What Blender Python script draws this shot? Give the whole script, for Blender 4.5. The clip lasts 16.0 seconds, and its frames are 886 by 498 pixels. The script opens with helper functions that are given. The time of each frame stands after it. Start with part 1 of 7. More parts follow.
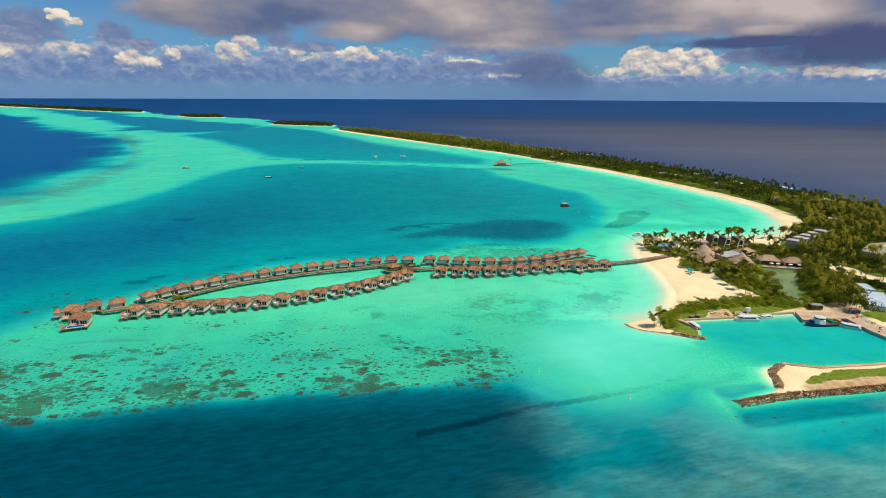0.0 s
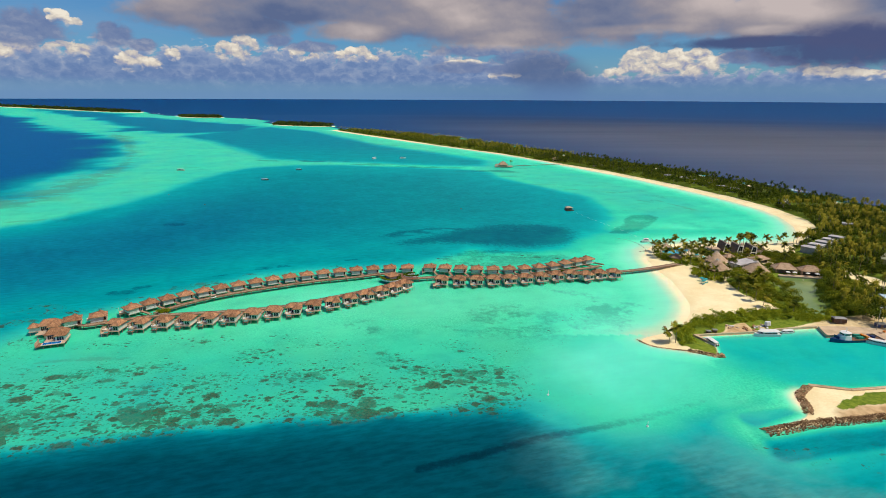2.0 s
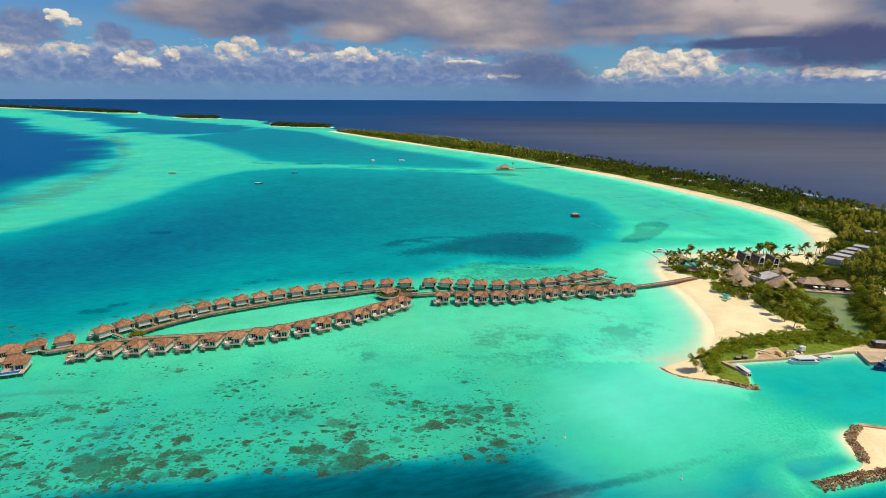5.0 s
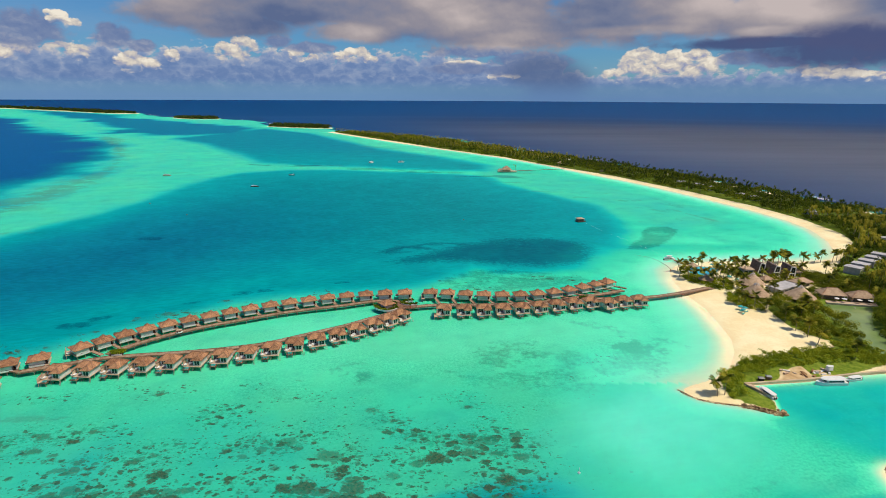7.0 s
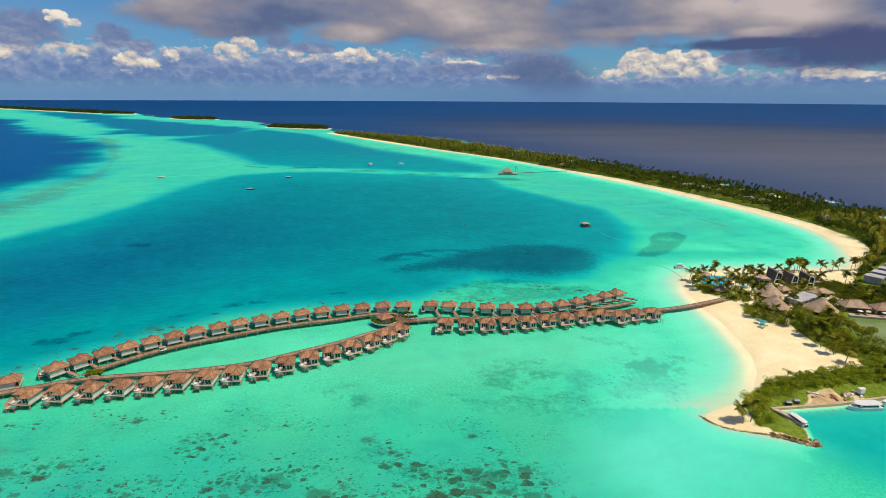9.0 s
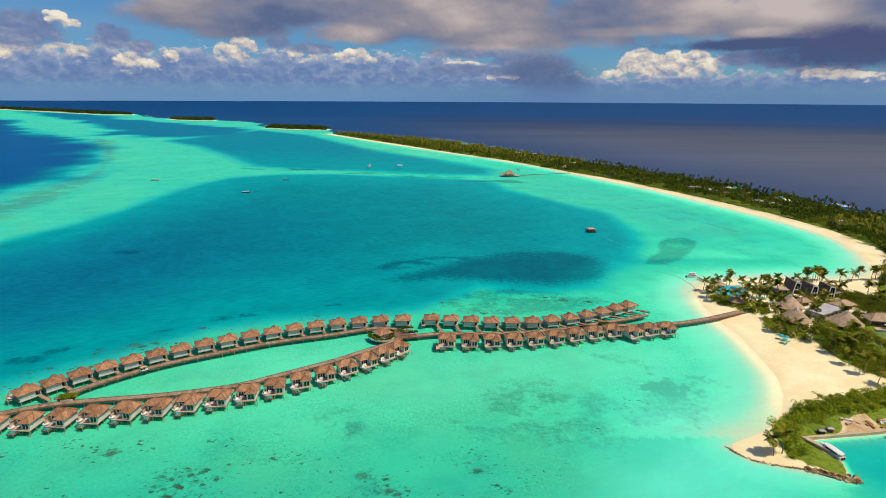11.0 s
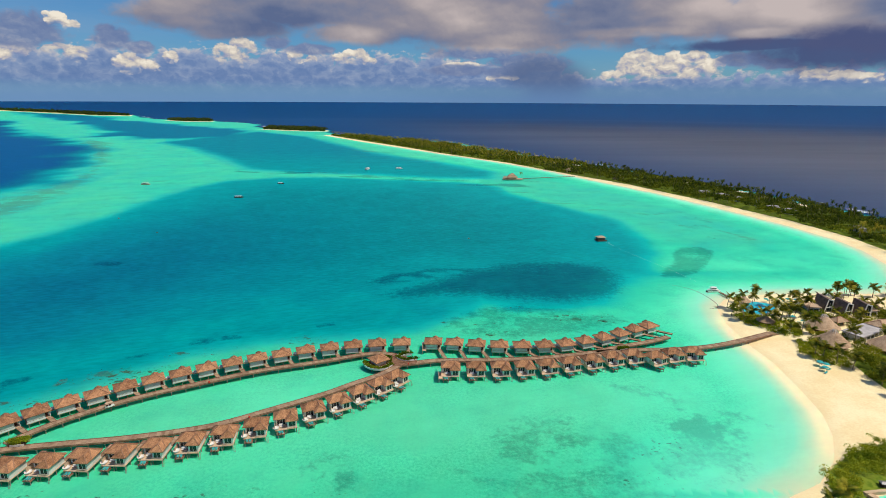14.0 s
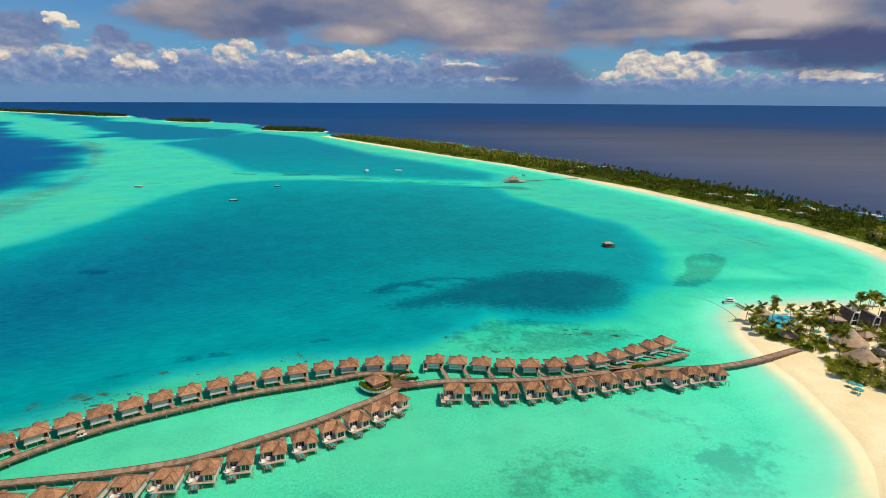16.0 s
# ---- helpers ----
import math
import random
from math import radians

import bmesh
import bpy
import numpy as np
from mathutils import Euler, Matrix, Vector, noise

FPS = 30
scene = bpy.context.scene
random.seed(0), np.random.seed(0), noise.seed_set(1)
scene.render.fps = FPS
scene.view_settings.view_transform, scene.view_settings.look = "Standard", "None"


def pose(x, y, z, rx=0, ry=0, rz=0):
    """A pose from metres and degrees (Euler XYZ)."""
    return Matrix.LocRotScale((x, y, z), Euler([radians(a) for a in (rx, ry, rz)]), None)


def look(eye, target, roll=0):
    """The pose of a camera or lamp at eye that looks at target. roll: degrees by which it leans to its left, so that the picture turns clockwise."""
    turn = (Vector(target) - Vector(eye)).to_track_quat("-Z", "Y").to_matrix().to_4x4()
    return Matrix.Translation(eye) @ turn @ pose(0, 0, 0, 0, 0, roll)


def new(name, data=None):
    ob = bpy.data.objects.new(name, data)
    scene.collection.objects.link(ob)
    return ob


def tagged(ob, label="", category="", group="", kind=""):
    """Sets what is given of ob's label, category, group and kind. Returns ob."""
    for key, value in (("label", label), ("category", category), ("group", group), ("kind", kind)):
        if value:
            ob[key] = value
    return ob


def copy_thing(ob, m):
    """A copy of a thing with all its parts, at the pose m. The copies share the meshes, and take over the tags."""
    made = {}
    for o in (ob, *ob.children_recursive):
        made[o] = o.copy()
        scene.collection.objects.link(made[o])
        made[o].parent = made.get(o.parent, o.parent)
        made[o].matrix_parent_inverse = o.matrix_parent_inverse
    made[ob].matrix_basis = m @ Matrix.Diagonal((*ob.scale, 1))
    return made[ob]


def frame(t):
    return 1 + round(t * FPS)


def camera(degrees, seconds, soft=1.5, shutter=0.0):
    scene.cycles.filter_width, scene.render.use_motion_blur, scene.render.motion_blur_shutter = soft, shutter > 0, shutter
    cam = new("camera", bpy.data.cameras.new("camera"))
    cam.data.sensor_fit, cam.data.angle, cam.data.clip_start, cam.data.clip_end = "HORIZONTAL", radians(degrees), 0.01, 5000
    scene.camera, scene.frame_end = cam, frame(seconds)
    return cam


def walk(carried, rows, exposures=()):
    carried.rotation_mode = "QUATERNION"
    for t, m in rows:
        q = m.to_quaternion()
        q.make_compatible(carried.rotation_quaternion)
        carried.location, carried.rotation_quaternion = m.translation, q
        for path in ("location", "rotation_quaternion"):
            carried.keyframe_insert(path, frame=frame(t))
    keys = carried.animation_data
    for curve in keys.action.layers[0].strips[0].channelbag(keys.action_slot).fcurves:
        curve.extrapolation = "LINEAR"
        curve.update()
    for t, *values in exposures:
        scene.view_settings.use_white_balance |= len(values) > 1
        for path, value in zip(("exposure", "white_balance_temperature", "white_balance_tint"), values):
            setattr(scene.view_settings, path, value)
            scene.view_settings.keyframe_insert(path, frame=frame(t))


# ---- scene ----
cam = camera(77.3, 16.0, 0.6)
PATH = [
    (0, (-0.371, 23.508, 115.394), (-0.361, 119.902, 88.785), 0.278),
    (1, (-0.698, 32.806, 115.538), (-0.666, 129.206, 88.949), 0.283),
    (2, (-1.030, 42.083, 115.708), (-0.975, 138.489, 89.140), 0.287),
    (3, (-1.369, 51.343, 115.899), (-1.289, 147.756, 89.355), 0.291),
    (4, (-1.717, 60.592, 116.106), (-1.612, 157.012, 89.588), 0.295),
    (5, (-2.075, 69.835, 116.324), (-1.945, 166.262, 89.832), 0.298),
    (6, (-2.446, 79.075, 116.546), (-2.289, 175.510, 90.083), 0.300),
    (7, (-2.832, 88.317, 116.769), (-2.648, 184.761, 90.336), 0.302),
    (8, (-3.235, 97.568, 116.985), (-3.024, 194.019, 90.584), 0.303),
    (9, (-3.657, 106.830, 117.190), (-3.417, 203.291, 90.823), 0.304),
    (10, (-4.101, 116.108, 117.379), (-3.831, 212.579, 91.047), 0.304),
    (11, (-4.567, 125.409, 117.545), (-4.268, 221.889, 91.251), 0.304),
    (12, (-5.059, 134.735, 117.685), (-4.729, 231.226, 91.430), 0.303),
    (13, (-5.579, 144.093, 117.791), (-5.217, 240.595, 91.577), 0.302),
    (14, (-6.128, 153.486, 117.860), (-5.734, 249.999, 91.688), 0.300),
    (15, (-6.709, 162.919, 117.885), (-6.282, 259.444, 91.757), 0.298),
    (16, (-7.323, 172.397, 117.862), (-6.863, 268.935, 91.780), 0.295),
]
walk(cam, [(t, look(eye, target, roll)) for t, eye, target, roll in PATH])

# ---- light ----
SUN_TO = Vector((0.45, -0.14, 0.88)).normalized()
SUN_EL = math.asin(SUN_TO.z)
SUN_AZ = math.atan2(SUN_TO.x, SUN_TO.y)
sun_data = bpy.data.lights.new("sun", "SUN")
sun_data.energy, sun_data.angle, sun_data.color = 3.35, radians(0.53), (1.0, 0.90, 0.72)
sun = new("sun", sun_data)
sun.matrix_world = look((300, -100, 600), Vector((300, -100, 600)) - SUN_TO * 100)
scene.view_settings.exposure = 0.0


class Nodes:
    """A short hand for node trees."""

    def __init__(self, tree):
        self.t = tree
        tree.nodes.clear()

    def add(self, kind):
        return self.t.nodes.new(kind)

    def put(self, socket, value):
        if isinstance(value, bpy.types.NodeSocket):
            self.t.links.new(value, socket)
        elif value is not None:
            socket.default_value = value

    def math(self, op, a, b=None, c=None, clamp=False):
        n = self.add("ShaderNodeMath")
        n.operation, n.use_clamp = op, clamp
        for s, v in zip(n.inputs, (a, b, c)):
            self.put(s, v)
        return n.outputs[0]

    def vec(self, op, a, b=None, c=None, out=0):
        n = self.add("ShaderNodeVectorMath")
        n.operation = op
        for s, v in zip(n.inputs, (a, b, c)):
            self.put(s, v)
        return n.outputs[out]

    def span(self, v, a, b, lo=0.0, hi=1.0, smooth=True):
        n = self.add("ShaderNodeMapRange")
        n.interpolation_type, n.clamp = "SMOOTHSTEP" if smooth else "LINEAR", True
        for i, x in enumerate((v, a, b, lo, hi)):
            self.put(n.inputs[i], x)
        return n.outputs[0]

    def noise(self, vec, scale, detail=4.0, rough=0.55, lac=2.0, out=0):
        n = self.add("ShaderNodeTexNoise")
        for k, v in (("Vector", vec), ("Scale", scale), ("Detail", detail), ("Roughness", rough), ("Lacunarity", lac)):
            self.put(n.inputs[k], v)
        return n.outputs[out]

    def mix(self, f, a, b, blend="MIX"):
        n = self.add("ShaderNodeMix")
        n.data_type, n.blend_type = "RGBA", blend
        self.put(n.inputs["Factor"], f)
        for s, v in ((n.inputs[6], a), (n.inputs[7], b)):
            self.put(s, (*v, 1.0) if isinstance(v, tuple) and len(v) == 3 else v)
        return n.outputs[2]

    def ramp(self, f, stops, mode="LINEAR"):
        n = self.add("ShaderNodeValToRGB")
        n.color_ramp.interpolation = mode
        e = n.color_ramp.elements
        while len(e) < len(stops):
            e.new(0.5)
        for el, (p, c) in zip(e, stops):
            el.position, el.color = p, (*c, 1.0)
        self.put(n.inputs[0], f)
        return n.outputs[0]

    def attr(self, name):
        n = self.add("ShaderNodeAttribute")
        n.attribute_name = name
        return n.outputs["Fac"]


# ---- sky: clear air with cumulus, a grey deck and a rain shaft ----
def make_sky():
    world = bpy.data.worlds.new("sky")
    world.use_nodes = True
    scene.world = world
    n = Nodes(world.node_tree)
    d = n.add("ShaderNodeTexCoord").outputs["Generated"]
    sep = n.add("ShaderNodeSeparateXYZ")
    n.put(sep.inputs[0], d)
    x, y, z = sep.outputs
    az = n.math("MULTIPLY", n.math("ARCTAN2", x, y), 57.2958)
    el = n.math("MULTIPLY", n.math("ARCSINE", z), 57.2958)
    sky = n.add("ShaderNodeTexSky")
    sky.sky_type, sky.sun_disc, sky.sun_elevation, sky.sun_rotation = "NISHITA", False, SUN_EL, SUN_AZ
    sky.altitude, sky.air_density, sky.dust_density, sky.ozone_density = 100, 1.0, 0.6, 2.5
    clear = n.vec("SCALE", sky.outputs[0])
    clear.node.inputs["Scale"].default_value = 0.085
    clear = n.mix(1.0, clear, (0.36, 0.71, 1.05), "MULTIPLY")
    com = n.add("ShaderNodeCombineXYZ")
    n.put(com.inputs[0], az), n.put(com.inputs[1], el)
    p = com.outputs[0]
    # a slow bend of the air that breaks up every outline
    warp = n.noise(n.vec("MULTIPLY", p, (0.7, 0.9, 1.0)), 1.0, 4.0, 0.6, out=1)
    pw = n.vec("ADD", p, n.vec("MULTIPLY", n.vec("SUBTRACT", warp, (0.5, 0.5, 0.5)), (1.5, 1.0, 0.0)))

    def billow(at, scale, detail=3.0, rough=0.55):
        """Rounded heaps: 1 on a crest, 0 in the folds."""
        v = n.add("ShaderNodeTexVoronoi")
        v.voronoi_dimensions, v.feature, v.normalize = "2D", "SMOOTH_F1", True
        v.inputs["Smoothness"].default_value = 0.35
        n.put(v.inputs["Vector"], n.vec("MULTIPLY", at, (0.8, 1.25, 0.0)))
        for k, val in (("Scale", scale), ("Detail", detail), ("Roughness", rough), ("Lacunarity", 2.1)):
            v.inputs[k].default_value = val
        return n.span(v.outputs["Distance"], 0.0, 0.62, 1.0, 0.0, smooth=False)

    sunward = (0.16, 0.26, 0.0)
    puff, puff_s = billow(pw, 1.05, 2.5, 0.5), billow(n.vec("ADD", pw, sunward), 1.05, 2.5, 0.5)
    heap_n, heap_s = billow(pw, 0.62, 4.0), billow(n.vec("ADD", pw, (0.30, 0.45, 0.0)), 0.62, 4.0)
    lit = n.math("ADD", n.math("SUBTRACT", puff, puff_s), n.math("SUBTRACT", heap_n, heap_s))
    soft = n.noise(n.vec("ADD", n.vec("MULTIPLY", p, (0.20, 0.40, 1.0)), n.vec("MULTIPLY", warp, (0.25, 0.25, 0.0))), 1.0, 4.0, 0.52)
    broad = n.noise(n.vec("MULTIPLY", p, (0.075, 0.20, 1.0)), 1.0, 3.0, 0.48)
    ragged = n.math("ADD", n.math("MULTIPLY", n.math("SUBTRACT", heap_n, 0.55), 0.9), n.math("MULTIPLY", n.math("SUBTRACT", puff, 0.55), 0.7))
    wisp = n.math("MULTIPLY", n.math("SUBTRACT", soft, 0.5), 2.4)

    def blobs(rows):
        """How far inside the nearest of the given ellipses: 1 in the middle, 0 on the rim, down to -1."""
        total = None
        for a, e, ra, re in rows:
            v = n.vec("MULTIPLY_ADD", p, (1 / ra, 1 / re, 0.0), (-a / ra, -e / re, 0.0))
            g = n.span(n.vec("LENGTH", v, out=1), 0.0, 2.0, 1.0, -1.0, smooth=False)
            total = g if total is None else n.math("MAXIMUM", total, g)
        return total

    # thin veils in the clear air
    veil = n.span(n.noise(n.vec("MULTIPLY", p, (0.07, 0.30, 1.0)), 1.0, 6.0, 0.6), 0.42, 0.72)
    col = n.mix(n.math("MULTIPLY", veil, 0.30), clear, (0.24, 0.35, 0.52))
    # far row of small broken cumulus, blue with distance
    tops = n.noise(n.vec("MULTIPLY", p, (0.16, 0.0, 0.0)), 1.0, 4.0, 0.6)
    height = n.math("MULTIPLY_ADD", tops, 3.2, n.span(az, -2.0, 18.0, 2.5, 0.6))
    height = n.math("ADD", height, n.span(az, 26.0, 36.0, 0.0, 0.6))
    bank = n.math("MULTIPLY", n.math("SUBTRACT", height, el), 0.55)
    bank = n.math("ADD", n.math("MINIMUM", bank, 0.55), n.math("ADD", ragged, n.math("MULTIPLY", wisp, 0.28)))
    bank_f = n.math("MULTIPLY", n.span(bank, -0.16, 0.16), n.span(el, 0.3, 1.6, 0.25, 1.0))
    tone1 = n.math("MULTIPLY_ADD", lit, 0.50, n.span(bank, 0.75, 0.0, 0.20, 0.58))
    tone1 = n.math("ADD", tone1, n.math("ADD", n.span(el, 0.5, 4.0, -0.06, 0.10), n.math("MULTIPLY", wisp, 0.20)), clamp=True)
    low_c = n.ramp(tone1, [(0.0, (0.105, 0.180, 0.39)), (0.28, (0.150, 0.225, 0.43)), (0.52, (0.25, 0.315, 0.49)), (0.74, (0.48, 0.48, 0.53)), (1.0, (0.74, 0.69, 0.62))])
    col = n.mix(n.math("MULTIPLY", bank_f, 0.92), col, low_c)

    def cumulus(col, rows, base, crisp):
        """Sunlit heads: heaped and crisp above, melting into the haze below."""
        low = [(a, e - 0.45 * re, ra, re) for a, e, ra, re in rows]
        high = [(a, e + 0.45 * re, ra, re) for a, e, ra, re in rows]
        side = n.math("SUBTRACT", blobs(high), blobs(low))
        body = n.math("ADD", n.math("ADD", blobs(rows), 0.12), n.math("MULTIPLY", ragged, 0.70))
        f = n.math("MULTIPLY", n.span(body, 0.0, crisp), n.span(n.math("ADD", side, ragged), -0.95, -0.15))
        tone = n.math("ADD", n.math("MULTIPLY_ADD", lit, 0.75, base), n.math("MULTIPLY", side, 0.24), clamp=True)
        c = n.ramp(tone, [(0.0, (0.20, 0.245, 0.43)), (0.28, (0.33, 0.35, 0.47)), (0.55, (0.56, 0.52, 0.49)), (0.80, (0.74, 0.67, 0.57)), (1.0, (0.86, 0.79, 0.67))])
        return n.mix(f, col, c)

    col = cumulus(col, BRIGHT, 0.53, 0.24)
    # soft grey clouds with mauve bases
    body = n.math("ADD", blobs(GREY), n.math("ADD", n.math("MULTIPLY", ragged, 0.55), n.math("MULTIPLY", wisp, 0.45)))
    grey_c = n.ramp(n.math("ADD", n.math("MULTIPLY_ADD", lit, 0.42, 0.40), n.math("MULTIPLY", wisp, 0.30), clamp=True),
                    [(0.0, (0.120, 0.180, 0.36)), (0.45, (0.185, 0.240, 0.400)), (0.75, (0.30, 0.335, 0.45)), (1.0, (0.52, 0.51, 0.53))])
    col = n.mix(n.math("MULTIPLY", n.span(body, -0.18, 0.30), 0.95), col, grey_c)
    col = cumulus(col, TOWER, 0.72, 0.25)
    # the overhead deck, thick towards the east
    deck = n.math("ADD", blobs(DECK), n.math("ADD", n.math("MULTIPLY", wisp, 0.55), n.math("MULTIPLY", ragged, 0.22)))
    above = n.math("MULTIPLY", n.span(el, 8.6, 13.0), n.math("MULTIPLY", n.span(az, -32.0, 25.0, 0.5, 1.4), n.span(el, 85.0, 45.0)))
    deck = n.span(n.math("ADD", deck, above), -0.34, 0.28)
    tone = n.math("ADD", n.math("MULTIPLY_ADD", n.math("SUBTRACT", broad, 0.5), 2.6, 0.42), n.math("MULTIPLY", wisp, 0.16))
    tone = n.math("ADD", tone, n.math("ADD", n.math("MULTIPLY", lit, 0.07), n.span(el, 4.2, 8.2, -0.12, 0.14)))
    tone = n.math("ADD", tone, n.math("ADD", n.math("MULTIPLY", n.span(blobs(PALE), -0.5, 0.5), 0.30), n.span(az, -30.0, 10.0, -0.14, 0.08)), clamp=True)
    deck_c = n.ramp(tone, [(0.05, (0.105, 0.145, 0.27)), (0.28, (0.180, 0.205, 0.305)), (0.48, (0.262, 0.252, 0.310)), (0.70, (0.375, 0.335, 0.355)), (1.0, (0.54, 0.465, 0.455))])
    col = n.mix(deck, col, deck_c)
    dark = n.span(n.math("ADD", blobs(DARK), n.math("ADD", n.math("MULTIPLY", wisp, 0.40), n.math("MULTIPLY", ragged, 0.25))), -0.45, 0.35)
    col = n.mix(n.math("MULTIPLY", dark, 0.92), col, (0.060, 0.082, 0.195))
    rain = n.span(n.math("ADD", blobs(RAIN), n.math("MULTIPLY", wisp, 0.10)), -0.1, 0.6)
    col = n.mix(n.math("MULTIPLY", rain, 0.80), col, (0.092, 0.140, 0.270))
    # haze at the horizon
    col = n.mix(n.span(el, 2.1, -0.2, 0.0, 0.80), col, n.mix(n.span(az, -10.0, 9.0), (0.150, 0.285, 0.52), (0.125, 0.240, 0.46)))
    bg = n.add("ShaderNodeBackground")
    n.put(bg.inputs[0], col)
    out = n.add("ShaderNodeOutputWorld")
    n.put(out.inputs[0], bg.outputs[0])


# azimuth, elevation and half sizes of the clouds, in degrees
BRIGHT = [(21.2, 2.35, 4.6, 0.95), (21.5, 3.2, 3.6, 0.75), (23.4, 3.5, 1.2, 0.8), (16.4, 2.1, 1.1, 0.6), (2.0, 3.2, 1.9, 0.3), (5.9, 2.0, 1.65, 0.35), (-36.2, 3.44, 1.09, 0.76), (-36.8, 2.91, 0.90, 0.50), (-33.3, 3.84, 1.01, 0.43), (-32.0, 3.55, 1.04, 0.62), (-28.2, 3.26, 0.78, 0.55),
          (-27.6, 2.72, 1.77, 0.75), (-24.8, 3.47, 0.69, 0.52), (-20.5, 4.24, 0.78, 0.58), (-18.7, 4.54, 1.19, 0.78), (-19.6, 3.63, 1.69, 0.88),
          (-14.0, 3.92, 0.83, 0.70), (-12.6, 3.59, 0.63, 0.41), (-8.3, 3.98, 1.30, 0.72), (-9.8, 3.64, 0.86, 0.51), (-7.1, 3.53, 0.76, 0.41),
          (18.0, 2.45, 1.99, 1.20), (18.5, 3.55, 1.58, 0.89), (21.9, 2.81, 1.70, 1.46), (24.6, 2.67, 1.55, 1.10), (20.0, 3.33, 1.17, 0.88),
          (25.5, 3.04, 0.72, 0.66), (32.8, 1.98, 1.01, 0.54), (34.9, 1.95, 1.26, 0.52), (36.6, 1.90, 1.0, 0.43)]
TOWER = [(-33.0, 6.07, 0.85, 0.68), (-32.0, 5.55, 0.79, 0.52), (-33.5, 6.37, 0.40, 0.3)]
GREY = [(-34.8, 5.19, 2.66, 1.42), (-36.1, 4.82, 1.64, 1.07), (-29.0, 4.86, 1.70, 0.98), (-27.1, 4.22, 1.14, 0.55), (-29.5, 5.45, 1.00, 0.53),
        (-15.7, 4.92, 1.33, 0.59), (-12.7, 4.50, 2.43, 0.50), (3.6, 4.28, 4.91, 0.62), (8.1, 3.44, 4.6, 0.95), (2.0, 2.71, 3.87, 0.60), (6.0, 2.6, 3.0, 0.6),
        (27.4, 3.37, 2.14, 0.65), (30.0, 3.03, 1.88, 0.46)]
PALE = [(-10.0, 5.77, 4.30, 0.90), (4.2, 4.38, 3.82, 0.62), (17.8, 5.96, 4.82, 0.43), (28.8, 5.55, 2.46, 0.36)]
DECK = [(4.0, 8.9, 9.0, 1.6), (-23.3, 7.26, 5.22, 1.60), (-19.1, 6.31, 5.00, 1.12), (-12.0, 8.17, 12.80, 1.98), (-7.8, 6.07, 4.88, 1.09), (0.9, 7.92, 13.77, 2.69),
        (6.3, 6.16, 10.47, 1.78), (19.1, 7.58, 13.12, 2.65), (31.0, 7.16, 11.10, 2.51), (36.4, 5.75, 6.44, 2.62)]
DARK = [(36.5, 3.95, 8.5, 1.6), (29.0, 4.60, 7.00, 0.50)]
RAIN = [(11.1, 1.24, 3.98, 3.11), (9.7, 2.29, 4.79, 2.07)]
make_sky()


# ---- materials ----
def surface(name, rough=0.7, metal=0.0, spec=0.3):
    """A new material, its node helper and its principled node."""
    m = bpy.data.materials.new(name)
    m.use_nodes = True
    n = Nodes(m.node_tree)
    b = n.add("ShaderNodeBsdfPrincipled")
    b.inputs["Roughness"].default_value = rough
    b.inputs["Metallic"].default_value = metal
    b.inputs["Specular IOR Level"].default_value = spec
    o = n.add("ShaderNodeOutputMaterial")
    n.put(o.inputs[0], b.outputs[0])
    return m, n, b


def relief(n, b, height, strength, distance):
    k = n.add("ShaderNodeBump")
    n.put(k.inputs["Height"], height)
    k.inputs["Strength"].default_value, k.inputs["Distance"].default_value = strength, distance
    n.put(b.inputs["Normal"], k.outputs[0])


def place(n):
    return n.add("ShaderNodeNewGeometry").outputs["Position"]


def rand(n):
    return n.add("ShaderNodeObjectInfo").outputs["Random"]


def mottled(name, dark, light, scale=1.0, rough=0.75, fine=12.0, bump=0.25, dist=0.02, spec=0.3, vary=0.25, metal=0.0):
    """Grain and stains at two scales, with a little variation from thing to thing."""
    m, n, b = surface(name, rough, metal, spec)
    p = place(n)
    a = n.noise(p, scale, 4.0, 0.6)
    f = n.noise(p, fine, 3.0, 0.6)
    k = n.math("ADD", n.math("MULTIPLY", a, 0.65), n.math("MULTIPLY", f, 0.35))
    k = n.math("ADD", n.span(k, 0.3, 0.7), n.math("MULTIPLY", n.math("SUBTRACT", rand(n), 0.5), vary), clamp=True)
    n.put(b.inputs["Base Color"], n.mix(k, dark, light))
    relief(n, b, f, bump, dist)
    return m


def island_random(n):
    return n.add("ShaderNodeNewGeometry").outputs["Random Per Island"]


def shingles(name, dark, light, pitch=0.28):
    """Wooden shingles in courses that climb the roof, weathered in patches."""
    m, n, b = surface(name, 0.85, 0.0, 0.2)
    p = place(n)
    sep = n.add("ShaderNodeSeparateXYZ")
    n.put(sep.inputs[0], p)
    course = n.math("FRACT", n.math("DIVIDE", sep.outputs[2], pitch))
    blotch = n.noise(p, 0.55, 5.0, 0.65)
    chip = n.noise(n.vec("MULTIPLY", p, (4.0, 4.0, 9.0)), 1.0, 3.0, 0.7)
    k = n.math("ADD", n.math("MULTIPLY", blotch, 0.5), n.math("MULTIPLY", chip, 0.5))
    k = n.math("ADD", n.span(k, 0.32, 0.68), n.math("MULTIPLY", n.math("SUBTRACT", rand(n), 0.5), 0.35), clamp=True)
    c = n.mix(k, dark, light)
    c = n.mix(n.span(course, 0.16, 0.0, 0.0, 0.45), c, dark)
    n.put(b.inputs["Base Color"], c)
    relief(n, b, n.math("ADD", course, chip), 0.5, 0.06)
    return m


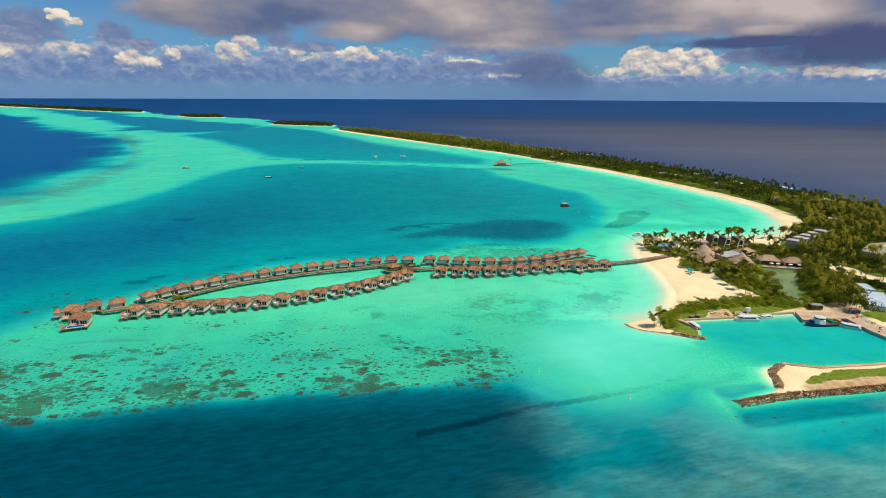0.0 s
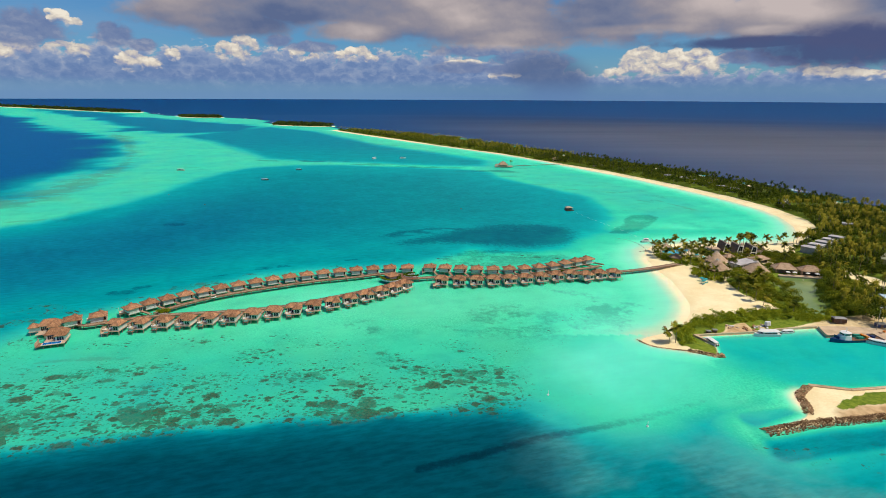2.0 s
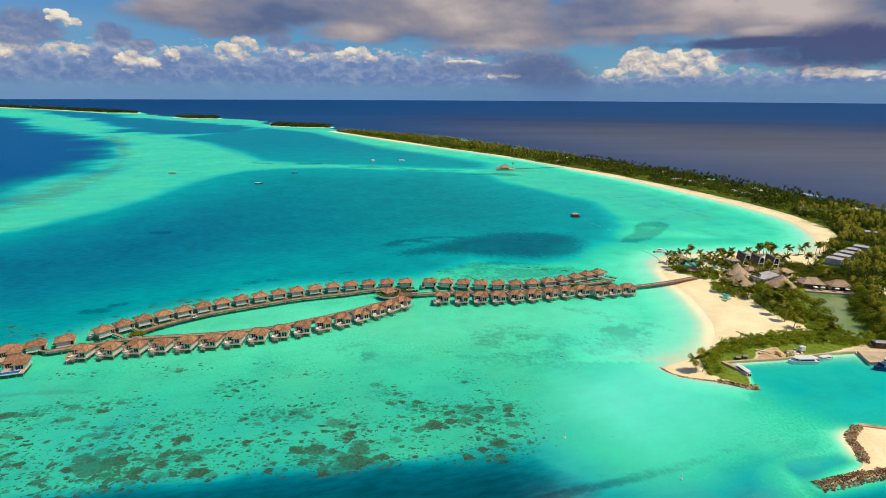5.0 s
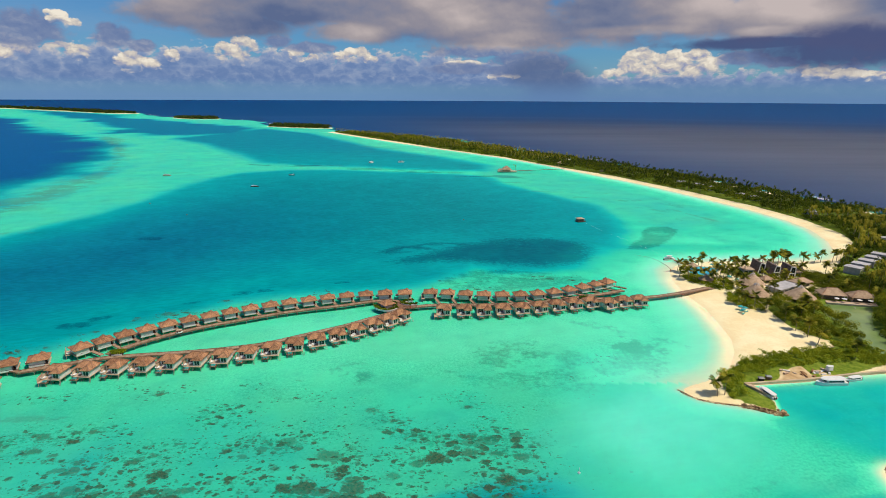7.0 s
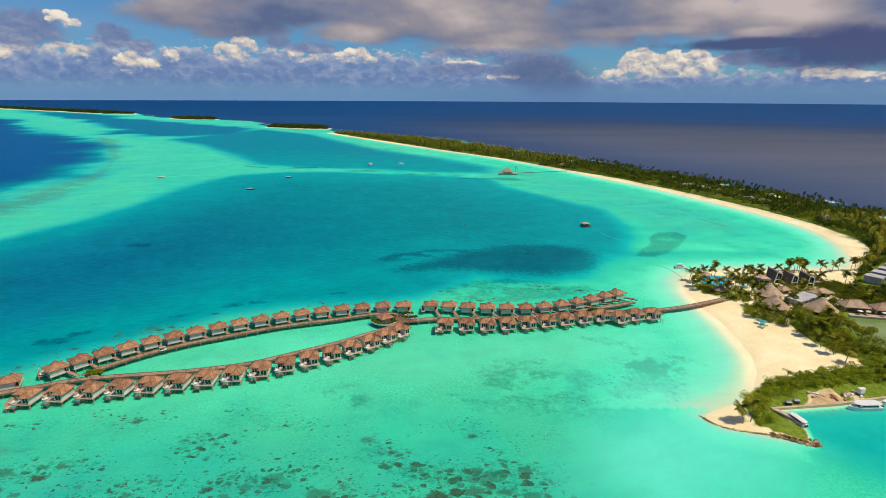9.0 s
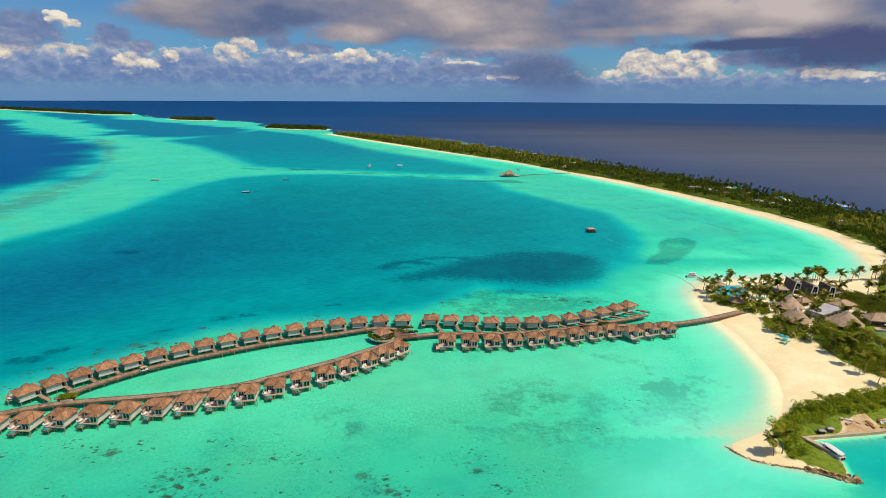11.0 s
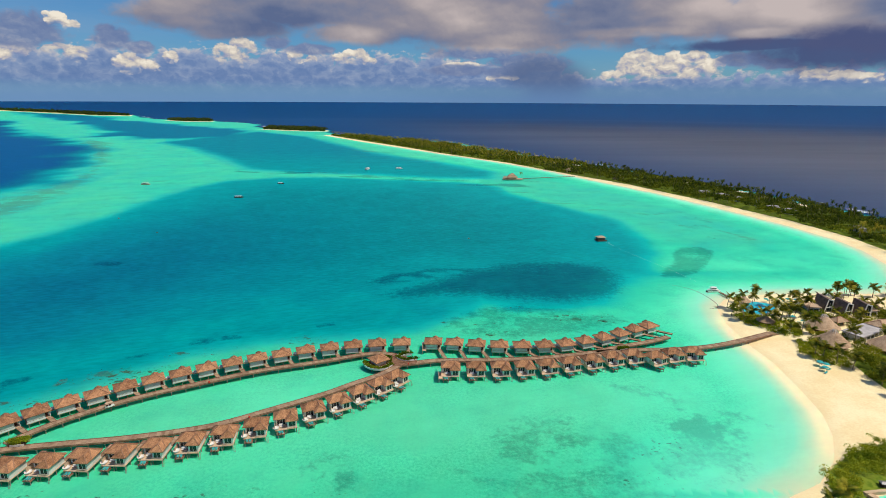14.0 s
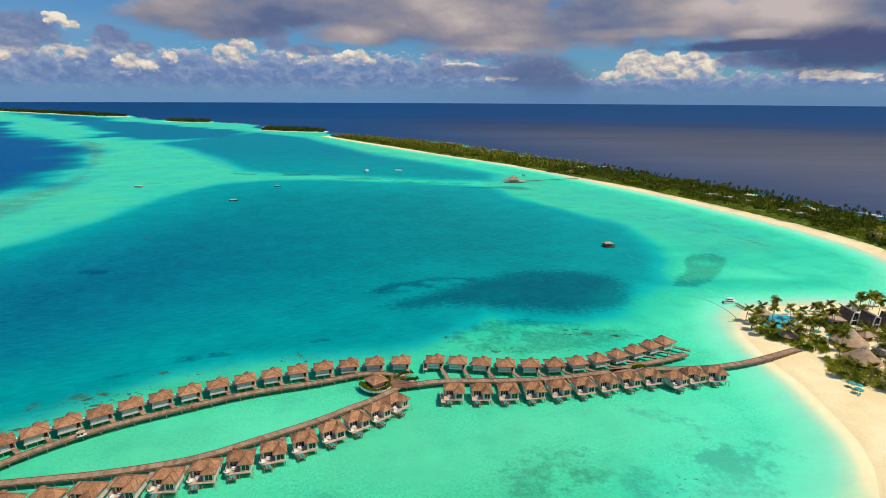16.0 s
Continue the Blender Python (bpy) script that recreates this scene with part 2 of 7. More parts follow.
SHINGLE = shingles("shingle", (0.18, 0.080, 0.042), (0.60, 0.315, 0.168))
THATCH = shingles("thatch", (0.29, 0.18, 0.11), (0.65, 0.47, 0.32), 0.5)
RIDGE = mottled("ridge_tile", (0.20, 0.10, 0.06), (0.42, 0.23, 0.14), 1.5)
PLASTER = mottled("white_plaster", (0.62, 0.60, 0.56), (0.82, 0.80, 0.76), 0.6, 0.8, 6.0, 0.1)
DECKWOOD = mottled("deck_wood", (0.14, 0.072, 0.045), (0.32, 0.18, 0.115), 0.8, 0.8, 9.0, 0.4, 0.02, 0.2, 0.5)
PALEWOOD = mottled("pale_wood", (0.48, 0.34, 0.235), (0.70, 0.53, 0.385), 0.9, 0.8, 9.0, 0.4, 0.02, 0.2, 0.4)
DARKWOOD = mottled("dark_wood", (0.05, 0.03, 0.022), (0.13, 0.075, 0.05), 1.0, 0.7, 9.0, 0.3)
PILE = mottled("pile_concrete", (0.24, 0.20, 0.16), (0.45, 0.40, 0.33), 1.0, 0.9, 7.0)
CONCRETE = mottled("concrete", (0.36, 0.31, 0.25), (0.58, 0.52, 0.43), 0.25, 0.9, 3.0)
WHITE = mottled("white_paint", (0.72, 0.71, 0.69), (0.85, 0.84, 0.82), 0.8, 0.45, 6.0, 0.05, 0.01, 0.4)
CANVAS = mottled("turquoise_canvas", (0.03, 0.30, 0.32), (0.06, 0.48, 0.48), 1.0, 0.8, 8.0)
GREYROOF = mottled("grey_roof", (0.38, 0.36, 0.375), (0.58, 0.555, 0.565), 0.3, 0.8, 4.0)
METAL = mottled("steel", (0.30, 0.30, 0.31), (0.5, 0.5, 0.5), 2.0, 0.4, 9.0, 0.1, 0.01, 0.5, 0.2, 0.8)
BLUEHULL = mottled("blue_hull", (0.005, 0.022, 0.11), (0.010, 0.040, 0.17), 0.6, 0.35, 6.0, 0.05, 0.01, 0.5)
RED = mottled("red_plastic", (0.45, 0.02, 0.01), (0.65, 0.05, 0.02), 2.0, 0.5)
ORANGE = mottled("orange_plastic", (0.60, 0.17, 0.02), (0.75, 0.26, 0.04), 2.0, 0.5)
BOARDWALK = mottled("boardwalk", (0.23, 0.145, 0.092), (0.45, 0.315, 0.215), 0.5, 0.85, 7.0, 0.4, 0.02, 0.2, 0.7)
APRON = mottled("sandy_concrete", (0.46, 0.33, 0.21), (0.70, 0.54, 0.37), 0.2, 0.95, 2.5)
GREENNET = mottled("green_net", (0.01, 0.16, 0.11), (0.03, 0.32, 0.22), 2.0, 0.8)
SLATE = mottled("dark_slate", (0.10, 0.070, 0.055), (0.24, 0.175, 0.140), 0.6, 0.65, 5.0)
TRUNK = mottled("palm_bark", (0.16, 0.12, 0.085), (0.36, 0.29, 0.21), 2.0, 0.9, 12.0)
ROCK = mottled("breakwater_rock", (0.13, 0.065, 0.028), (0.66, 0.44, 0.24), 0.4, 0.9, 2.5, 0.7, 0.2, 0.2, 0.9)
BLUEROOF = mottled("pale_blue_sheet", (0.42, 0.56, 0.68), (0.58, 0.72, 0.82), 0.25, 0.6, 3.0)
GREYWALL = mottled("grey_render", (0.30, 0.28, 0.29), (0.46, 0.43, 0.44), 0.5, 0.85, 5.0)
OLIVEROOF = mottled("olive_sheet", (0.36, 0.38, 0.24), (0.52, 0.53, 0.36), 0.3, 0.7, 3.0)
RUST = mottled("rusty_earth", (0.22, 0.09, 0.03), (0.42, 0.25, 0.13), 0.2, 0.95, 2.0)


def glass_dark(name):
    m, n, b = surface(name, 0.08, 0.0, 0.6)
    p = place(n)
    n.put(b.inputs["Base Color"], n.mix(n.noise(p, 0.8), (0.012, 0.018, 0.02), (0.035, 0.05, 0.052)))
    return m


GLASS = glass_dark("window_glass")


def pool_water(name, deep, shallow, rough=0.06, scale=0.5):
    m, n, b = surface(name, rough, 0.0, 0.5)
    p = place(n)
    n.put(b.inputs["Base Color"], n.mix(n.span(n.noise(p, scale, 4.0), 0.3, 0.7), deep, shallow))
    relief(n, b, n.noise(p, 2.0, 3.0), 0.12, 0.05)
    return m


POOL = pool_water("pool_water", (0.01, 0.45, 0.62), (0.05, 0.66, 0.80))
BLUEPOOL = pool_water("blue_pool_water", (0.005, 0.10, 0.42), (0.01, 0.20, 0.60))
PONDWATER = pool_water("pond_water", (0.155, 0.25, 0.07), (0.25, 0.345, 0.12), 0.12, 0.06)


def foliage(name, dark, mid, light, vary=0.5):
    """Leaves: each clump has a tone of its own, over broad patches of drier and fresher growth."""
    m, n, b = surface(name, 0.65, 0.0, 0.12)
    p = place(n)
    patch = n.span(n.noise(p, 0.045, 4.0, 0.65), 0.28, 0.72)
    tuft = n.noise(p, 0.20, 3.0, 0.6)
    k = n.math("ADD", n.math("MULTIPLY", island_random(n), 0.48), n.math("ADD", n.math("MULTIPLY", patch, 0.35), n.math("MULTIPLY", n.span(tuft, 0.3, 0.7), 0.30)))
    k = n.math("ADD", k, n.math("MULTIPLY", n.math("SUBTRACT", rand(n), 0.5), vary), clamp=True)
    n.put(b.inputs["Base Color"], n.ramp(k, [(0.12, dark), (0.5, mid), (0.92, light)]))
    b.inputs["Subsurface Weight"].default_value = 0.0
    t = n.add("ShaderNodeBsdfTranslucent")
    n.put(t.inputs[0], n.ramp(k, [(0.12, dark), (0.5, mid), (0.92, light)]))
    mixer = n.add("ShaderNodeMixShader")
    mixer.inputs[0].default_value = 0.36
    n.put(mixer.inputs[1], b.outputs[0])
    n.put(mixer.inputs[2], t.outputs[0])
    out = [k2 for k2 in n.t.nodes if k2.bl_idname == "ShaderNodeOutputMaterial"][0]
    n.put(out.inputs[0], mixer.outputs[0])
    return m


LEAF = foliage("leaf_green", (0.028, 0.050, 0.004), (0.145, 0.190, 0.011), (0.46, 0.43, 0.028))
MANGROVE = foliage("mangrove_leaf", (0.034, 0.060, 0.004), (0.145, 0.190, 0.009), (0.40, 0.38, 0.020))
FROND = foliage("palm_frond", (0.030, 0.052, 0.006), (0.130, 0.155, 0.014), (0.46, 0.39, 0.035), 0.7)
ISLETLEAF = foliage("islet_leaf", (0.018, 0.042, 0.010), (0.050, 0.080, 0.014), (0.13, 0.15, 0.022))
HEDGE = foliage("hedge_leaf", (0.036, 0.085, 0.006), (0.150, 0.235, 0.010), (0.42, 0.44, 0.025))


# ---- plan helpers on arrays ----
def lattice(ix, iy, seed):
    h = np.sin(ix * 127.1 + iy * 311.7 + seed * 74.7) * 43758.5453
    return h - np.floor(h)


def value_noise(x, y, seed=0):
    ix, iy = np.floor(x), np.floor(y)
    fx, fy = x - ix, y - iy
    fx, fy = fx * fx * (3 - 2 * fx), fy * fy * (3 - 2 * fy)
    a, b = lattice(ix, iy, seed), lattice(ix + 1, iy, seed)
    c, d = lattice(ix, iy + 1, seed), lattice(ix + 1, iy + 1, seed)
    return (a + (b - a) * fx) * (1 - fy) + (c + (d - c) * fx) * fy


def fbm(x, y, seed=0, octaves=4):
    total, amp, norm = 0.0, 1.0, 0.0
    for i in range(octaves):
        total = total + amp * value_noise(x * 2 ** i, y * 2 ** i, seed + i)
        norm += amp
        amp *= 0.5
    return total / norm


def inside(poly, x, y):
    """Signed distance to a polygon, positive inside."""
    best = np.full(x.shape, 1e18)
    odd = np.zeros(x.shape, bool)
    k = len(poly)
    for i in range(k):
        (ax, ay), (bx, by) = poly[i], poly[(i + 1) % k]
        ex, ey = bx - ax, by - ay
        t = np.clip(((x - ax) * ex + (y - ay) * ey) / (ex * ex + ey * ey), 0, 1)
        best = np.minimum(best, (x - ax - t * ex) ** 2 + (y - ay - t * ey) ** 2)
        cross = (ay > y) != (by > y)
        odd ^= cross & (x < ex * (y - ay) / (ey if ey else 1e-9) + ax)
    return np.where(odd, 1, -1) * np.sqrt(best)


def near_line(line, x, y):
    best = np.full(x.shape, 1e18)
    for (ax, ay), (bx, by) in zip(line, line[1:]):
        ex, ey = bx - ax, by - ay
        t = np.clip(((x - ax) * ex + (y - ay) * ey) / (ex * ex + ey * ey), 0, 1)
        best = np.minimum(best, (x - ax - t * ex) ** 2 + (y - ay - t * ey) ** 2)
    return np.sqrt(best)


def step(v, a, b):
    t = np.clip((v - a) / (b - a), 0, 1)
    return t * t * (3 - 2 * t)


def rim(x, y):
    """The far sea lifts towards the skyline, which lies beyond the lens's reach."""
    r = np.hypot(x, y - 120)
    return 86.5 * np.clip((r - 3500) / 1350, 0, 1) ** 1.5


def quad_mesh(name, verts, quads, mat, attrs=(), smooth=False):
    """A mesh object from arrays of vertices and quads, with float attributes on its vertices."""
    me = bpy.data.meshes.new(name)
    verts, quads = np.asarray(verts, np.float32), np.asarray(quads, np.int32)
    w = quads.shape[1]
    me.vertices.add(len(verts)), me.loops.add(quads.size), me.polygons.add(len(quads))
    me.vertices.foreach_set("co", verts.ravel())
    me.loops.foreach_set("vertex_index", quads.ravel())
    me.polygons.foreach_set("loop_start", np.arange(0, quads.size, w, dtype=np.int32))
    if smooth:
        me.polygons.foreach_set("use_smooth", np.ones(len(quads), bool))
    for key, values in attrs:
        me.attributes.new(key, "FLOAT", "POINT").data.foreach_set("value", np.asarray(values, np.float32).ravel())
    me.update(calc_edges=True)
    me.materials.append(mat)
    return new(name, me)


# ---- the plan of the island and the sea, in metres ----
SHORE = [(96, 294), (102, 298), (115, 304), (128, 316), (137, 330), (143, 345), (146, 363), (149, 387), (148, 407), (150, 434), (156, 458),
         (167, 472), (190, 481), (222, 484), (265, 483), (290, 489), (306, 506), (326, 546), (338, 588), (340, 625), (332, 680)]
SHORE_FAR = [(311, 756), (277, 865), (216, 1004), (181, 1090), (133, 1182), (80, 1268), (-4, 1388), (-128, 1580), (-232, 1740), (-354, 1942),
             (-394, 2012), (-375, 2032)]
OUTER = [(-300, 1985), (-150, 1830), (0, 1680), (110, 1470), (215, 1250), (300, 1110), (362, 985), (398, 890), (420, 800), (440, 720),
         (465, 640), (500, 560), (560, 480), (640, 400), (700, 300), (700, 150), (420, 190)]
HARBOUR = [(300, 238), (230, 236), (183, 229), (155, 224), (135, 221), (116, 216), (136, 226), (141, 232), (143, 240), (152, 250), (167, 246),
           (199, 250), (236, 256), (223, 281), (219, 291), (219, 304), (195, 301), (194, 310), (179, 307.5), (155, 302), (126, 298), (131, 287),
           (127, 276), (117, 281), (109, 283.5), (100, 286.5)]
ISLAND = SHORE + SHORE_FAR + OUTER + HARBOUR
POND = [(221, 392), (236, 398), (249, 395), (238, 378), (227, 364), (222, 348), (212, 328), (203, 331), (209, 345), (214, 364), (213, 380)]
ISLET = [(-705, 2345), (-600, 2275), (-500, 2230), (-420, 2225), (-430, 2290), (-520, 2350), (-640, 2400), (-700, 2390)]
ISLET_2 = [(-1480, 3180), (-1390, 3090), (-1290, 3030), (-1165, 3040), (-1190, 3130), (-1330, 3210), (-1450, 3260)]
STRIP = [(-2900, 3500), (-2699, 3499), (-2505, 3514), (-2255, 3500), (-1996, 3465), (-1824, 3500), (-1850, 3560), (-2090, 3610), (-2340, 3610), (-2580, 3600),
         (-2800, 3560)]

LAGOON = [(98, 473), (133, 525), (160, 580), (170, 632), (167, 698), (129, 767), (77, 852), (64, 915), (12, 955), (-78, 980), (-175, 1012),
          (-255, 1008), (-320, 970), (-345, 900), (-346, 820), (-348, 715), (-358, 625), (-374, 552), (-440, 470), (-600, 380), (-640, 260),
          (-300, 250), (-243, 290), (-232, 314), (-218, 332), (-195, 358), (-165, 383), (-136, 410), (-100, 428), (-59, 435), (-31, 442), (-10, 455),
          (16, 478), (47, 467)]
BASIN = [(-758, 1687), (-715, 1880), (-663, 2201), (-430, 1933), (-262, 1606), (-113, 1344), (17, 1156), (69, 1076), (54, 1000), (-25, 1015),
         (-140, 1055), (-237, 1070), (-335, 1115), (-455, 1296), (-609, 1522)]
BLUE_BASIN = [(-529, 696), (-533, 737), (-547, 800), (-560, 880), (-563, 933), (-605, 1053), (-682, 1206), (-786, 1365), (-891, 1495), (-989, 1632), (-1099, 1771),
              (-1357, 2025), (-1747, 2462), (-2227, 3000), (-2610, 3300), (-3300, 3100), (-2040, 1626), (-1400, 700), (-700, 500), (-560, 560)]
# BLUE_BAND: a far channel, with a cloud shadow's dark streak painted in as blue
BLUE_BAND = [(-2500, 3500), (-2200, 3550), (-1853, 3330), (-1399, 2900), (-1054, 2560), (-725, 2270), (-630, 1953), (-770, 1769), (-990, 1893), (-1115, 1797),
             (-1168, 2042), (-1110, 2121), (-1483, 2546), (-1848, 3000), (-2279, 3330)]
DROP = [(-340, 150), (-200, 192), (-163, 203), (-144, 206), (-126, 211), (-107, 215), (-86, 218), (-64, 221), (-42, 225), (-20, 228), (4, 231),
        (16, 234), (30, 231), (46, 218), (54, 199), (50, 164), (40, 60), (0, -200), (-600, -200), (-600, 100)]
MURK = [(66, 206), (113, 214), (180, 226), (300, 234), (420, 180), (300, 0), (300, -200), (30, -200), (34, 60), (36, 130), (44, 176), (56, 203)]
PLUME = [(66, 341), (112, 395), (135, 360), (128, 330), (108, 306), (122, 270), (104, 247), (71, 227), (51, 231), (42, 263)]
SAND_FLAT = [(-150, 322), (-100, 310), (-60, 318), (-20, 312), (40, 318), (75, 330), (118, 345), (128, 390), (100, 384), (60, 374), (0, 366), (-30, 372), (-40, 388),
             (-80, 372), (-130, 345)]
WEED = [(-45, 478), (-30, 496), (-5, 518), (16, 536), (38, 549), (62, 553), (92, 552), (115, 540), (124, 518), (118, 492), (98, 470), (72, 464), (46, 468), (19, 472), (-7, 472), (-30, 470)]
WEED_2 = [(145, 514), (157, 538), (170, 551), (179, 577), (192, 596), (212, 603), (217, 587), (208, 565), (194, 544), (182, 526), (165, 512)]
MEADOW_1 = [(63, 369), (85, 366), (101, 352), (121, 340), (118, 335), (101, 341), (81, 354), (63, 362)]
MEADOW_2 = [(40, 312), (53, 318), (61, 311), (60, 301), (47, 295), (37, 301)]
MEADOW_3 = [(40, 424), (53, 452), (85, 454), (87, 438), (71, 423)]
MEADOW_4 = [(-52, 310), (-48, 318), (-39, 320), (-30, 314), (-30, 304), (-37, 297), (-46, 301)]
MEADOW_5 = [(74, 346), (94, 349), (105, 343), (111, 334), (106, 325), (88, 321), (72, 328)]
MEADOW_6 = [(6, 334), (33, 338), (58, 326), (46, 305), (23, 303), (6, 314)]
BACK_REEF = [(-12, 420), (-4, 441), (15, 458), (42, 465), (69, 457), (93, 447), (109, 436), (80, 424), (30, 412)]
EAST_REEF = [(108, 206), (136, 203), (175, 196), (230, 200), (250, 150), (180, 140), (139, 168), (118, 186)]
REEF_RIM = [(-453, 597), (-447, 637), (-438, 679), (-455, 763), (-500, 901), (-585, 1101), (-740, 1416), (-918, 1708), (-1065, 1800), (-989, 1632), (-786, 1365),
            (-682, 1206), (-605, 1053), (-563, 933), (-560, 880), (-547, 800), (-533, 737), (-529, 696), (-580, 554), (-492, 472)]
# rubble ridges and seagrass stripes on the flats: two ends and a half width
STRIPES = [((214, 690), (232, 676), 7), ((77, 725), (101, 722), 5), ((119, 727), (140, 723), 5), ((157, 754), (199, 760), 6), ((219, 730), (231, 738), 5),
           ((13, 927), (54, 922), 7), ((63, 929), (103, 924), 9), ((-257, 1077), (-172, 1072), 10), ((-148, 1045), (-5, 977), 10), ((-242, 1499), (-117, 1404), 22),
           ((-190, 1338), (-30, 1239), 18), ((250, 680), (268, 624), 6), ((189, 622), (209, 610), 5), ((-408, 553), (-386, 563), 6), ((-373, 564), (-364, 566), 4),
           ((-427, 953), (-398, 962), 8), ((-182, 268), (-145, 273), 5),
           ((60, 880), (140, 860), 7), ((100, 800), (150, 790), 6)]
OCEAN = [(-3800, 3500), (-2790, 3620), (-2611, 3667), (-2381, 3690), (-2108, 3655), (-1843, 3570), (-1543, 3380), (-1180, 3160), (-1001, 3010),
         (-810, 2760), (-700, 2500), (-440, 2360), (-290, 2040), (-130, 1860), (25, 1705), (135, 1490), (240, 1265), (325, 1120), (388, 990), (424, 895), (446, 805), (466, 725),
         (492, 645), (530, 565), (590, 490), (670, 410), (760, 300), (800, 100), (6000, -4000), (9000, 9000), (-9000, 9000), (-6000, 3500)]


def water_material():
    m = bpy.data.materials.new("sea_water")
    m.use_nodes = True
    n = Nodes(m.node_tree)
    p = place(n)
    deep, weed, silt, coral, surf = (n.attr(k) for k in ("deep", "weed", "silt", "coral", "surf"))
    brown, milk, turf, azure, sand = n.attr("brown"), n.attr("milk"), n.attr("turf"), n.attr("azure"), n.attr("sand")
    flat = n.vec("MULTIPLY", p, (1.0, 1.0, 0.0))
    far = n.vec("LENGTH", n.vec("SUBTRACT", flat, (0.0, 120.0, 0.0)), out=1)
    wobble = n.noise(flat, 0.035, 5.0, 0.55)
    d = n.math("ADD", deep, n.math("MULTIPLY", n.math("SUBTRACT", wobble, 0.5), n.math("MULTIPLY", n.span(deep, 0.12, 0.34, 0.0, 0.11), n.span(deep, 0.56, 0.70, 1.0, 0.25))))
    col = n.ramp(d, [(0.0, (0.80, 0.66, 0.43)), (0.05, (0.50, 0.68, 0.46)), (0.12, (0.22, 0.78, 0.54)), (0.20, (0.125, 0.81, 0.510)),
                     (0.28, (0.064, 0.74, 0.440)), (0.35, (0.022, 0.57, 0.372)), (0.43, (0.0, 0.40, 0.395)), (0.53, (0.0, 0.245, 0.282)), (0.66, (0.0, 0.115, 0.158)),
                     (0.72, (0.0, 0.060, 0.092)), (0.785, (0.0, 0.043, 0.088)), (0.85, (0.001, 0.045, 0.145)), (0.89, (0.001, 0.036, 0.130)), (1.0, (0.010, 0.020, 0.052))])
    # flats with a thin turf of algae and rubble are duller than clean sand
    col = n.mix(n.math("MULTIPLY", turf, n.math("MULTIPLY", n.span(deep, 0.52, 0.34), n.span(n.noise(flat, 0.02, 4.0, 0.6), 0.35, 0.65, 0.30, 0.62))), col, (0.080, 0.545, 0.300))
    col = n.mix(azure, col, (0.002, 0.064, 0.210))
    crumb = n.noise(flat, 0.55, 5.0, 0.72)
    big = n.noise(n.vec("MULTIPLY", flat, (0.034, 0.060, 1.0)), 1.0, 3.0, 0.5)
    lump = n.vec("ADD", flat, n.vec("MULTIPLY", n.vec("SUBTRACT", n.noise(flat, 0.16, 5.0, 0.66, out=1), (0.5, 0.5, 0.5)), (7.0, 5.0, 0.0)))

    def heads(cell, offset, fill, most):
        """Ragged patches of many sizes, one to a cell; many cells stay bare."""
        v = n.add("ShaderNodeTexVoronoi")
        v.voronoi_dimensions = "2D"
        n.put(v.inputs["Vector"], n.vec("MULTIPLY_ADD", lump, (0.72, 1.0, 1.0), (offset, offset, 0.0)))
        v.inputs["Scale"].default_value = 1.0 / cell
        sep = n.add("ShaderNodeSeparateColor")
        n.put(sep.inputs[0], v.outputs["Color"])
        room = n.math("ADD", n.math("MULTIPLY", coral, fill), n.math("MULTIPLY", n.math("SUBTRACT", big, 0.5), 1.5))
        size = n.math("MULTIPLY", n.math("SUBTRACT", n.math("ADD", sep.outputs[0], room), 1.0), 0.95)
        size = n.math("ADD", size, n.math("MULTIPLY", n.math("SUBTRACT", crumb, 0.5), 0.66))
        f = n.span(n.math("SUBTRACT", size, v.outputs["Distance"]), -0.10, 0.10)
        return n.math("MULTIPLY", n.math("MULTIPLY", f, n.span(sep.outputs[1], 0.0, 0.6, most * 0.55, most)), n.math("MULTIPLY", n.span(coral, 0.03, 0.14), n.span(deep, 0.66, 0.54)))

    spots = n.math("MAXIMUM", heads(9.0, 3.0, 0.46, 1.0), n.math("MAXIMUM", heads(4.2, 41.0, 0.52, 1.0), n.math("MAXIMUM", heads(2.1, 17.0, 0.56, 0.95), heads(1.1, 29.0, 0.50, 0.8))))
    stone = n.mix(n.span(n.noise(flat, 0.9, 5.0, 0.75), 0.36, 0.62), (0.008, 0.045, 0.028), (0.078, 0.074, 0.034))
    col = n.mix(n.math("MULTIPLY", spots, 0.92), col, stone)
    # thin growth between the heads, in fine crumbs
    crust = n.math("MULTIPLY", n.span(coral, 0.05, 0.6), n.span(n.math("ADD", n.noise(flat, 0.42, 6.0, 0.78), n.math("MULTIPLY", n.math("SUBTRACT", big, 0.5), 0.5)), 0.50, 0.68))
    col = n.mix(n.math("MULTIPLY", n.math("MULTIPLY", crust, n.span(deep, 0.60, 0.50)), 0.62), col, (0.012, 0.235, 0.140))
    ridge = n.math("MULTIPLY", brown, n.span(n.math("ADD", n.noise(n.vec("MULTIPLY", flat, (0.016, 0.026, 1.0)), 1.0, 8.0, 0.78), n.math("MULTIPLY", brown, 0.20)), 0.56, 0.66))
    col = n.mix(n.math("MULTIPLY", n.math("MULTIPLY", ridge, n.span(deep, 0.60, 0.46)), 0.80), col, (0.055, 0.220, 0.160))
    # seagrass: dark crumbs that thicken towards the middle of a meadow
    grain = n.noise(flat, 0.30, 6.0, 0.76)
    grass = n.span(n.math("ADD", n.math("MULTIPLY", grain, 0.8), n.math("MULTIPLY", weed, 0.52)), 0.50, 0.82)
    grass = n.math("MULTIPLY", grass, n.span(weed, 0.02, 0.30))
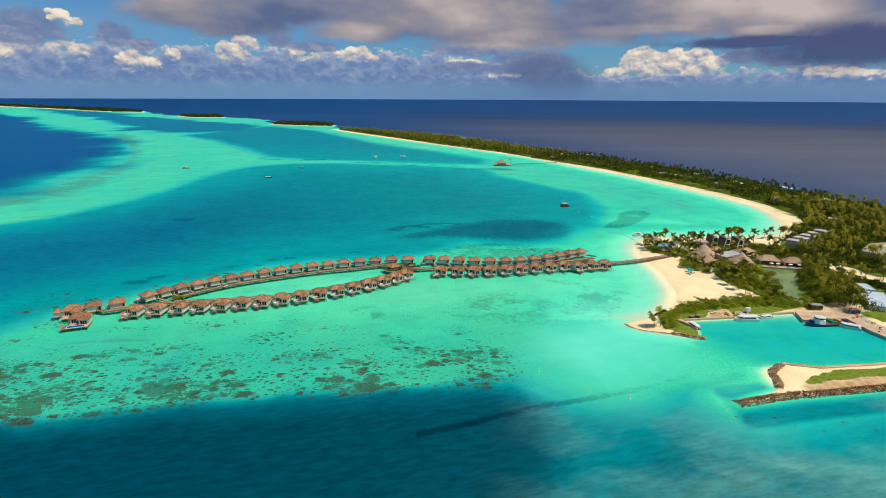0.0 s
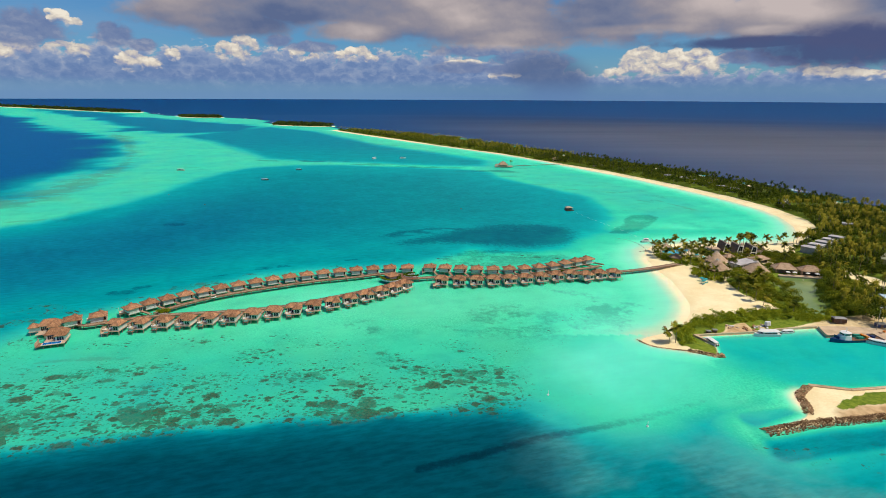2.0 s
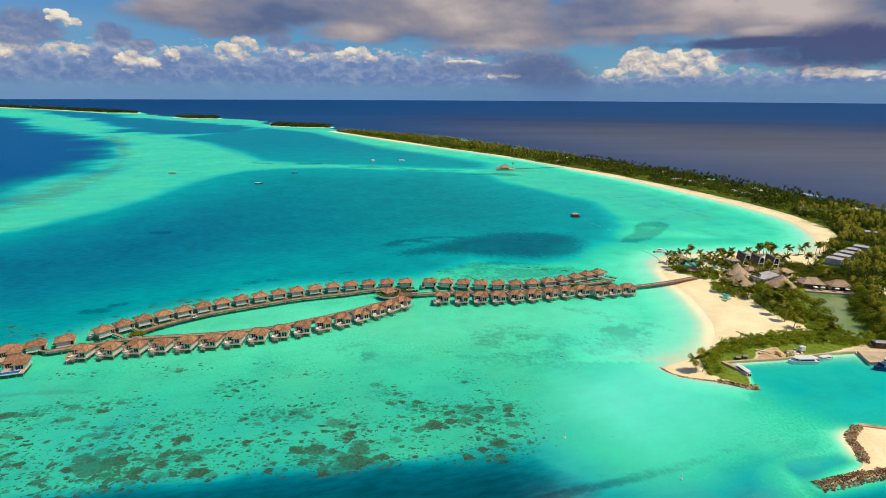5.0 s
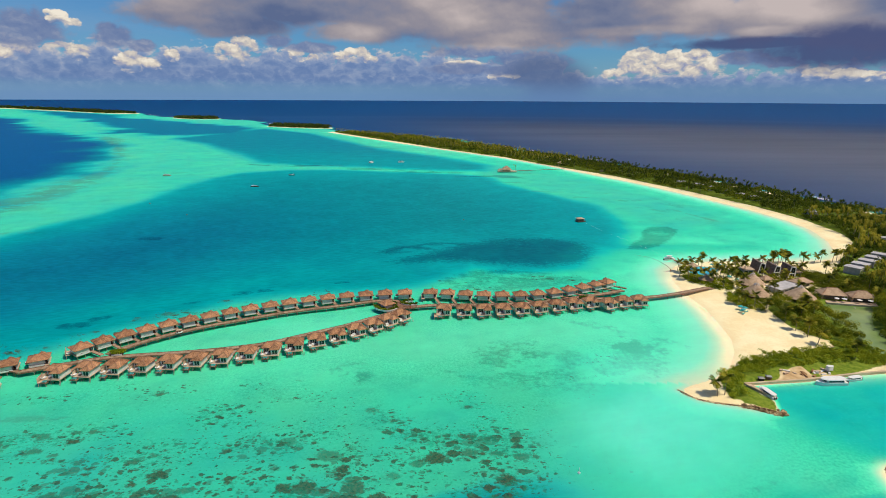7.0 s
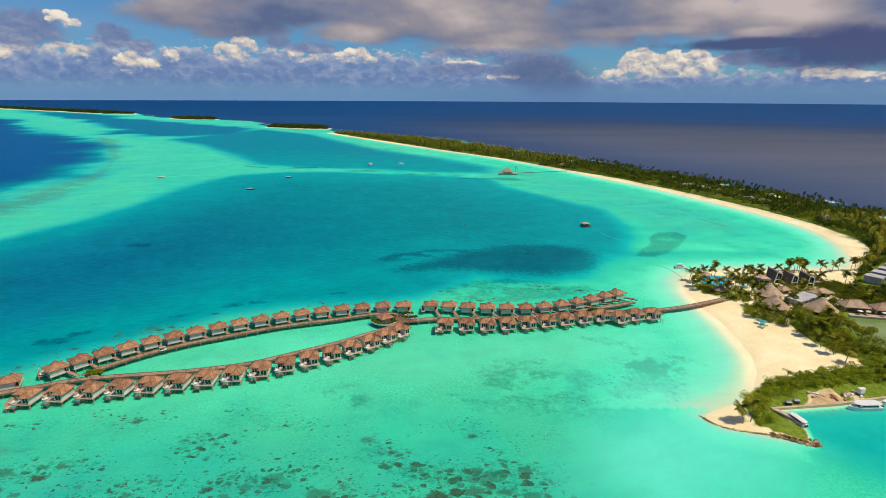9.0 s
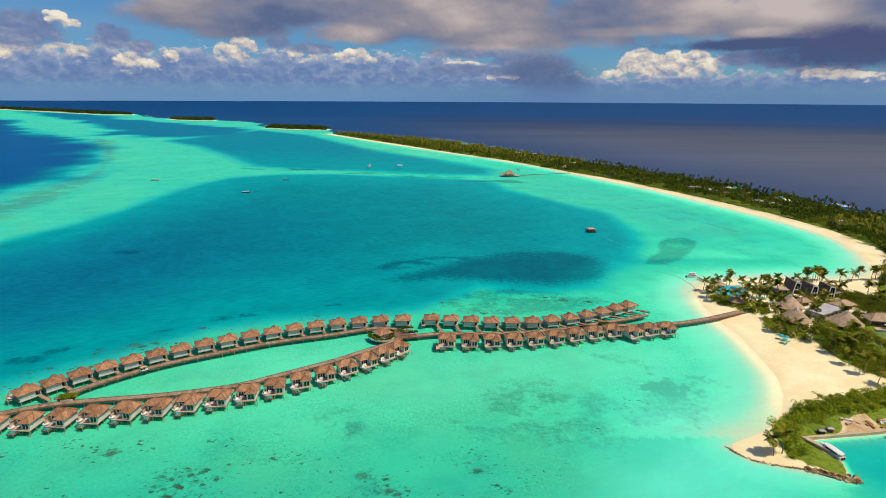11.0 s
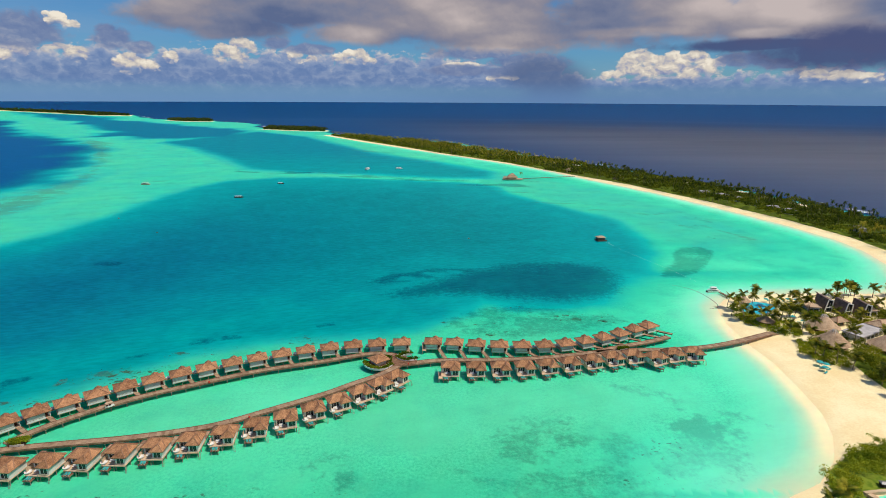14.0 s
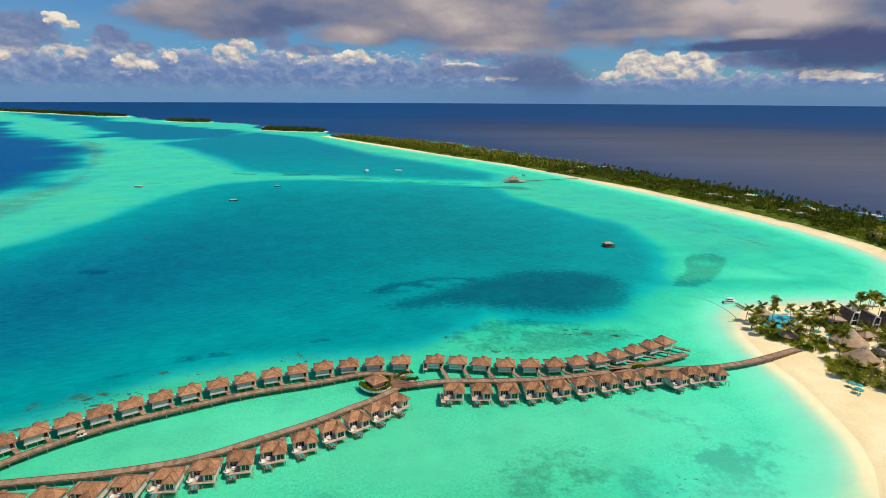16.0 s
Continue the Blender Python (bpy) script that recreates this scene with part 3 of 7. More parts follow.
    col = n.mix(n.math("MULTIPLY", grass, n.span(deep, 0.30, 0.55, 0.80, 0.95)), col, n.mix(n.span(deep, 0.30, 0.52), (0.50, 0.44, 0.50), (0.30, 0.40, 0.52)), "MULTIPLY")
    cloud = n.noise(flat, 0.016, 4.0, 0.5)
    col = n.mix(n.math("MULTIPLY", silt, n.span(cloud, 0.28, 0.62, 0.25, 1.0)), col, (0.125, 0.79, 0.600))
    hz = n.vec("ADD", n.vec("MULTIPLY", flat, (0.018, 0.024, 1.0)), n.vec("MULTIPLY", n.noise(flat, 0.012, 3.0, 0.5, out=1), (0.9, 0.9, 0.0)))
    haze = n.noise(hz, 1.0, 5.0, 0.55)
    col = n.mix(n.math("MULTIPLY", milk, n.span(haze, 0.42, 0.74, 0.0, 0.85)), col, (0.150, 0.40, 0.36))
    # fine mottle of the sand, and pale specks painted for the light that the ripples gather on it
    speck = n.noise(flat, 0.85, 6.0, 0.80)
    shallow = n.math("MULTIPLY", n.span(deep, 0.50, 0.26), n.span(deep, 0.16, 0.28))
    shallow = n.math("MULTIPLY", n.math("MULTIPLY", shallow, n.span(silt, 0.5, 0.0)), n.span(n.noise(flat, 0.03, 3.0), 0.36, 0.60, 0.25, 1.0))
    col = n.mix(n.math("MULTIPLY", n.math("MULTIPLY", n.span(speck, 0.54, 0.40), shallow), 0.40), col, (0.0, 0.34, 0.20))
    col = n.mix(n.math("MULTIPLY", n.math("MULTIPLY", n.span(speck, 0.54, 0.68), shallow), 0.34), col, (0.22, 0.80, 0.52))
    patch = n.span(n.noise(flat, 0.045, 6.0, 0.66), 0.47, 0.72)
    col = n.mix(n.math("MULTIPLY", n.math("MULTIPLY", patch, n.math("MULTIPLY", n.span(deep, 0.60, 0.46), n.span(deep, 0.18, 0.27))), n.span(silt, 0.4, 0.0, 0.0, 0.26)), col, (0.0, 0.24, 0.20))
    # the sand bank that shows through the last hand's depth of water
    col = n.mix(n.span(sand, 0.0, 0.9, 0.0, 0.97), col, n.mix(n.span(sand, 0.35, 1.0), (0.52, 0.80, 0.52), (0.98, 0.86, 0.54)))
    foam = n.math("MULTIPLY", surf, n.span(n.noise(flat, 0.022, 5.0, 0.7), 0.53, 0.61))
    col = n.mix(foam, col, (0.75, 0.78, 0.78))
    # wind ripples over a slight swell; the light they turn to or from the eye is painted into the colour
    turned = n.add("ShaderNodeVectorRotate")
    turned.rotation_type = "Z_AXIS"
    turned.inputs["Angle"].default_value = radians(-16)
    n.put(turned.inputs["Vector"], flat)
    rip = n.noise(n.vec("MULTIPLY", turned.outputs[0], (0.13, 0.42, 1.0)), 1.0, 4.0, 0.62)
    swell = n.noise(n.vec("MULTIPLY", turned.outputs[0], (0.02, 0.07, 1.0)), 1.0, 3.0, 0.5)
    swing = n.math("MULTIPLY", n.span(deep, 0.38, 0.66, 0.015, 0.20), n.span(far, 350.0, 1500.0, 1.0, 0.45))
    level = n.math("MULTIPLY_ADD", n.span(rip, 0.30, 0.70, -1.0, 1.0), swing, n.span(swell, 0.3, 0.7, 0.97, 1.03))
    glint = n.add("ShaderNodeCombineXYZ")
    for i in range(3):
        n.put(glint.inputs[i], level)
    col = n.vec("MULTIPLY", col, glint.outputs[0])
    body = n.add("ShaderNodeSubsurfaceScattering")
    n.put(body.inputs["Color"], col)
    n.put(body.inputs["Scale"], n.span(deep, 0.04, 0.22, 0.02, 0.14))
    body.inputs["Radius"].default_value = (0.6, 2.4, 2.2)
    gloss = n.add("ShaderNodeBsdfGlossy")
    n.put(gloss.inputs["Roughness"], n.span(deep, 0.80, 0.98, 0.28, 0.50))
    bump = n.add("ShaderNodeBump")
    bump.inputs["Strength"].default_value, bump.inputs["Distance"].default_value = 0.5, 0.30
    n.put(bump.inputs["Height"], n.math("ADD", rip, n.math("MULTIPLY", swell, 1.2)))
    n.put(gloss.inputs["Normal"], bump.outputs[0])
    fr = n.add("ShaderNodeFresnel")
    fr.inputs[0].default_value = 1.33
    # the water mirrors the clouds; the mirror is cut by distance to stand in for cloud shadow far out
    calm = n.noise(n.vec("MULTIPLY", flat, (0.0005, 0.0022, 1.0)), 1.0, 5.0, 0.6)
    ocean = n.math("MULTIPLY", n.math("MULTIPLY", n.span(far, 500.0, 1500.0, 1.7, 1.0), n.span(far, 1200.0, 3600.0, 1.60, 0.18)), n.span(calm, 0.3, 0.7, 0.85, 1.15))
    mixer = n.add("ShaderNodeMixShader")
    n.put(mixer.inputs[0], n.math("MULTIPLY", n.span(fr.outputs[0], 0.02, 1.0, 0.004, 0.22, smooth=False), n.mix(n.span(deep, 0.88, 0.99), (0.48, 0.48, 0.48), n.math("MULTIPLY", ocean, 1.0))))
    n.put(mixer.inputs[1], body.outputs[0])
    n.put(mixer.inputs[2], gloss.outputs[0])
    out = n.add("ShaderNodeOutputMaterial")
    n.put(out.inputs[0], mixer.outputs[0])
    return m


def build_sea():
    az = np.radians(np.concatenate([np.linspace(-62, 62, 640), np.linspace(62, 298, 120)[1:-1]]))
    rad = np.concatenate([[0.5, 15, 30], np.geomspace(45, 4850, 430)])
    A, R = np.meshgrid(az, rad)
    x, y = R * np.sin(A), 120 + R * np.cos(A)
    far = np.clip(R / 300, 1, 8)
    wx = x + (fbm(x / (40 * far), y / (40 * far), 3) - 0.5) * 26 * far
    wy = y + (fbm(x / (40 * far), y / (40 * far), 9) - 0.5) * 26 * far
    depth = np.full(x.shape, 2.75)
    depth = depth + 1.6 * (fbm(x / 60, y / 60, 21) - 0.5)

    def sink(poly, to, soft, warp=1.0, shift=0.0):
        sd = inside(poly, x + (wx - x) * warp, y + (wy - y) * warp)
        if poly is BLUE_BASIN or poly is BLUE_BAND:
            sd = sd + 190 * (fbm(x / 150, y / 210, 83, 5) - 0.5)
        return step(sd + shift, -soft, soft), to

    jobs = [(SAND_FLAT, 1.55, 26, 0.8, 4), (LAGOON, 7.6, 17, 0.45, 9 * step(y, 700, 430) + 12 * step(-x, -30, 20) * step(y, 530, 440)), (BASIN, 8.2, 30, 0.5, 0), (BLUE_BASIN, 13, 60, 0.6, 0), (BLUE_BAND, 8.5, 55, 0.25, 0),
            (DROP, 13, 6.0 + 20 * step(x, -10, 45), 0.45, -1 - 6 * step(x, -10, 45)), (DROP, 20 - 2.5 * step(x, -110, 30), 14, 0.6, -11), (MURK, 11.5, 26, 0.7, -4), (EAST_REEF, 6.6, 20, 0.8, 4)]
    jobs.append(([(118, 470), (128, 500), (150, 516), (200, 522), (250, 520), (240, 506), (190, 498), (160, 488), (146, 470), (138, 455)], 6.2, 16, 0.4, 2))
    azure = np.zeros(x.shape)
    for poly, to, soft, warp, shift in jobs:
        w, to = sink(poly, to, soft, warp, shift)
        depth = depth * (1 - w) + to * w
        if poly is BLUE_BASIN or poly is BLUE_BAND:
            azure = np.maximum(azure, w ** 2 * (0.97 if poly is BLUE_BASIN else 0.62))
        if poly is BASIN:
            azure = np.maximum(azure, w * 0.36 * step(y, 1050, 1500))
    harbour = step(inside([(126, 298), (155, 302), (180, 307), (222, 305), (236, 256), (199, 250), (150, 249), (132, 262), (127, 280)], x, y), -10, 8)
    depth = depth * (1 - harbour) + 4.3 * harbour
    # the lagoon deepens towards its middle
    mid = step(inside(LAGOON, wx, wy), 20, 150)
    depth = depth + mid * 2.5 + mid * 1.5 * step(-x, 60, 260) * step(y, 850, 480)
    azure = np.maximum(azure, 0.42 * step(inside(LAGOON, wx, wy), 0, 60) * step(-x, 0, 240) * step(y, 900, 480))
    sea_side = inside(OCEAN, wx, wy)
    w = step(sea_side, -46, -20)
    # nearer eastern ocean set deeper: cloud-deck shade and mirrored mauve put into its colour
    depth = depth * (1 - w) + (37 + 22 * step(x + y * 0.35, 200, 1500) * step(R, 4400, 1500)) * w
    coast = np.maximum.reduce([inside(q, x, y) for q in (ISLAND, ISLET, ISLET_2, STRIP)])
    shore = np.clip(-coast, 0, None)
    steep = np.where(y < 300, 0.22 + 0.9 * step(x, 108, 116) * step(near_line([(110, 213), (135, 219), (186, 228), (300, 240)], x, y), 16, 9), 0.035 + 0.04 * step(y, 480, 600)) + 2.5 * harbour + 2.0 * step(sea_side, -30, -12)
    bank = 0.05 + shore * steep + (shore / 60) ** 2 * 2.0
    depth = np.where(bank < depth, bank * 0.8 + depth * 0.2 * np.clip(shore / 30, 0, 1), depth)
    weed = step(inside(WEED, x + (wx - x) * 0.4, y + (wy - y) * 0.4), -14, 22) * (0.62 + 0.5 * fbm(x / 34, y / 14, 71))
    weed = np.maximum(weed, step(inside(WEED_2, x + (wx - x) * 0.3, y + (wy - y) * 0.3), -3, 6) * (1 - 0.30 * step(np.hypot(x - 190, y - 572), 14, 4)) * (0.5 + 0.5 * fbm(x / 20, y / 12, 77)))
    east = step(inside([(60, 900), (170, 640), (200, 560), (300, 600), (300, 700), (230, 900), (120, 1080), (0, 1130)], x, y), 0, 40)
    streak = fbm(x / 70 + 9, y / 26, 33)
    weed = np.maximum(weed, east * step(fbm(x / 26 + 4, y / 17, 39), 0.62, 0.74) * 0.42)
    ridge = near_line([(-330, 1085), (-180, 1040), (-60, 1000), (30, 960), (95, 930)], x, y)
    weed = np.maximum(weed, step(ridge, 34, 8) * step(streak, 0.48, 0.62))
    depth = depth + 1.1 * east
    brown = step(inside(REEF_RIM, wx, wy), -25, 45) * 0.9
    for a, b, w in STRIPES:
        brown = np.maximum(brown, step(near_line([a, b], x + (wx - x) * 0.3, y + (wy - y) * 0.3), w * 1.1, w * 0.1) * 0.62)
    brown = np.maximum(brown, 0.34 * east * step(fbm(x / 30 + 1, y / 20, 43), 0.56, 0.68))
    for a, b, w in (((-126, 407), (-121, 409), 4), ((-114, 413), (-109, 414), 3), ((-200, 358), (-190, 360), 5), ((-190, 368), (-184, 370), 4), ((-255, 544), (-245, 544), 7),
                    ((-70, 430), (-64, 432), 3), ((-150, 392), (-146, 394), 3)):
        weed = np.maximum(weed, step(near_line([a, b], x + (wx - x) * 0.2, y + (wy - y) * 0.2), w * 1.5, w * 0.4) * 0.6)
    bed = step(inside([(-40, 330), (45, 350), (110, 330), (100, 300), (60, 285), (-20, 300)], wx, wy), -10, 20)
    weed = np.maximum(weed, bed * step(fbm(x / 28, y / 20, 55), 0.50, 0.66) * 0.55)
    tail = step(near_line([(-45, 512), (0, 520), (40, 522)], wx, wy), 22, 4) * step(fbm(x / 30, y / 9, 73), 0.42, 0.62)
    weed = np.maximum(weed, tail * 0.7)
    beds = ((MEADOW_1, 0.62), (MEADOW_2, 0.5), (MEADOW_3, 0.5), (MEADOW_4, 0.62), (MEADOW_5, 0.66), (MEADOW_6, 0.45), (BACK_REEF, 0.52))
    for poly, most in beds:
        weed = np.maximum(weed, step(inside(poly, x + (wx - x) * 0.35, y + (wy - y) * 0.35), -6, 9) * (0.35 + 0.65 * step(fbm(x / 11, y / 8, 57), 0.36, 0.60)) * most * 1.25)
    back = step(inside([(-5, 452), (30, 470), (95, 465), (120, 440), (60, 412), (10, 420)], wx, wy), -6, 12)
    weed = np.maximum(weed, back * step(fbm(x / 22, y / 16, 61), 0.46, 0.62) * 0.6)
    trail = near_line([(-8, 195), (25, 208), (48, 216), (72, 224), (100, 235), (126, 250)], x + (wx - x) * 0.22, y + (wy - y) * 0.22)
    weed = np.maximum(weed, step(trail, 4.0, 0.3) * (0.75 - 0.5 * step(x, 45, 115)))
    edge_of = inside(DROP, x + (wx - x) * 0.45, y + (wy - y) * 0.45)
    coral = step(inside([(-330, 262), (-190, 268), (-120, 284), (-40, 290), (30, 284), (62, 262), (56, 232), (40, 222), (0, 222), (-100, 204), (-180, 190), (-330, 140)],
                        wx, wy), -16, 30)
    coral = coral * (0.62 + 0.50 * step(edge_of, -48, -10)) * (1 + 0.22 * step(-x, 40, 200)) * (1 - 0.25 * step(x, -20, 50))
    coral = np.maximum(coral, 0.36 * step(inside([(-330, 330), (-190, 300), (-100, 300), (40, 300), (90, 330), (60, 280), (-60, 260), (-330, 240)], wx, wy), -12, 20))
    coral = np.maximum(coral, 0.40 * step(inside([(-260, 330), (-190, 352), (-150, 385), (-110, 408), (-60, 420), (-70, 408), (-120, 385), (-170, 340), (-220, 300)], x, y), -5, 7))
    coral = np.maximum(coral, 0.24 * step(inside(BACK_REEF, wx, wy), -6, 10))
    coral = np.maximum(coral, 0.60 * step(inside(EAST_REEF, wx, wy), -6, 16))
    turf = step(inside([(-420, 60), (-420, 330), (-230, 330), (-150, 400), (-60, 430), (60, 425), (85, 380), (50, 300), (66, 240), (70, 100)], wx, wy), -30, 30)
    turf = np.maximum(turf, 0.75 * step(-x, 60, 220) * step(y, 440, 560))
    turf = np.maximum(turf, step(inside(REEF_RIM, wx, wy), -240, -20))
    turf = np.maximum(turf, 0.8 * step(inside([(-2600, 3500), (-1400, 3100), (-700, 2300), (-380, 2000), (-100, 1560), (60, 1280), (-60, 1240), (-450, 1700), (-900, 2300), (-2000, 3200)], wx, wy), -40, 80))
    turf = np.maximum(turf, 0.85 * east + 0.6 * step(inside(EAST_REEF, wx, wy), -20, 20))
    silt = step(inside(PLUME, wx, wy), -24, 30) * 0.9 * (1 - 0.85 * step(wy + 1.5 * (wx - x), 270, 350))
    milk = step(inside(MURK, wx, wy), -40, 40) * 0.95
    depth = depth + 0.7 * step(inside([(90, 214), (150, 226), (300, 240), (300, 190), (180, 190), (120, 196), (84, 204)], wx, wy), -14, 12) * step(coast, -3, -14)
    surf = step(np.abs(sea_side + 8), 7, 2) * step(y, 420, 560)
    sand_bank = step(coast, -14, 0.5) * step(y, 285, 330) * step(y, 1900, 1200) * (0.35 + 0.65 * step(y, 480, 420)) * step(sea_side, -12, -30)
    sand_bank = np.maximum(sand_bank, step(coast, -9, -1) * step(np.hypot(x - 140, y - 240), 16, 4))
    z = rim(x, y)
    nr, na = x.shape
    i, j = np.meshgrid(np.arange(nr - 1), np.arange(na), indexing="ij")
    j2 = (j + 1) % na
    quads = np.stack([i * na + j, (i + 1) * na + j, (i + 1) * na + j2, i * na + j2], -1).reshape(-1, 4)
    quads = quads[:, ::-1]
    depth = depth + 0.9 * step(-x, 100, 300) * step(y, 520, 640) * step(depth, 5, 3.5)
    depth = depth + 1.0 * step(y, 305, 250) * step(depth, 6, 4) * step(-x, -70, -30)
    deep = np.log1p(np.clip(depth, 0, 60)) / math.log(61)
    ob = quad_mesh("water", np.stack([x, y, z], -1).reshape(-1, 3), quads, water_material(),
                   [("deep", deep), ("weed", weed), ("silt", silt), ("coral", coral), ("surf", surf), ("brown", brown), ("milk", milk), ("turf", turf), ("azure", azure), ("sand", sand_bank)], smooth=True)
    return tagged(ob, "clear turquoise lagoon water shading to deep blue ocean", "sea", kind="structure")


build_sea()


# ---- island ground ----
FOREST = [(330, 520), (345, 545), (353, 567), (357, 626), (346, 697), (314, 802), (263, 938), (210, 1040), (123, 1214), (76, 1284), (-5, 1404), (-120, 1594),
          (-222, 1753), (-340, 1950), (-370, 2005)]
FOREST_REST = [(-300, 1960), (-155, 1812), (-8, 1660), (98, 1460), (203, 1240), (288, 1100), (350, 978), (385, 884), (407, 795), (428, 715),
               (453, 635), (488, 555), (550, 470), (630, 392), (690, 290), (690, 250), (330, 250), (236, 292), (228, 308), (219, 320), (216, 330), (228, 348),
               (233, 362), (252, 382), (262, 402), (262, 440), (275, 462), (300, 492)]
THICKET = [(182, 384), (180, 358), (186, 343), (197, 334), (203, 338), (208, 350), (212, 364), (211, 380), (218, 394), (205, 396), (192, 394)]
HEDGEROW = [(113, 288), (116, 303), (123, 312), (136, 320), (159, 327), (180, 333), (203, 338), (214, 324), (208, 316), (190, 317.5), (180, 315.5), (165, 314.5), (150, 312.5), (137, 308),
            (127, 303), (122, 294), (120, 287)]
GARDEN = [(176, 402), (182, 386), (196, 396), (218, 396), (252, 398), (262, 440), (240, 452), (214, 440), (196, 440), (184, 430), (178, 416)]
LAWN = [(122, 281), (128, 276), (131, 287), (126, 299), (155, 303), (180, 309), (197, 315), (178, 319), (150, 313), (132, 306), (121, 296)]
SPIT_GREEN = [(113, 288), (118, 284), (127, 276), (131, 287), (126, 299), (155, 303), (180, 309), (197, 315), (208, 318), (206, 336), (159, 326), (124, 311)]
SPIT_GRASS = [(149, 231), (155, 231.5), (167, 234.5), (178, 236.5), (191, 238), (240, 244), (300, 246), (300, 252), (240, 252), (195, 246.5), (185, 245.5), (171, 243.5), (158, 237.5)]


def ground_material():
    m, n, b = surface("ground_cover", 0.95, 0.0, 0.1)
    p = place(n)
    green, wet, dirt = n.attr("green"), n.attr("wet"), n.attr("dirt")
    big = n.noise(p, 0.06, 4.0, 0.6)
    fine = n.noise(p, 1.2, 4.0, 0.65)
    sand = n.mix(n.span(n.math("ADD", n.math("MULTIPLY", big, 0.6), n.math("MULTIPLY", fine, 0.4)), 0.35, 0.65), (0.91, 0.72, 0.39), (1.0, 0.90, 0.58))
    col = n.mix(n.math("MULTIPLY", wet, 0.35), sand, (0.84, 0.68, 0.40))
    soil = n.mix(n.span(n.noise(p, 0.25, 4.0), 0.35, 0.65), (0.34, 0.17, 0.06), (0.60, 0.40, 0.22))
    col = n.mix(n.math("MULTIPLY", dirt, 0.8), col, soil)
    grass = n.mix(n.span(n.noise(p, 0.5, 5.0, 0.7), 0.3, 0.7), (0.10, 0.17, 0.015), (0.24, 0.30, 0.035))
    edge = n.span(n.math("ADD", green, n.math("MULTIPLY", n.math("SUBTRACT", fine, 0.5), 0.5)), 0.42, 0.58)
    n.put(b.inputs["Base Color"], n.mix(edge, col, grass))
    relief(n, b, fine, 0.4, 0.08)
    return m


GROUND = ground_material()


def ground_height(x, y):
    sd = inside(ISLAND, x, y)
    h = np.where(sd > 0, 1.5 * (1 - np.exp(-sd / 14)), sd * 0.1)
    dip = step(inside(POND, x, y), -4.5, 1.5)
    return np.clip(h, -1.2, 2) * (1 - dip) - 0.5 * dip


def build_ground(name, poly, step_m, label, z_of=None):
    xs = [q[0] for q in poly]
    ys = [q[1] for q in poly]
    gx, gy = np.arange(min(xs) - 12, max(xs) + 12, step_m), np.arange(min(ys) - 12, max(ys) + 12, step_m)
    x, y = np.meshgrid(gx, gy)
    sd = inside(poly, x, y)
    if z_of is None:
        z = ground_height(x, y) + 0.12 * (fbm(x / 8, y / 8, 5) - 0.5) * step(sd, 0, 6)
    else:
        z = z_of(x, y) + np.clip(sd * 0.08, -1.0, 2.0)
    green = np.maximum.reduce([step(inside(q, x, y), -2, 3) for q in (FOREST + FOREST_REST, THICKET, HEDGEROW, LAWN, SPIT_GRASS, SPIT_GREEN)])
    green = np.maximum(green, 0.3 * step(inside(GARDEN, x, y), -1, 3))
    green = np.maximum(green, step(inside(POND, x, y), -17, -12))
    if z_of is not None:
        green = step(sd, 10, 20)
    lane = step(near_line([(270, 400), (276, 390), (277, 379), (281, 371), (288, 362), (310, 352), (340, 346)], x, y), 9.0, 7.0)
    green = green * (1 - lane)
    wet = step(sd, 5, 0.5)
    dirt = np.maximum(step(inside([(138, 304), (147, 300), (164, 306), (169, 311), (162, 316), (150, 312)], x, y), -2, 2) * step(fbm(x / 6, y / 6, 3), 0.36, 0.50),
                      0.6 * step(inside([(182, 309), (187, 315), (196, 317), (188, 312), (225, 306), (250, 312), (236, 330), (205, 322)], x, y), -2, 4))
    dirt = np.maximum(dirt, step(near_line([(152, 226.5), (165, 230), (186, 234), (232, 241)], x, y), 6.0, 3.5))
    green = np.maximum(green * (1 - dirt), step(inside(SPIT_GRASS, x, y), -1.5, 1.5))
    dirt = np.minimum(dirt, 1 - 0.9 * step(inside([(140, 232), (152, 229), (160, 238), (200, 247), (152, 251)], x, y), -1, 2))
    h, w = x.shape
    i, j = np.meshgrid(np.arange(h - 1), np.arange(w - 1), indexing="ij")
    a = i * w + j
    quads = np.stack([a, a + 1, a + w + 1, a + w], -1).reshape(-1, 4)
    keep = (sd.ravel() > -9)[quads].any(1)
    quads = quads[keep]
    used, quads = np.unique(quads, return_inverse=True)
    quads = quads.reshape(-1, 4)
    co = np.stack([x, y, z], -1).reshape(-1, 3)[used]
    ob = quad_mesh(name, co, quads, GROUND, [(k, v.ravel()[used]) for k, v in (("green", green), ("wet", wet), ("dirt", dirt))], smooth=True)
    return tagged(ob, label, "island", kind="structure")


build_ground("ground", ISLAND, 3.5, "pale coral sand island with a long curved beach")
build_ground("ground", ISLET, 12, "low wooded islet ringed by pale sand", rim)
build_ground("ground", ISLET_2, 14, "low wooded islet ringed by pale sand", rim)
build_ground("ground", STRIP, 20, "long low wooded island near the skyline", rim)


# ---- building helpers ----
def box(bm, x0, x1, y0, y1, z0, z1):
    v = [bm.verts.new(c) for c in ((x0, y0, z0), (x1, y0, z0), (x1, y1, z0), (x0, y1, z0), (x0, y0, z1), (x1, y0, z1), (x1, y1, z1), (x0, y1, z1))]
    for f in ((3, 2, 1, 0), (4, 5, 6, 7), (0, 1, 5, 4), (1, 2, 6, 5), (2, 3, 7, 6), (3, 0, 4, 7)):
        bm.faces.new([v[i] for i in f])
    return v


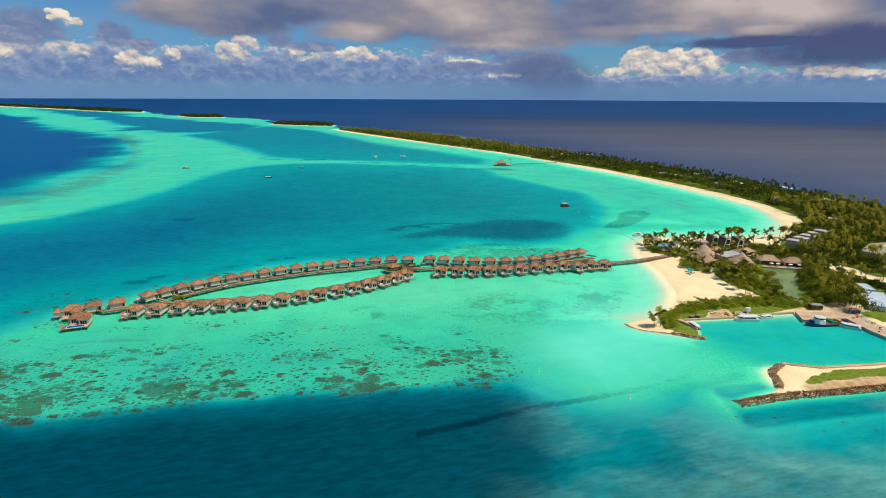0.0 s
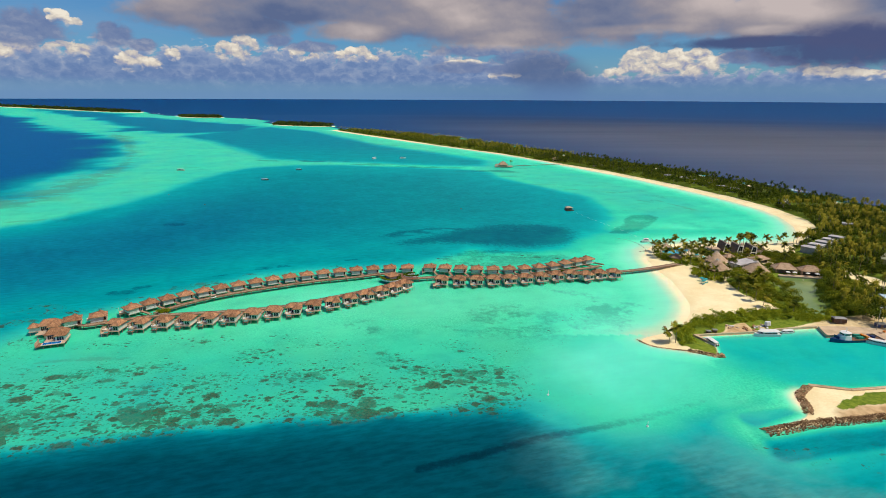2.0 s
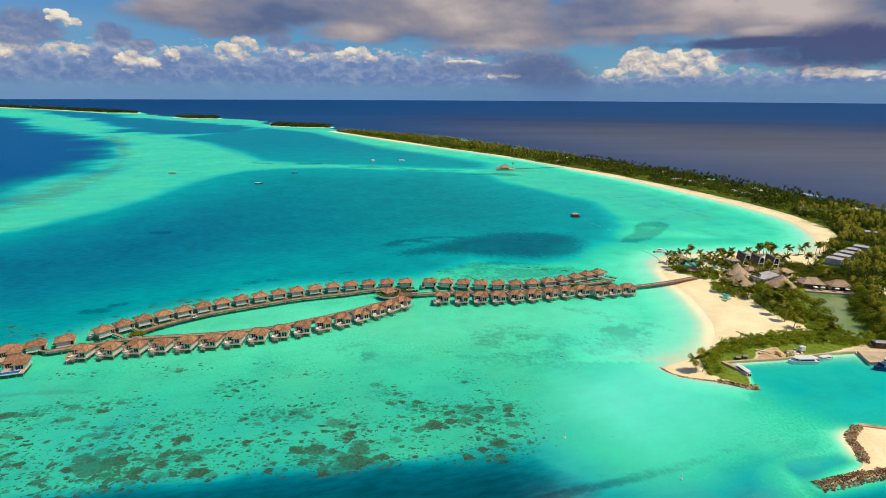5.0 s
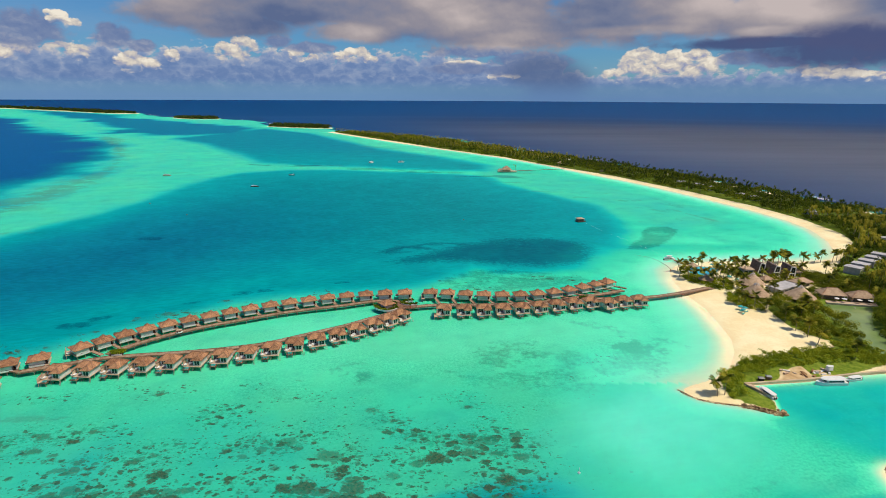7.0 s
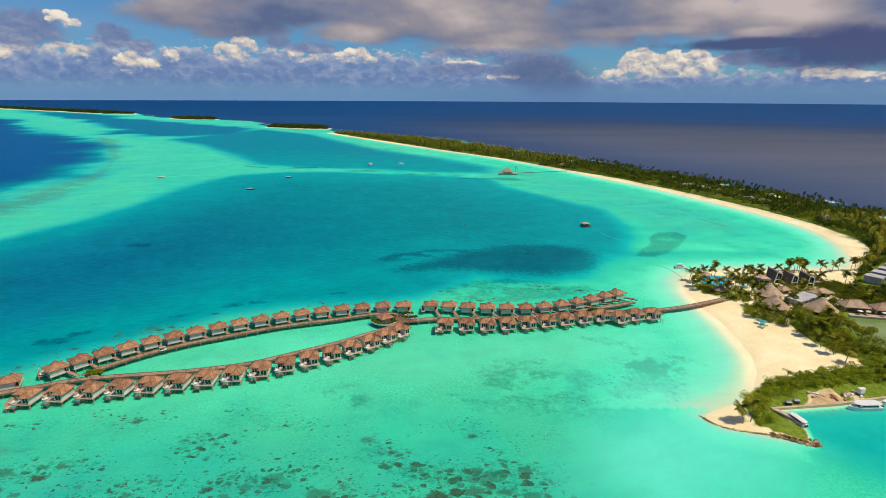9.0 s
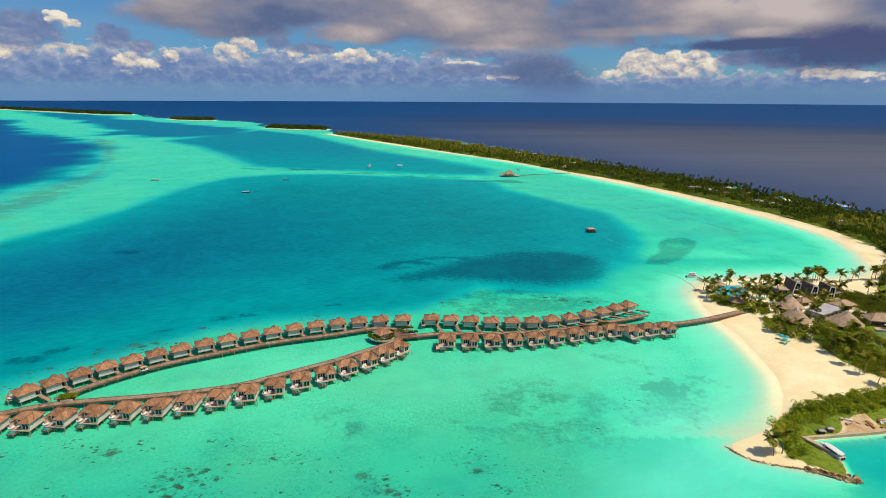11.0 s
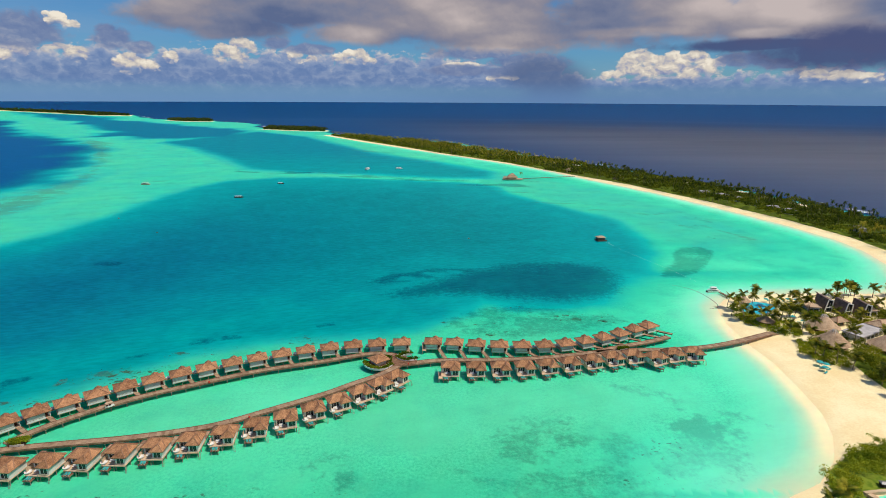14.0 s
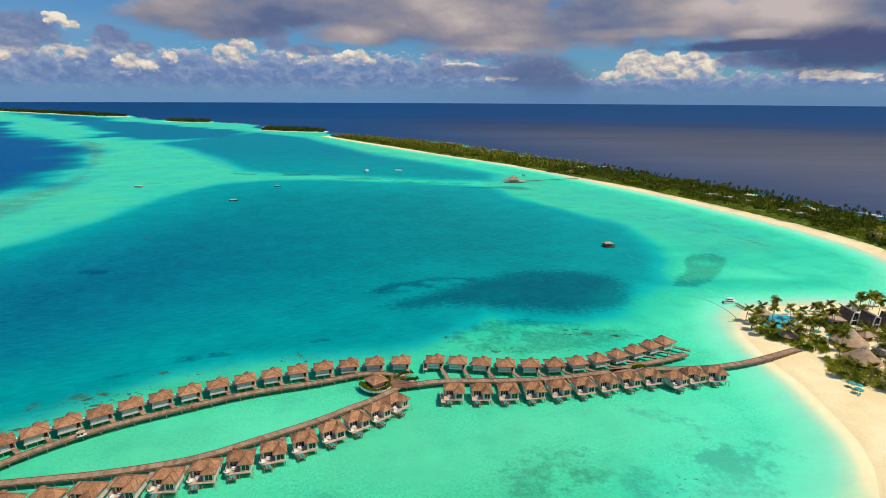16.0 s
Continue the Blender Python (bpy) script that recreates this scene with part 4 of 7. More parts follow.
def beam(bm, a, b, w, h):
    """A bar of square section between two points."""
    a, b = Vector(a), Vector(b)
    d = (b - a).normalized()
    s = d.cross(Vector((0, 0, 1)))
    s = s.normalized() if s.length > 0.01 else Vector((1, 0, 0))
    u = s.cross(d)
    v = [bm.verts.new(p + s * w / 2 * i + u * h / 2 * j) for p in (a, b) for i, j in ((-1, -1), (1, -1), (1, 1), (-1, 1))]
    for f in ((0, 1, 2, 3), (7, 6, 5, 4), (0, 4, 5, 1), (1, 5, 6, 2), (2, 6, 7, 3), (3, 7, 4, 0)):
        bm.faces.new([v[i] for i in f])


def rod(bm, a, b, r0, r1=None, sides=8):
    r1 = r0 if r1 is None else r1
    a, b = Vector(a), Vector(b)
    d = (b - a).normalized()
    s = d.orthogonal().normalized()
    u = d.cross(s)
    rings = [[bm.verts.new(p + (s * math.cos(q) + u * math.sin(q)) * r) for q in (2 * math.pi * i / sides for i in range(sides))] for p, r in ((a, r0), (b, r1))]
    for i in range(sides):
        j = (i + 1) % sides
        bm.faces.new((rings[0][i], rings[0][j], rings[1][j], rings[1][i]))
    bm.faces.new(rings[0][::-1])
    bm.faces.new(rings[1])


def lathe(bm, profile, sides=20, centre=(0, 0)):
    rings = []
    for r, z in profile:
        rings.append([bm.verts.new((centre[0] + r * math.cos(2 * math.pi * i / sides), centre[1] + r * math.sin(2 * math.pi * i / sides), z)) for i in range(sides)])
    for p, q in zip(rings, rings[1:]):
        for i in range(sides):
            j = (i + 1) % sides
            bm.faces.new((p[i], p[j], q[j], q[i]))
    bm.faces.new(rings[0][::-1])
    bm.faces.new(rings[-1])


def hip(bm, x0, x1, y0, y1, z, top, along="x", inset=None, thick=0.22):
    """A hipped roof with a short ridge and a solid eave."""
    cx, cy = (x0 + x1) / 2, (y0 + y1) / 2
    if along == "x":
        k = (y1 - y0) / 2 if inset is None else inset
        ridge = ((x0 + k, cy, top), (x1 - k, cy, top))
    else:
        k = (x1 - x0) / 2 if inset is None else inset
        ridge = ((cx, y0 + k, top), (cx, y1 - k, top))
    b = [bm.verts.new(c) for c in ((x0, y0, z), (x1, y0, z), (x1, y1, z), (x0, y1, z))]
    t = [bm.verts.new((c.co.x, c.co.y, z + thick)) for c in b]
    r = [bm.verts.new(c) for c in ridge]
    bm.faces.new(b[::-1])
    for i in range(4):
        j = (i + 1) % 4
        bm.faces.new((b[i], b[j], t[j], t[i]))
    if along == "x":
        fs = ((t[0], t[1], r[1], r[0]), (t[1], t[2], r[1]), (t[2], t[3], r[0], r[1]), (t[3], t[0], r[0]))
    else:
        fs = ((t[0], t[1], r[0]), (t[1], t[2], r[1], r[0]), (t[2], t[3], r[1]), (t[3], t[0], r[0], r[1]))
    for f in fs:
        bm.faces.new(f)
    return [v.co.copy() for v in t], [v.co.copy() for v in r]


def caps(bm, corners, ridge, along="x", w=0.28):
    """Ridge and hip caps laid along the edges of a hipped roof."""
    up = Vector((0, 0, 0.05))
    pairs = [(corners[0], ridge[0]), (corners[1], ridge[1 if along == "x" else 0]), (corners[2], ridge[1]), (corners[3], ridge[0 if along == "x" else 1]), (ridge[0], ridge[1])]
    for a, b in pairs:
        if (a - b).length > 0.05:
            beam(bm, a + up, b + up, w, 0.12)


def link_mesh(name, bm, mat):
    me = bpy.data.meshes.new(name)
    bmesh.ops.recalc_face_normals(bm, faces=bm.faces)
    bm.to_mesh(me)
    bm.free()
    me.materials.append(mat)
    return me


def part(name, bm, mat, parent, label="", at=None):
    """One mesh object under a thing or a part."""
    me = bm if isinstance(bm, bpy.types.Mesh) else link_mesh(name, bm, mat)
    ob = new(name, me)
    ob.parent = parent
    if at is not None:
        ob.matrix_basis = at
    if label:
        ob["label"] = label
    return ob


def solid(name, bm, mat, label, category, group="", at=None, kind=""):
    """A thing that is a single mesh."""
    ob = new(name, link_mesh(name, bm, mat))
    if at is not None:
        ob.matrix_basis = at
    return tagged(ob, label, category, group, kind)


def thing(name, label, category, group=""):
    return tagged(new(name), label, category, group)


def boxes(*rows):
    bm = bmesh.new()
    for r in rows:
        box(bm, *r)
    return bm


def beams(*rows):
    bm = bmesh.new()
    for a, b, w, h in rows:
        beam(bm, a, b, w, h)
    return bm


def post(top, foot, r=0.13, sides=8):
    bm = bmesh.new()
    rod(bm, (0, 0, foot), (0, 0, top), r, r, sides)
    return link_mesh("pile", bm, PILE)


def catmull(points, count):
    """Points at even steps along a smooth curve, each with its tangent."""
    p = [Vector((*q, 0)) for q in points]
    p = [2 * p[0] - p[1]] + p + [2 * p[-1] - p[-2]]
    fine = []
    for a, b, c, d in zip(p, p[1:], p[2:], p[3:]):
        for i in range(24):
            t = i / 24
            fine.append(0.5 * (2 * b + (c - a) * t + (2 * a - 5 * b + 4 * c - d) * t * t + (3 * b - a - 3 * c + d) * t ** 3))
    fine.append(p[-2])
    run = [0.0]
    for a, b in zip(fine, fine[1:]):
        run.append(run[-1] + (b - a).length)
    out, k = [], 0
    for i in range(count):
        s = run[-1] * i / (count - 1)
        while k < len(run) - 2 and run[k + 1] < s:
            k += 1
        f = (s - run[k]) / max(run[k + 1] - run[k], 1e-6)
        out.append((fine[k].lerp(fine[k + 1], f), (fine[k + 1] - fine[k]).normalized()))
    return out


PILE_TALL, PILE_SHORT, PILE_LINK = post(1.95, -1.5, 0.14), post(1.36, -1.5, 0.12), post(1.8, -1.5, 0.11)


# ---- water villas ----
def window(parent, x0, x1, y, z0, z1, panes=2):
    """A framed window in a wall that faces -y, a little proud of it."""
    w = part("window_frame", boxes((x0 - 0.07, x1 + 0.07, y - 0.05, y + 0.03, z0 - 0.08, z0), (x0 - 0.07, x1 + 0.07, y - 0.05, y + 0.03, z1, z1 + 0.08),
                                   *[(x - 0.04, x + 0.04, y - 0.045, y + 0.025, z0, z1) for x in [x0 + (x1 - x0) * i / panes for i in range(panes + 1)]]),
             WHITE, parent, "white window frame")
    for i in range(panes):
        a, b = x0 + (x1 - x0) * i / panes + 0.04, x0 + (x1 - x0) * (i + 1) / panes - 0.04
        part("pane", boxes((a, b, y - 0.02, y + 0.02, z0, z1)), GLASS, w, "dark window pane")


def lagoon_villa(tub):
    """The villa of the front rows: an L of two hipped roofs over white walls, a sun terrace on the water side (-y)."""
    v = thing("water_villa", "white overwater villa with brown shingle roof and sun terrace" if not tub else
              "white overwater villa with shingle roof and terrace bathtub", "villa", "villas along the lagoon jetty")
    part("wall", boxes((-3.6, 3.65, 0.2, 4.2, 2.2, 4.9)), PLASTER, v)
    part("wall", boxes((0.4, 3.65, -2.5, 0.2, 2.2, 4.9)), PLASTER, v)
    bm = bmesh.new()
    c, r = hip(bm, -4.3, 4.3, -0.8, 4.9, 4.85, 7.05, "x", 2.6)
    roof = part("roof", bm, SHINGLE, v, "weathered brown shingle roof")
    bm = bmesh.new()
    caps(bm, c, r)
    part("ridge_cap", bm, RIDGE, roof)
    bm = bmesh.new()
    c, r = hip(bm, -0.35, 4.35, -3.2, 4.2, 4.8, 6.7, "y", 2.2)
    roof = part("roof", bm, SHINGLE, v, "smaller hipped roof over the bay")
    bm = bmesh.new()
    caps(bm, c, r, "y")
    part("ridge_cap", bm, RIDGE, roof)
    window(v, 0.95, 3.2, -2.53, 2.55, 4.45, 2)
    window(v, -3.1, -0.2, 0.17, 2.3, 4.6, 3)
    part("floor_slab", boxes((-3.8, 3.85, -2.7, 4.5, 1.9, 2.19)), PALEWOOD, v, "pale wooden floor edge")
    part("terrace", boxes((-4.0, 0.35, -3.4, -0.0, 2.0, 2.2)), PALEWOOD, v, "pale wooden sun terrace")
    part("terrace", boxes((-3.3, -0.5, -5.3, -3.42, 1.35, 1.52)), DECKWOOD, v, "lower brown wooden deck")
    part("step", boxes((-1.8, -0.7, -3.75, -3.41, 1.7, 1.82)), DECKWOOD, v)
    part("privacy_screen", boxes((-4.1, -3.98, -2.4, 0.6, 2.21, 3.9)), PALEWOOD, v, "pale wooden privacy screen")
    part("balcony", boxes((0.4, 3.85, -3.4, -2.71, 2.0, 2.18)), PALEWOOD, v)
    part("railing", beams(((0.45, -3.35, 2.95), (3.8, -3.35, 2.95), 0.07, 0.07), ((0.45, -3.35, 2.55), (3.8, -3.35, 2.55), 0.04, 0.04),
                          ((0.45, -3.35, 2.18), (0.45, -3.35, 2.95), 0.07, 0.07), ((3.8, -3.35, 2.18), (3.8, -3.35, 2.95), 0.07, 0.07)), PALEWOOD, v)
    for x, y in ((-3.5, 4.0), (3.5, 4.0), (-3.5, 0.4), (3.5, 0.4), (3.5, -2.5), (0.4, -2.5), (-3.6, -3.1), (0.0, -3.1)):
        part("stilt", PILE_TALL, PILE, v, at=pose(x, y, 0))
    for x in (-3.0, -0.8):
        part("stilt", PILE_SHORT, PILE, v, at=pose(x, -5.0, 0))
    part("ladder", beams(((4.1, -3.3, 2.4), (4.1, -4.1, -0.6), 0.08, 0.08), ((4.6, -3.3, 2.4), (4.6, -4.1, -0.6), 0.08, 0.08),
                         *[((4.1, -3.4 - 0.13 * i, 2.0 - 0.48 * i), (4.6, -3.4 - 0.13 * i, 2.0 - 0.48 * i), 0.05, 0.05) for i in range(5)]), PILE, v, "grey metal ladder")
    part("sofa", boxes((-2.6, -1.0, -0.75, -0.15, 2.21, 2.6), (-2.6, -1.0, -0.3, -0.1, 2.6, 2.95)), WHITE, v, "white terrace sofa")
    part("table", boxes((-2.1, -1.3, -1.8, -1.2, 2.55, 2.62), (-1.75, -1.65, -1.55, -1.45, 2.21, 2.55)), WHITE, v, "white terrace table")
    if tub:
        bm = bmesh.new()
        lathe(bm, [(0.6, 2.21), (1.0, 2.5), (1.15, 2.85), (1.05, 2.86), (0.9, 2.6), (0.3, 2.56)], 16, (-3.6, -2.2))
        part("bathtub", bm, WHITE, v, "round white bathtub")
    return v


def ocean_villa():
    """The villa of the back rows: one broad hipped roof with a raised hip behind, a plain white wall to the jetty (-y)."""
    v = thing("water_villa", "white overwater villa with a broad brown shingle roof", "villa", "villas along the outer jetty")
    part("wall", boxes((-3.5, 2.0, -3.2, 3.2, 2.75, 4.7)), PLASTER, v)
    part("wall", boxes((2.0, 3.5, -1.6, 3.2, 2.2, 4.7)), PLASTER, v)
    part("skirting", boxes((-3.6, 2.2, -3.34, -3.24, 1.95, 2.62)), WHITE, v, "white boarded band below the wall")
    bm = bmesh.new()
    c, r = hip(bm, -4.3, 4.3, -3.9, 3.9, 4.55, 6.45, "x", 3.5)
    roof = part("roof", bm, SHINGLE, v, "weathered brown shingle roof")
    bm = bmesh.new()
    caps(bm, c, r)
    part("ridge_cap", bm, RIDGE, roof)
    bm = bmesh.new()
    c, r = hip(bm, -0.3, 2.3, 1.2, 4.1, 4.9, 6.35, "y", 1.3)
    roof = part("roof", bm, SHINGLE, v, "raised hipped roof over the terrace side")
    bm = bmesh.new()
    caps(bm, c, r, "y")
    part("ridge_cap", bm, RIDGE, roof)
    part("floor_slab", boxes((-3.8, 3.8, -3.3, 5.6, 1.75, 1.94), (2.25, 3.8, -3.5, -1.65, 1.94, 2.2)), PALEWOOD, v, "pale wooden floor edge")
    door = part("door", boxes((2.3, 3.2, -1.68, -1.61, 2.2, 4.3)), DARKWOOD, v, "dark wooden entrance door")
    part("handle", boxes((3.0, 3.05, -1.74, -1.69, 3.1, 3.4)), METAL, door)
    part("side_window", boxes((3.51, 3.56, 0.2, 2.4, 2.9, 4.4)), GLASS, v, "dark side window")
    part("post", boxes((3.55, 3.75, -3.4, -3.2, 2.2, 4.6)), WHITE, v)
    for x, y in ((-3.2, -3.0), (0.0, -3.0), (3.2, -3.0), (-3.2, 3.0), (3.2, 3.0), (-3.2, 5.2), (3.2, 5.2)):
        part("stilt", PILE_TALL, PILE, v, at=pose(x, y, -0.2))
    bm = bmesh.new()
    lathe(bm, [(0.55, 1.96), (0.95, 2.2), (1.05, 2.6), (0.98, 2.61), (0.86, 2.3), (0.3, 2.26)], 16, (-4.6, 2.6))
    tub = part("bathtub", bm, WHITE, v, "round white bathtub on a side deck")
    part("stand", boxes((-5.7, -3.82, 1.5, 3.9, 1.78, 1.95)), PALEWOOD, tub)
    return v


def sun_lounger(label="turquoise sun lounger on a wooden terrace", group="terrace loungers"):
    v = thing("sun_lounger", label, "lounger", group)
    part("frame", boxes((-0.36, 0.36, -1.0, 1.0, 0.22, 0.32)), PALEWOOD, v)
    bm = boxes((-0.34, 0.34, -0.98, 0.35, 0.321, 0.44))
    part("mattress", bm, CANVAS, v, "turquoise cushion")
    bm = bmesh.new()
    beam(bm, (0, 0.36, 0.40), (0, 0.98, 0.78), 0.68, 0.12)
    part("backrest", bm, CANVAS, v, "turquoise backrest")
    me = link_mesh("leg", boxes((-0.04, 0.04, -0.04, 0.04, 0.0, 0.22)), PALEWOOD)
    for x, y in ((-0.3, -0.9), (0.3, -0.9), (-0.3, 0.9), (0.3, 0.9)):
        part("leg", me, PALEWOOD, v, at=pose(x, y, 0))
    return v


def walkway(a, b, width, z, name="walkway", label="brown wooden link walkway on piles", rail=True):
    """A short straight boardwalk on piles between two places."""
    a, b = Vector((*a, 0)), Vector((*b, 0))
    d = b - a
    w = thing(name, label, "walkway", "villa walkways")
    w.matrix_basis = pose(a.x, a.y, 0, 0, 0, math.degrees(math.atan2(d.y, d.x)))
    length = d.length
    k = max(1, round(length / 2.2))
    for i in range(k):
        part("deck_panel", boxes((length * i / k + 0.015, length * (i + 1) / k - 0.015, -width / 2, width / 2, z - 0.14, z)), BOARDWALK, w)
    part("joist", boxes((0, length, -width / 2 + 0.12, -width / 2 + 0.3, z - 0.4, z - 0.14), (0, length, width / 2 - 0.3, width / 2 - 0.12, z - 0.4, z - 0.14)), DARKWOOD, w)
    for s in (-1, 1):
        part("kerb", boxes((0, length, s * width / 2 - 0.07, s * width / 2 + 0.07, z + 0.004, z + 0.12)), DECKWOOD, w)
    for s in (-1, 1):
        part("stilt", PILE_LINK, PILE, w, at=pose(length * 0.5, s * (width / 2 - 0.2), 0))
    return w


# villas by their number along the row, with the place of the villa's middle
BACK_LEFT = [(0, -24.9, 400.2), (2, -47.7, 397.8), (4, -69.3, 391.0), (6, -89.4, 383.4), (8, -108.0, 373.6), (10, -126.3, 363.9), (12, -142.9, 351.2), (14, -157.7, 338.3), (16, -170.3, 324.2)]
BACK_LEFT_END = [(0, -181.5, 313), (1, -191.5, 307.5)]
BACK_RIGHT = [(0, -9.5, 401.5), (2, 11.2, 399.3), (4, 33.2, 397.8), (6, 54.1, 400.3), (8, 74.1, 407.5), (9, 84.1, 412.3), (10, 93.2, 417.5), (11, 101.6, 422.3)]
FRONT_RIGHT = [(0, -1.7, 373.0), (1, 9.6, 372.9), (2, 20.3, 373.2), (4, 41.7, 375.7), (6, 62.5, 380.6), (8, 83.0, 386.0)]
FRONT_RIGHT_END = [(0, 92.7, 384.0), (1, 102.1, 387.5), (2, 111.7, 388.8)]
FRONT_LEFT = [(0, -24.0, 365.1), (3, -45.2, 345.3), (6, -72.2, 327.9), (8, -91.6, 319.0), (10, -112.3, 312.3), (12, -133.3, 307.2), (15, -165.8, 300.0)]
TRUNK_LINE = [(163.5, 417), (139.4, 406), (121.6, 400.2), (104, 397.5), (89.5, 397), (72, 395), (56.7, 391.5), (41.7, 388.2), (22.2, 386.1), (-5.3, 385.2),
              (-16, 383), (-24, 381)]
SPUR_LINE = [(68, 394.8), (83, 401.2), (97, 406.2), (109.4, 412.2)]
UPPER_LINE = [(-22, 386), (-30, 391.5), (-40, 391.5), (-49.5, 388.1), (-59.5, 383.8), (-85.1, 374.7), (-106.6, 363.5), (-126.2, 352.2), (-140.1, 341.1),
              (-151, 329.3), (-156, 320.5)]
LOWER_LINE = [(-22, 384), (-28.8, 375), (-35, 369.2), (-42.7, 363.3), (-53.2, 354.8), (-73.9, 341.3), (-84, 334.9), (-94.8, 330.1), (-116.5, 324.3),
              (-143.6, 319.7), (-157, 316.5), (-171, 310.0), (-184, 303.6)]


def jetty(name, line, width, label):
    """A long boardwalk: panels of planks on cross beams and pairs of piles."""
    j = thing(name, label, "jetty", "jetties")
    length = sum(math.dist(a, b) for a, b in zip(line, line[1:]))
    k = max(2, round(length / 1.35))
    pts = catmull(line, k + 1)
    z = 2.2
    for i in range(k):
        (a, ta), (b, tb) = pts[i], pts[i + 1]
        na, nb = Vector((-ta.y, ta.x, 0)) * width / 2, Vector((-tb.y, tb.x, 0)) * width / 2
        gap = (b - a) * 0.006
        bm = bmesh.new()
        lo = [bm.verts.new(q + Vector((0, 0, z - 0.16))) for q in (a + gap - na, b - gap - nb, b - gap + nb, a + gap + na)]
        hi = [bm.verts.new(q.co + Vector((0, 0, 0.16))) for q in lo]
        bm.faces.new(lo[::-1]), bm.faces.new(hi)
        for m in range(4):
            bm.faces.new((lo[m], lo[(m + 1) % 4], hi[(m + 1) % 4], hi[m]))
        part("deck_panel", bm, BOARDWALK, j)
    for side in (-1, 1):
        bm = bmesh.new()
        for (a, ta), (b, tb) in zip(pts, pts[1:]):
            off = width / 2 - 0.12
            na, nb = Vector((-ta.y, ta.x, 0)) * off * side, Vector((-tb.y, tb.x, 0)) * off * side
            beam(bm, a + na + Vector((0, 0, z + 0.11)), b + nb + Vector((0, 0, z + 0.11)), 0.18, 0.16)
            beam(bm, a + na + Vector((0, 0, z - 0.33)), b + nb + Vector((0, 0, z - 0.33)), 0.22, 0.32)
        part("kerb_beam", bm, DECKWOOD, j, "brown kerb and bearer beam")
    me = post(z - 0.5, -1.5, 0.15)
    cross = link_mesh("cross_beam", boxes((-0.15, 0.15, -width / 2, width / 2, z - 0.75, z - 0.5)), CONCRETE)
    for i in range(1, k, 4):
        p, t = pts[i]
        rz = math.degrees(math.atan2(t.y, t.x))
        part("cross_beam", cross, CONCRETE, j, at=pose(p.x, p.y, 0, 0, 0, rz))
        n = Vector((-t.y, t.x, 0))
        for s in (-1, 1):
            q = p + n * s * (width / 2 - 0.35)
            part("stilt", me, PILE, j, at=pose(q.x, q.y, 0))
    return j


def row_places(marks, count):
    """Places and tangents of a row of villas on a smooth curve through the marks."""
    i = [m[0] for m in marks]
    k = min(4, len(marks) - 1)
    fx, fy = np.polyfit(i, [m[1] for m in marks], k), np.polyfit(i, [m[2] for m in marks], k)
    dx, dy = np.polyder(fx), np.polyder(fy)
    return [(Vector((np.polyval(fx, j), np.polyval(fy, j), 0)), Vector((np.polyval(dx, j), np.polyval(dy, j), 0)).normalized()) for j in range(count)]


def nearest(lines, p):
    best = None
    for line in lines:
        for q, t in catmull(line, 120):
            d = (q - p).length
            if best is None or d < best[0]:
                best = (d, q)
    return best[1]


def place_rows():
    jetty("jetty", TRUNK_LINE, 3.4, "long brown wooden jetty to the beach on piles")
    jetty("jetty", SPUR_LINE, 3.2, "short brown wooden jetty spur on piles")
    jetty("jetty", UPPER_LINE, 3.2, "curved brown wooden jetty behind the outer villas")
    jetty("jetty", LOWER_LINE, 3.2, "curved brown wooden jetty along the lagoon villas")
    plain, tubbed, ocean, bed = lagoon_villa(False), lagoon_villa(True), ocean_villa(), sun_lounger()
    used = set()

    def put(proto, m):
        if proto in used:
            return copy_thing(proto, m)
        used.add(proto)
        proto.matrix_basis = m
        return proto

    def row(points, count, proto, lines, back, door, swing=0.0, slant=0.0):
        """back: whether the villa stands beyond the jetty and turns its plain side to it; swing: how far the row turns on its plots; slant: how far its links lean."""
        for i, (p, t) in enumerate(row_places(points, count)):
            q = nearest(lines, p)
            if t.x < 0:
                t = -t
            turn = math.degrees(math.atan2(t.y, t.x)) + swing * min(1.0, i / 6)
            t = Vector((math.cos(radians(turn)), math.sin(radians(turn)), 0))
            n = Vector((-t.y, t.x, 0))
            if back:
                p = p - n * 1.0
            put(proto, pose(p.x, p.y, 0, 0, 0, turn))
            foot = p + t * door[0] + n * door[1]
            away = q - p
            reach = foot + n * (away.dot(n) - door[1]) * 1.0
            gap = (reach - foot) + t * slant
            end = foot + gap * max(0.0, 1 - 1.5 / max(gap.length, 1.6))
            walkway((foot.x, foot.y), (end.x, end.y), 1.7, 2.19)
            if not back:
                for dx in (-2.4, -1.4):
                    s = p + t * dx + n * -4.35
                    put(bed, pose(s.x, s.y, 1.521, 0, 0, turn + 180 + 12))
    row(BACK_LEFT, 17, ocean, [UPPER_LINE], True, (3.0, -3.55), 0.0, 1.0)
    row(BACK_LEFT_END, 2, ocean, [LOWER_LINE], True, (3.0, -3.55))
    row(BACK_RIGHT, 12, ocean, [TRUNK_LINE, SPUR_LINE], True, (3.0, -3.55), 0.0, 4.2)
    row(FRONT_RIGHT, 9, plain, [TRUNK_LINE], False, (-2.0, 4.55))
    row(FRONT_RIGHT_END, 3, plain, [TRUNK_LINE], False, (-2.0, 4.55))
    row(FRONT_LEFT, 16, tubbed, [LOWER_LINE], False, (3.0, 4.55), -17.0)


place_rows()


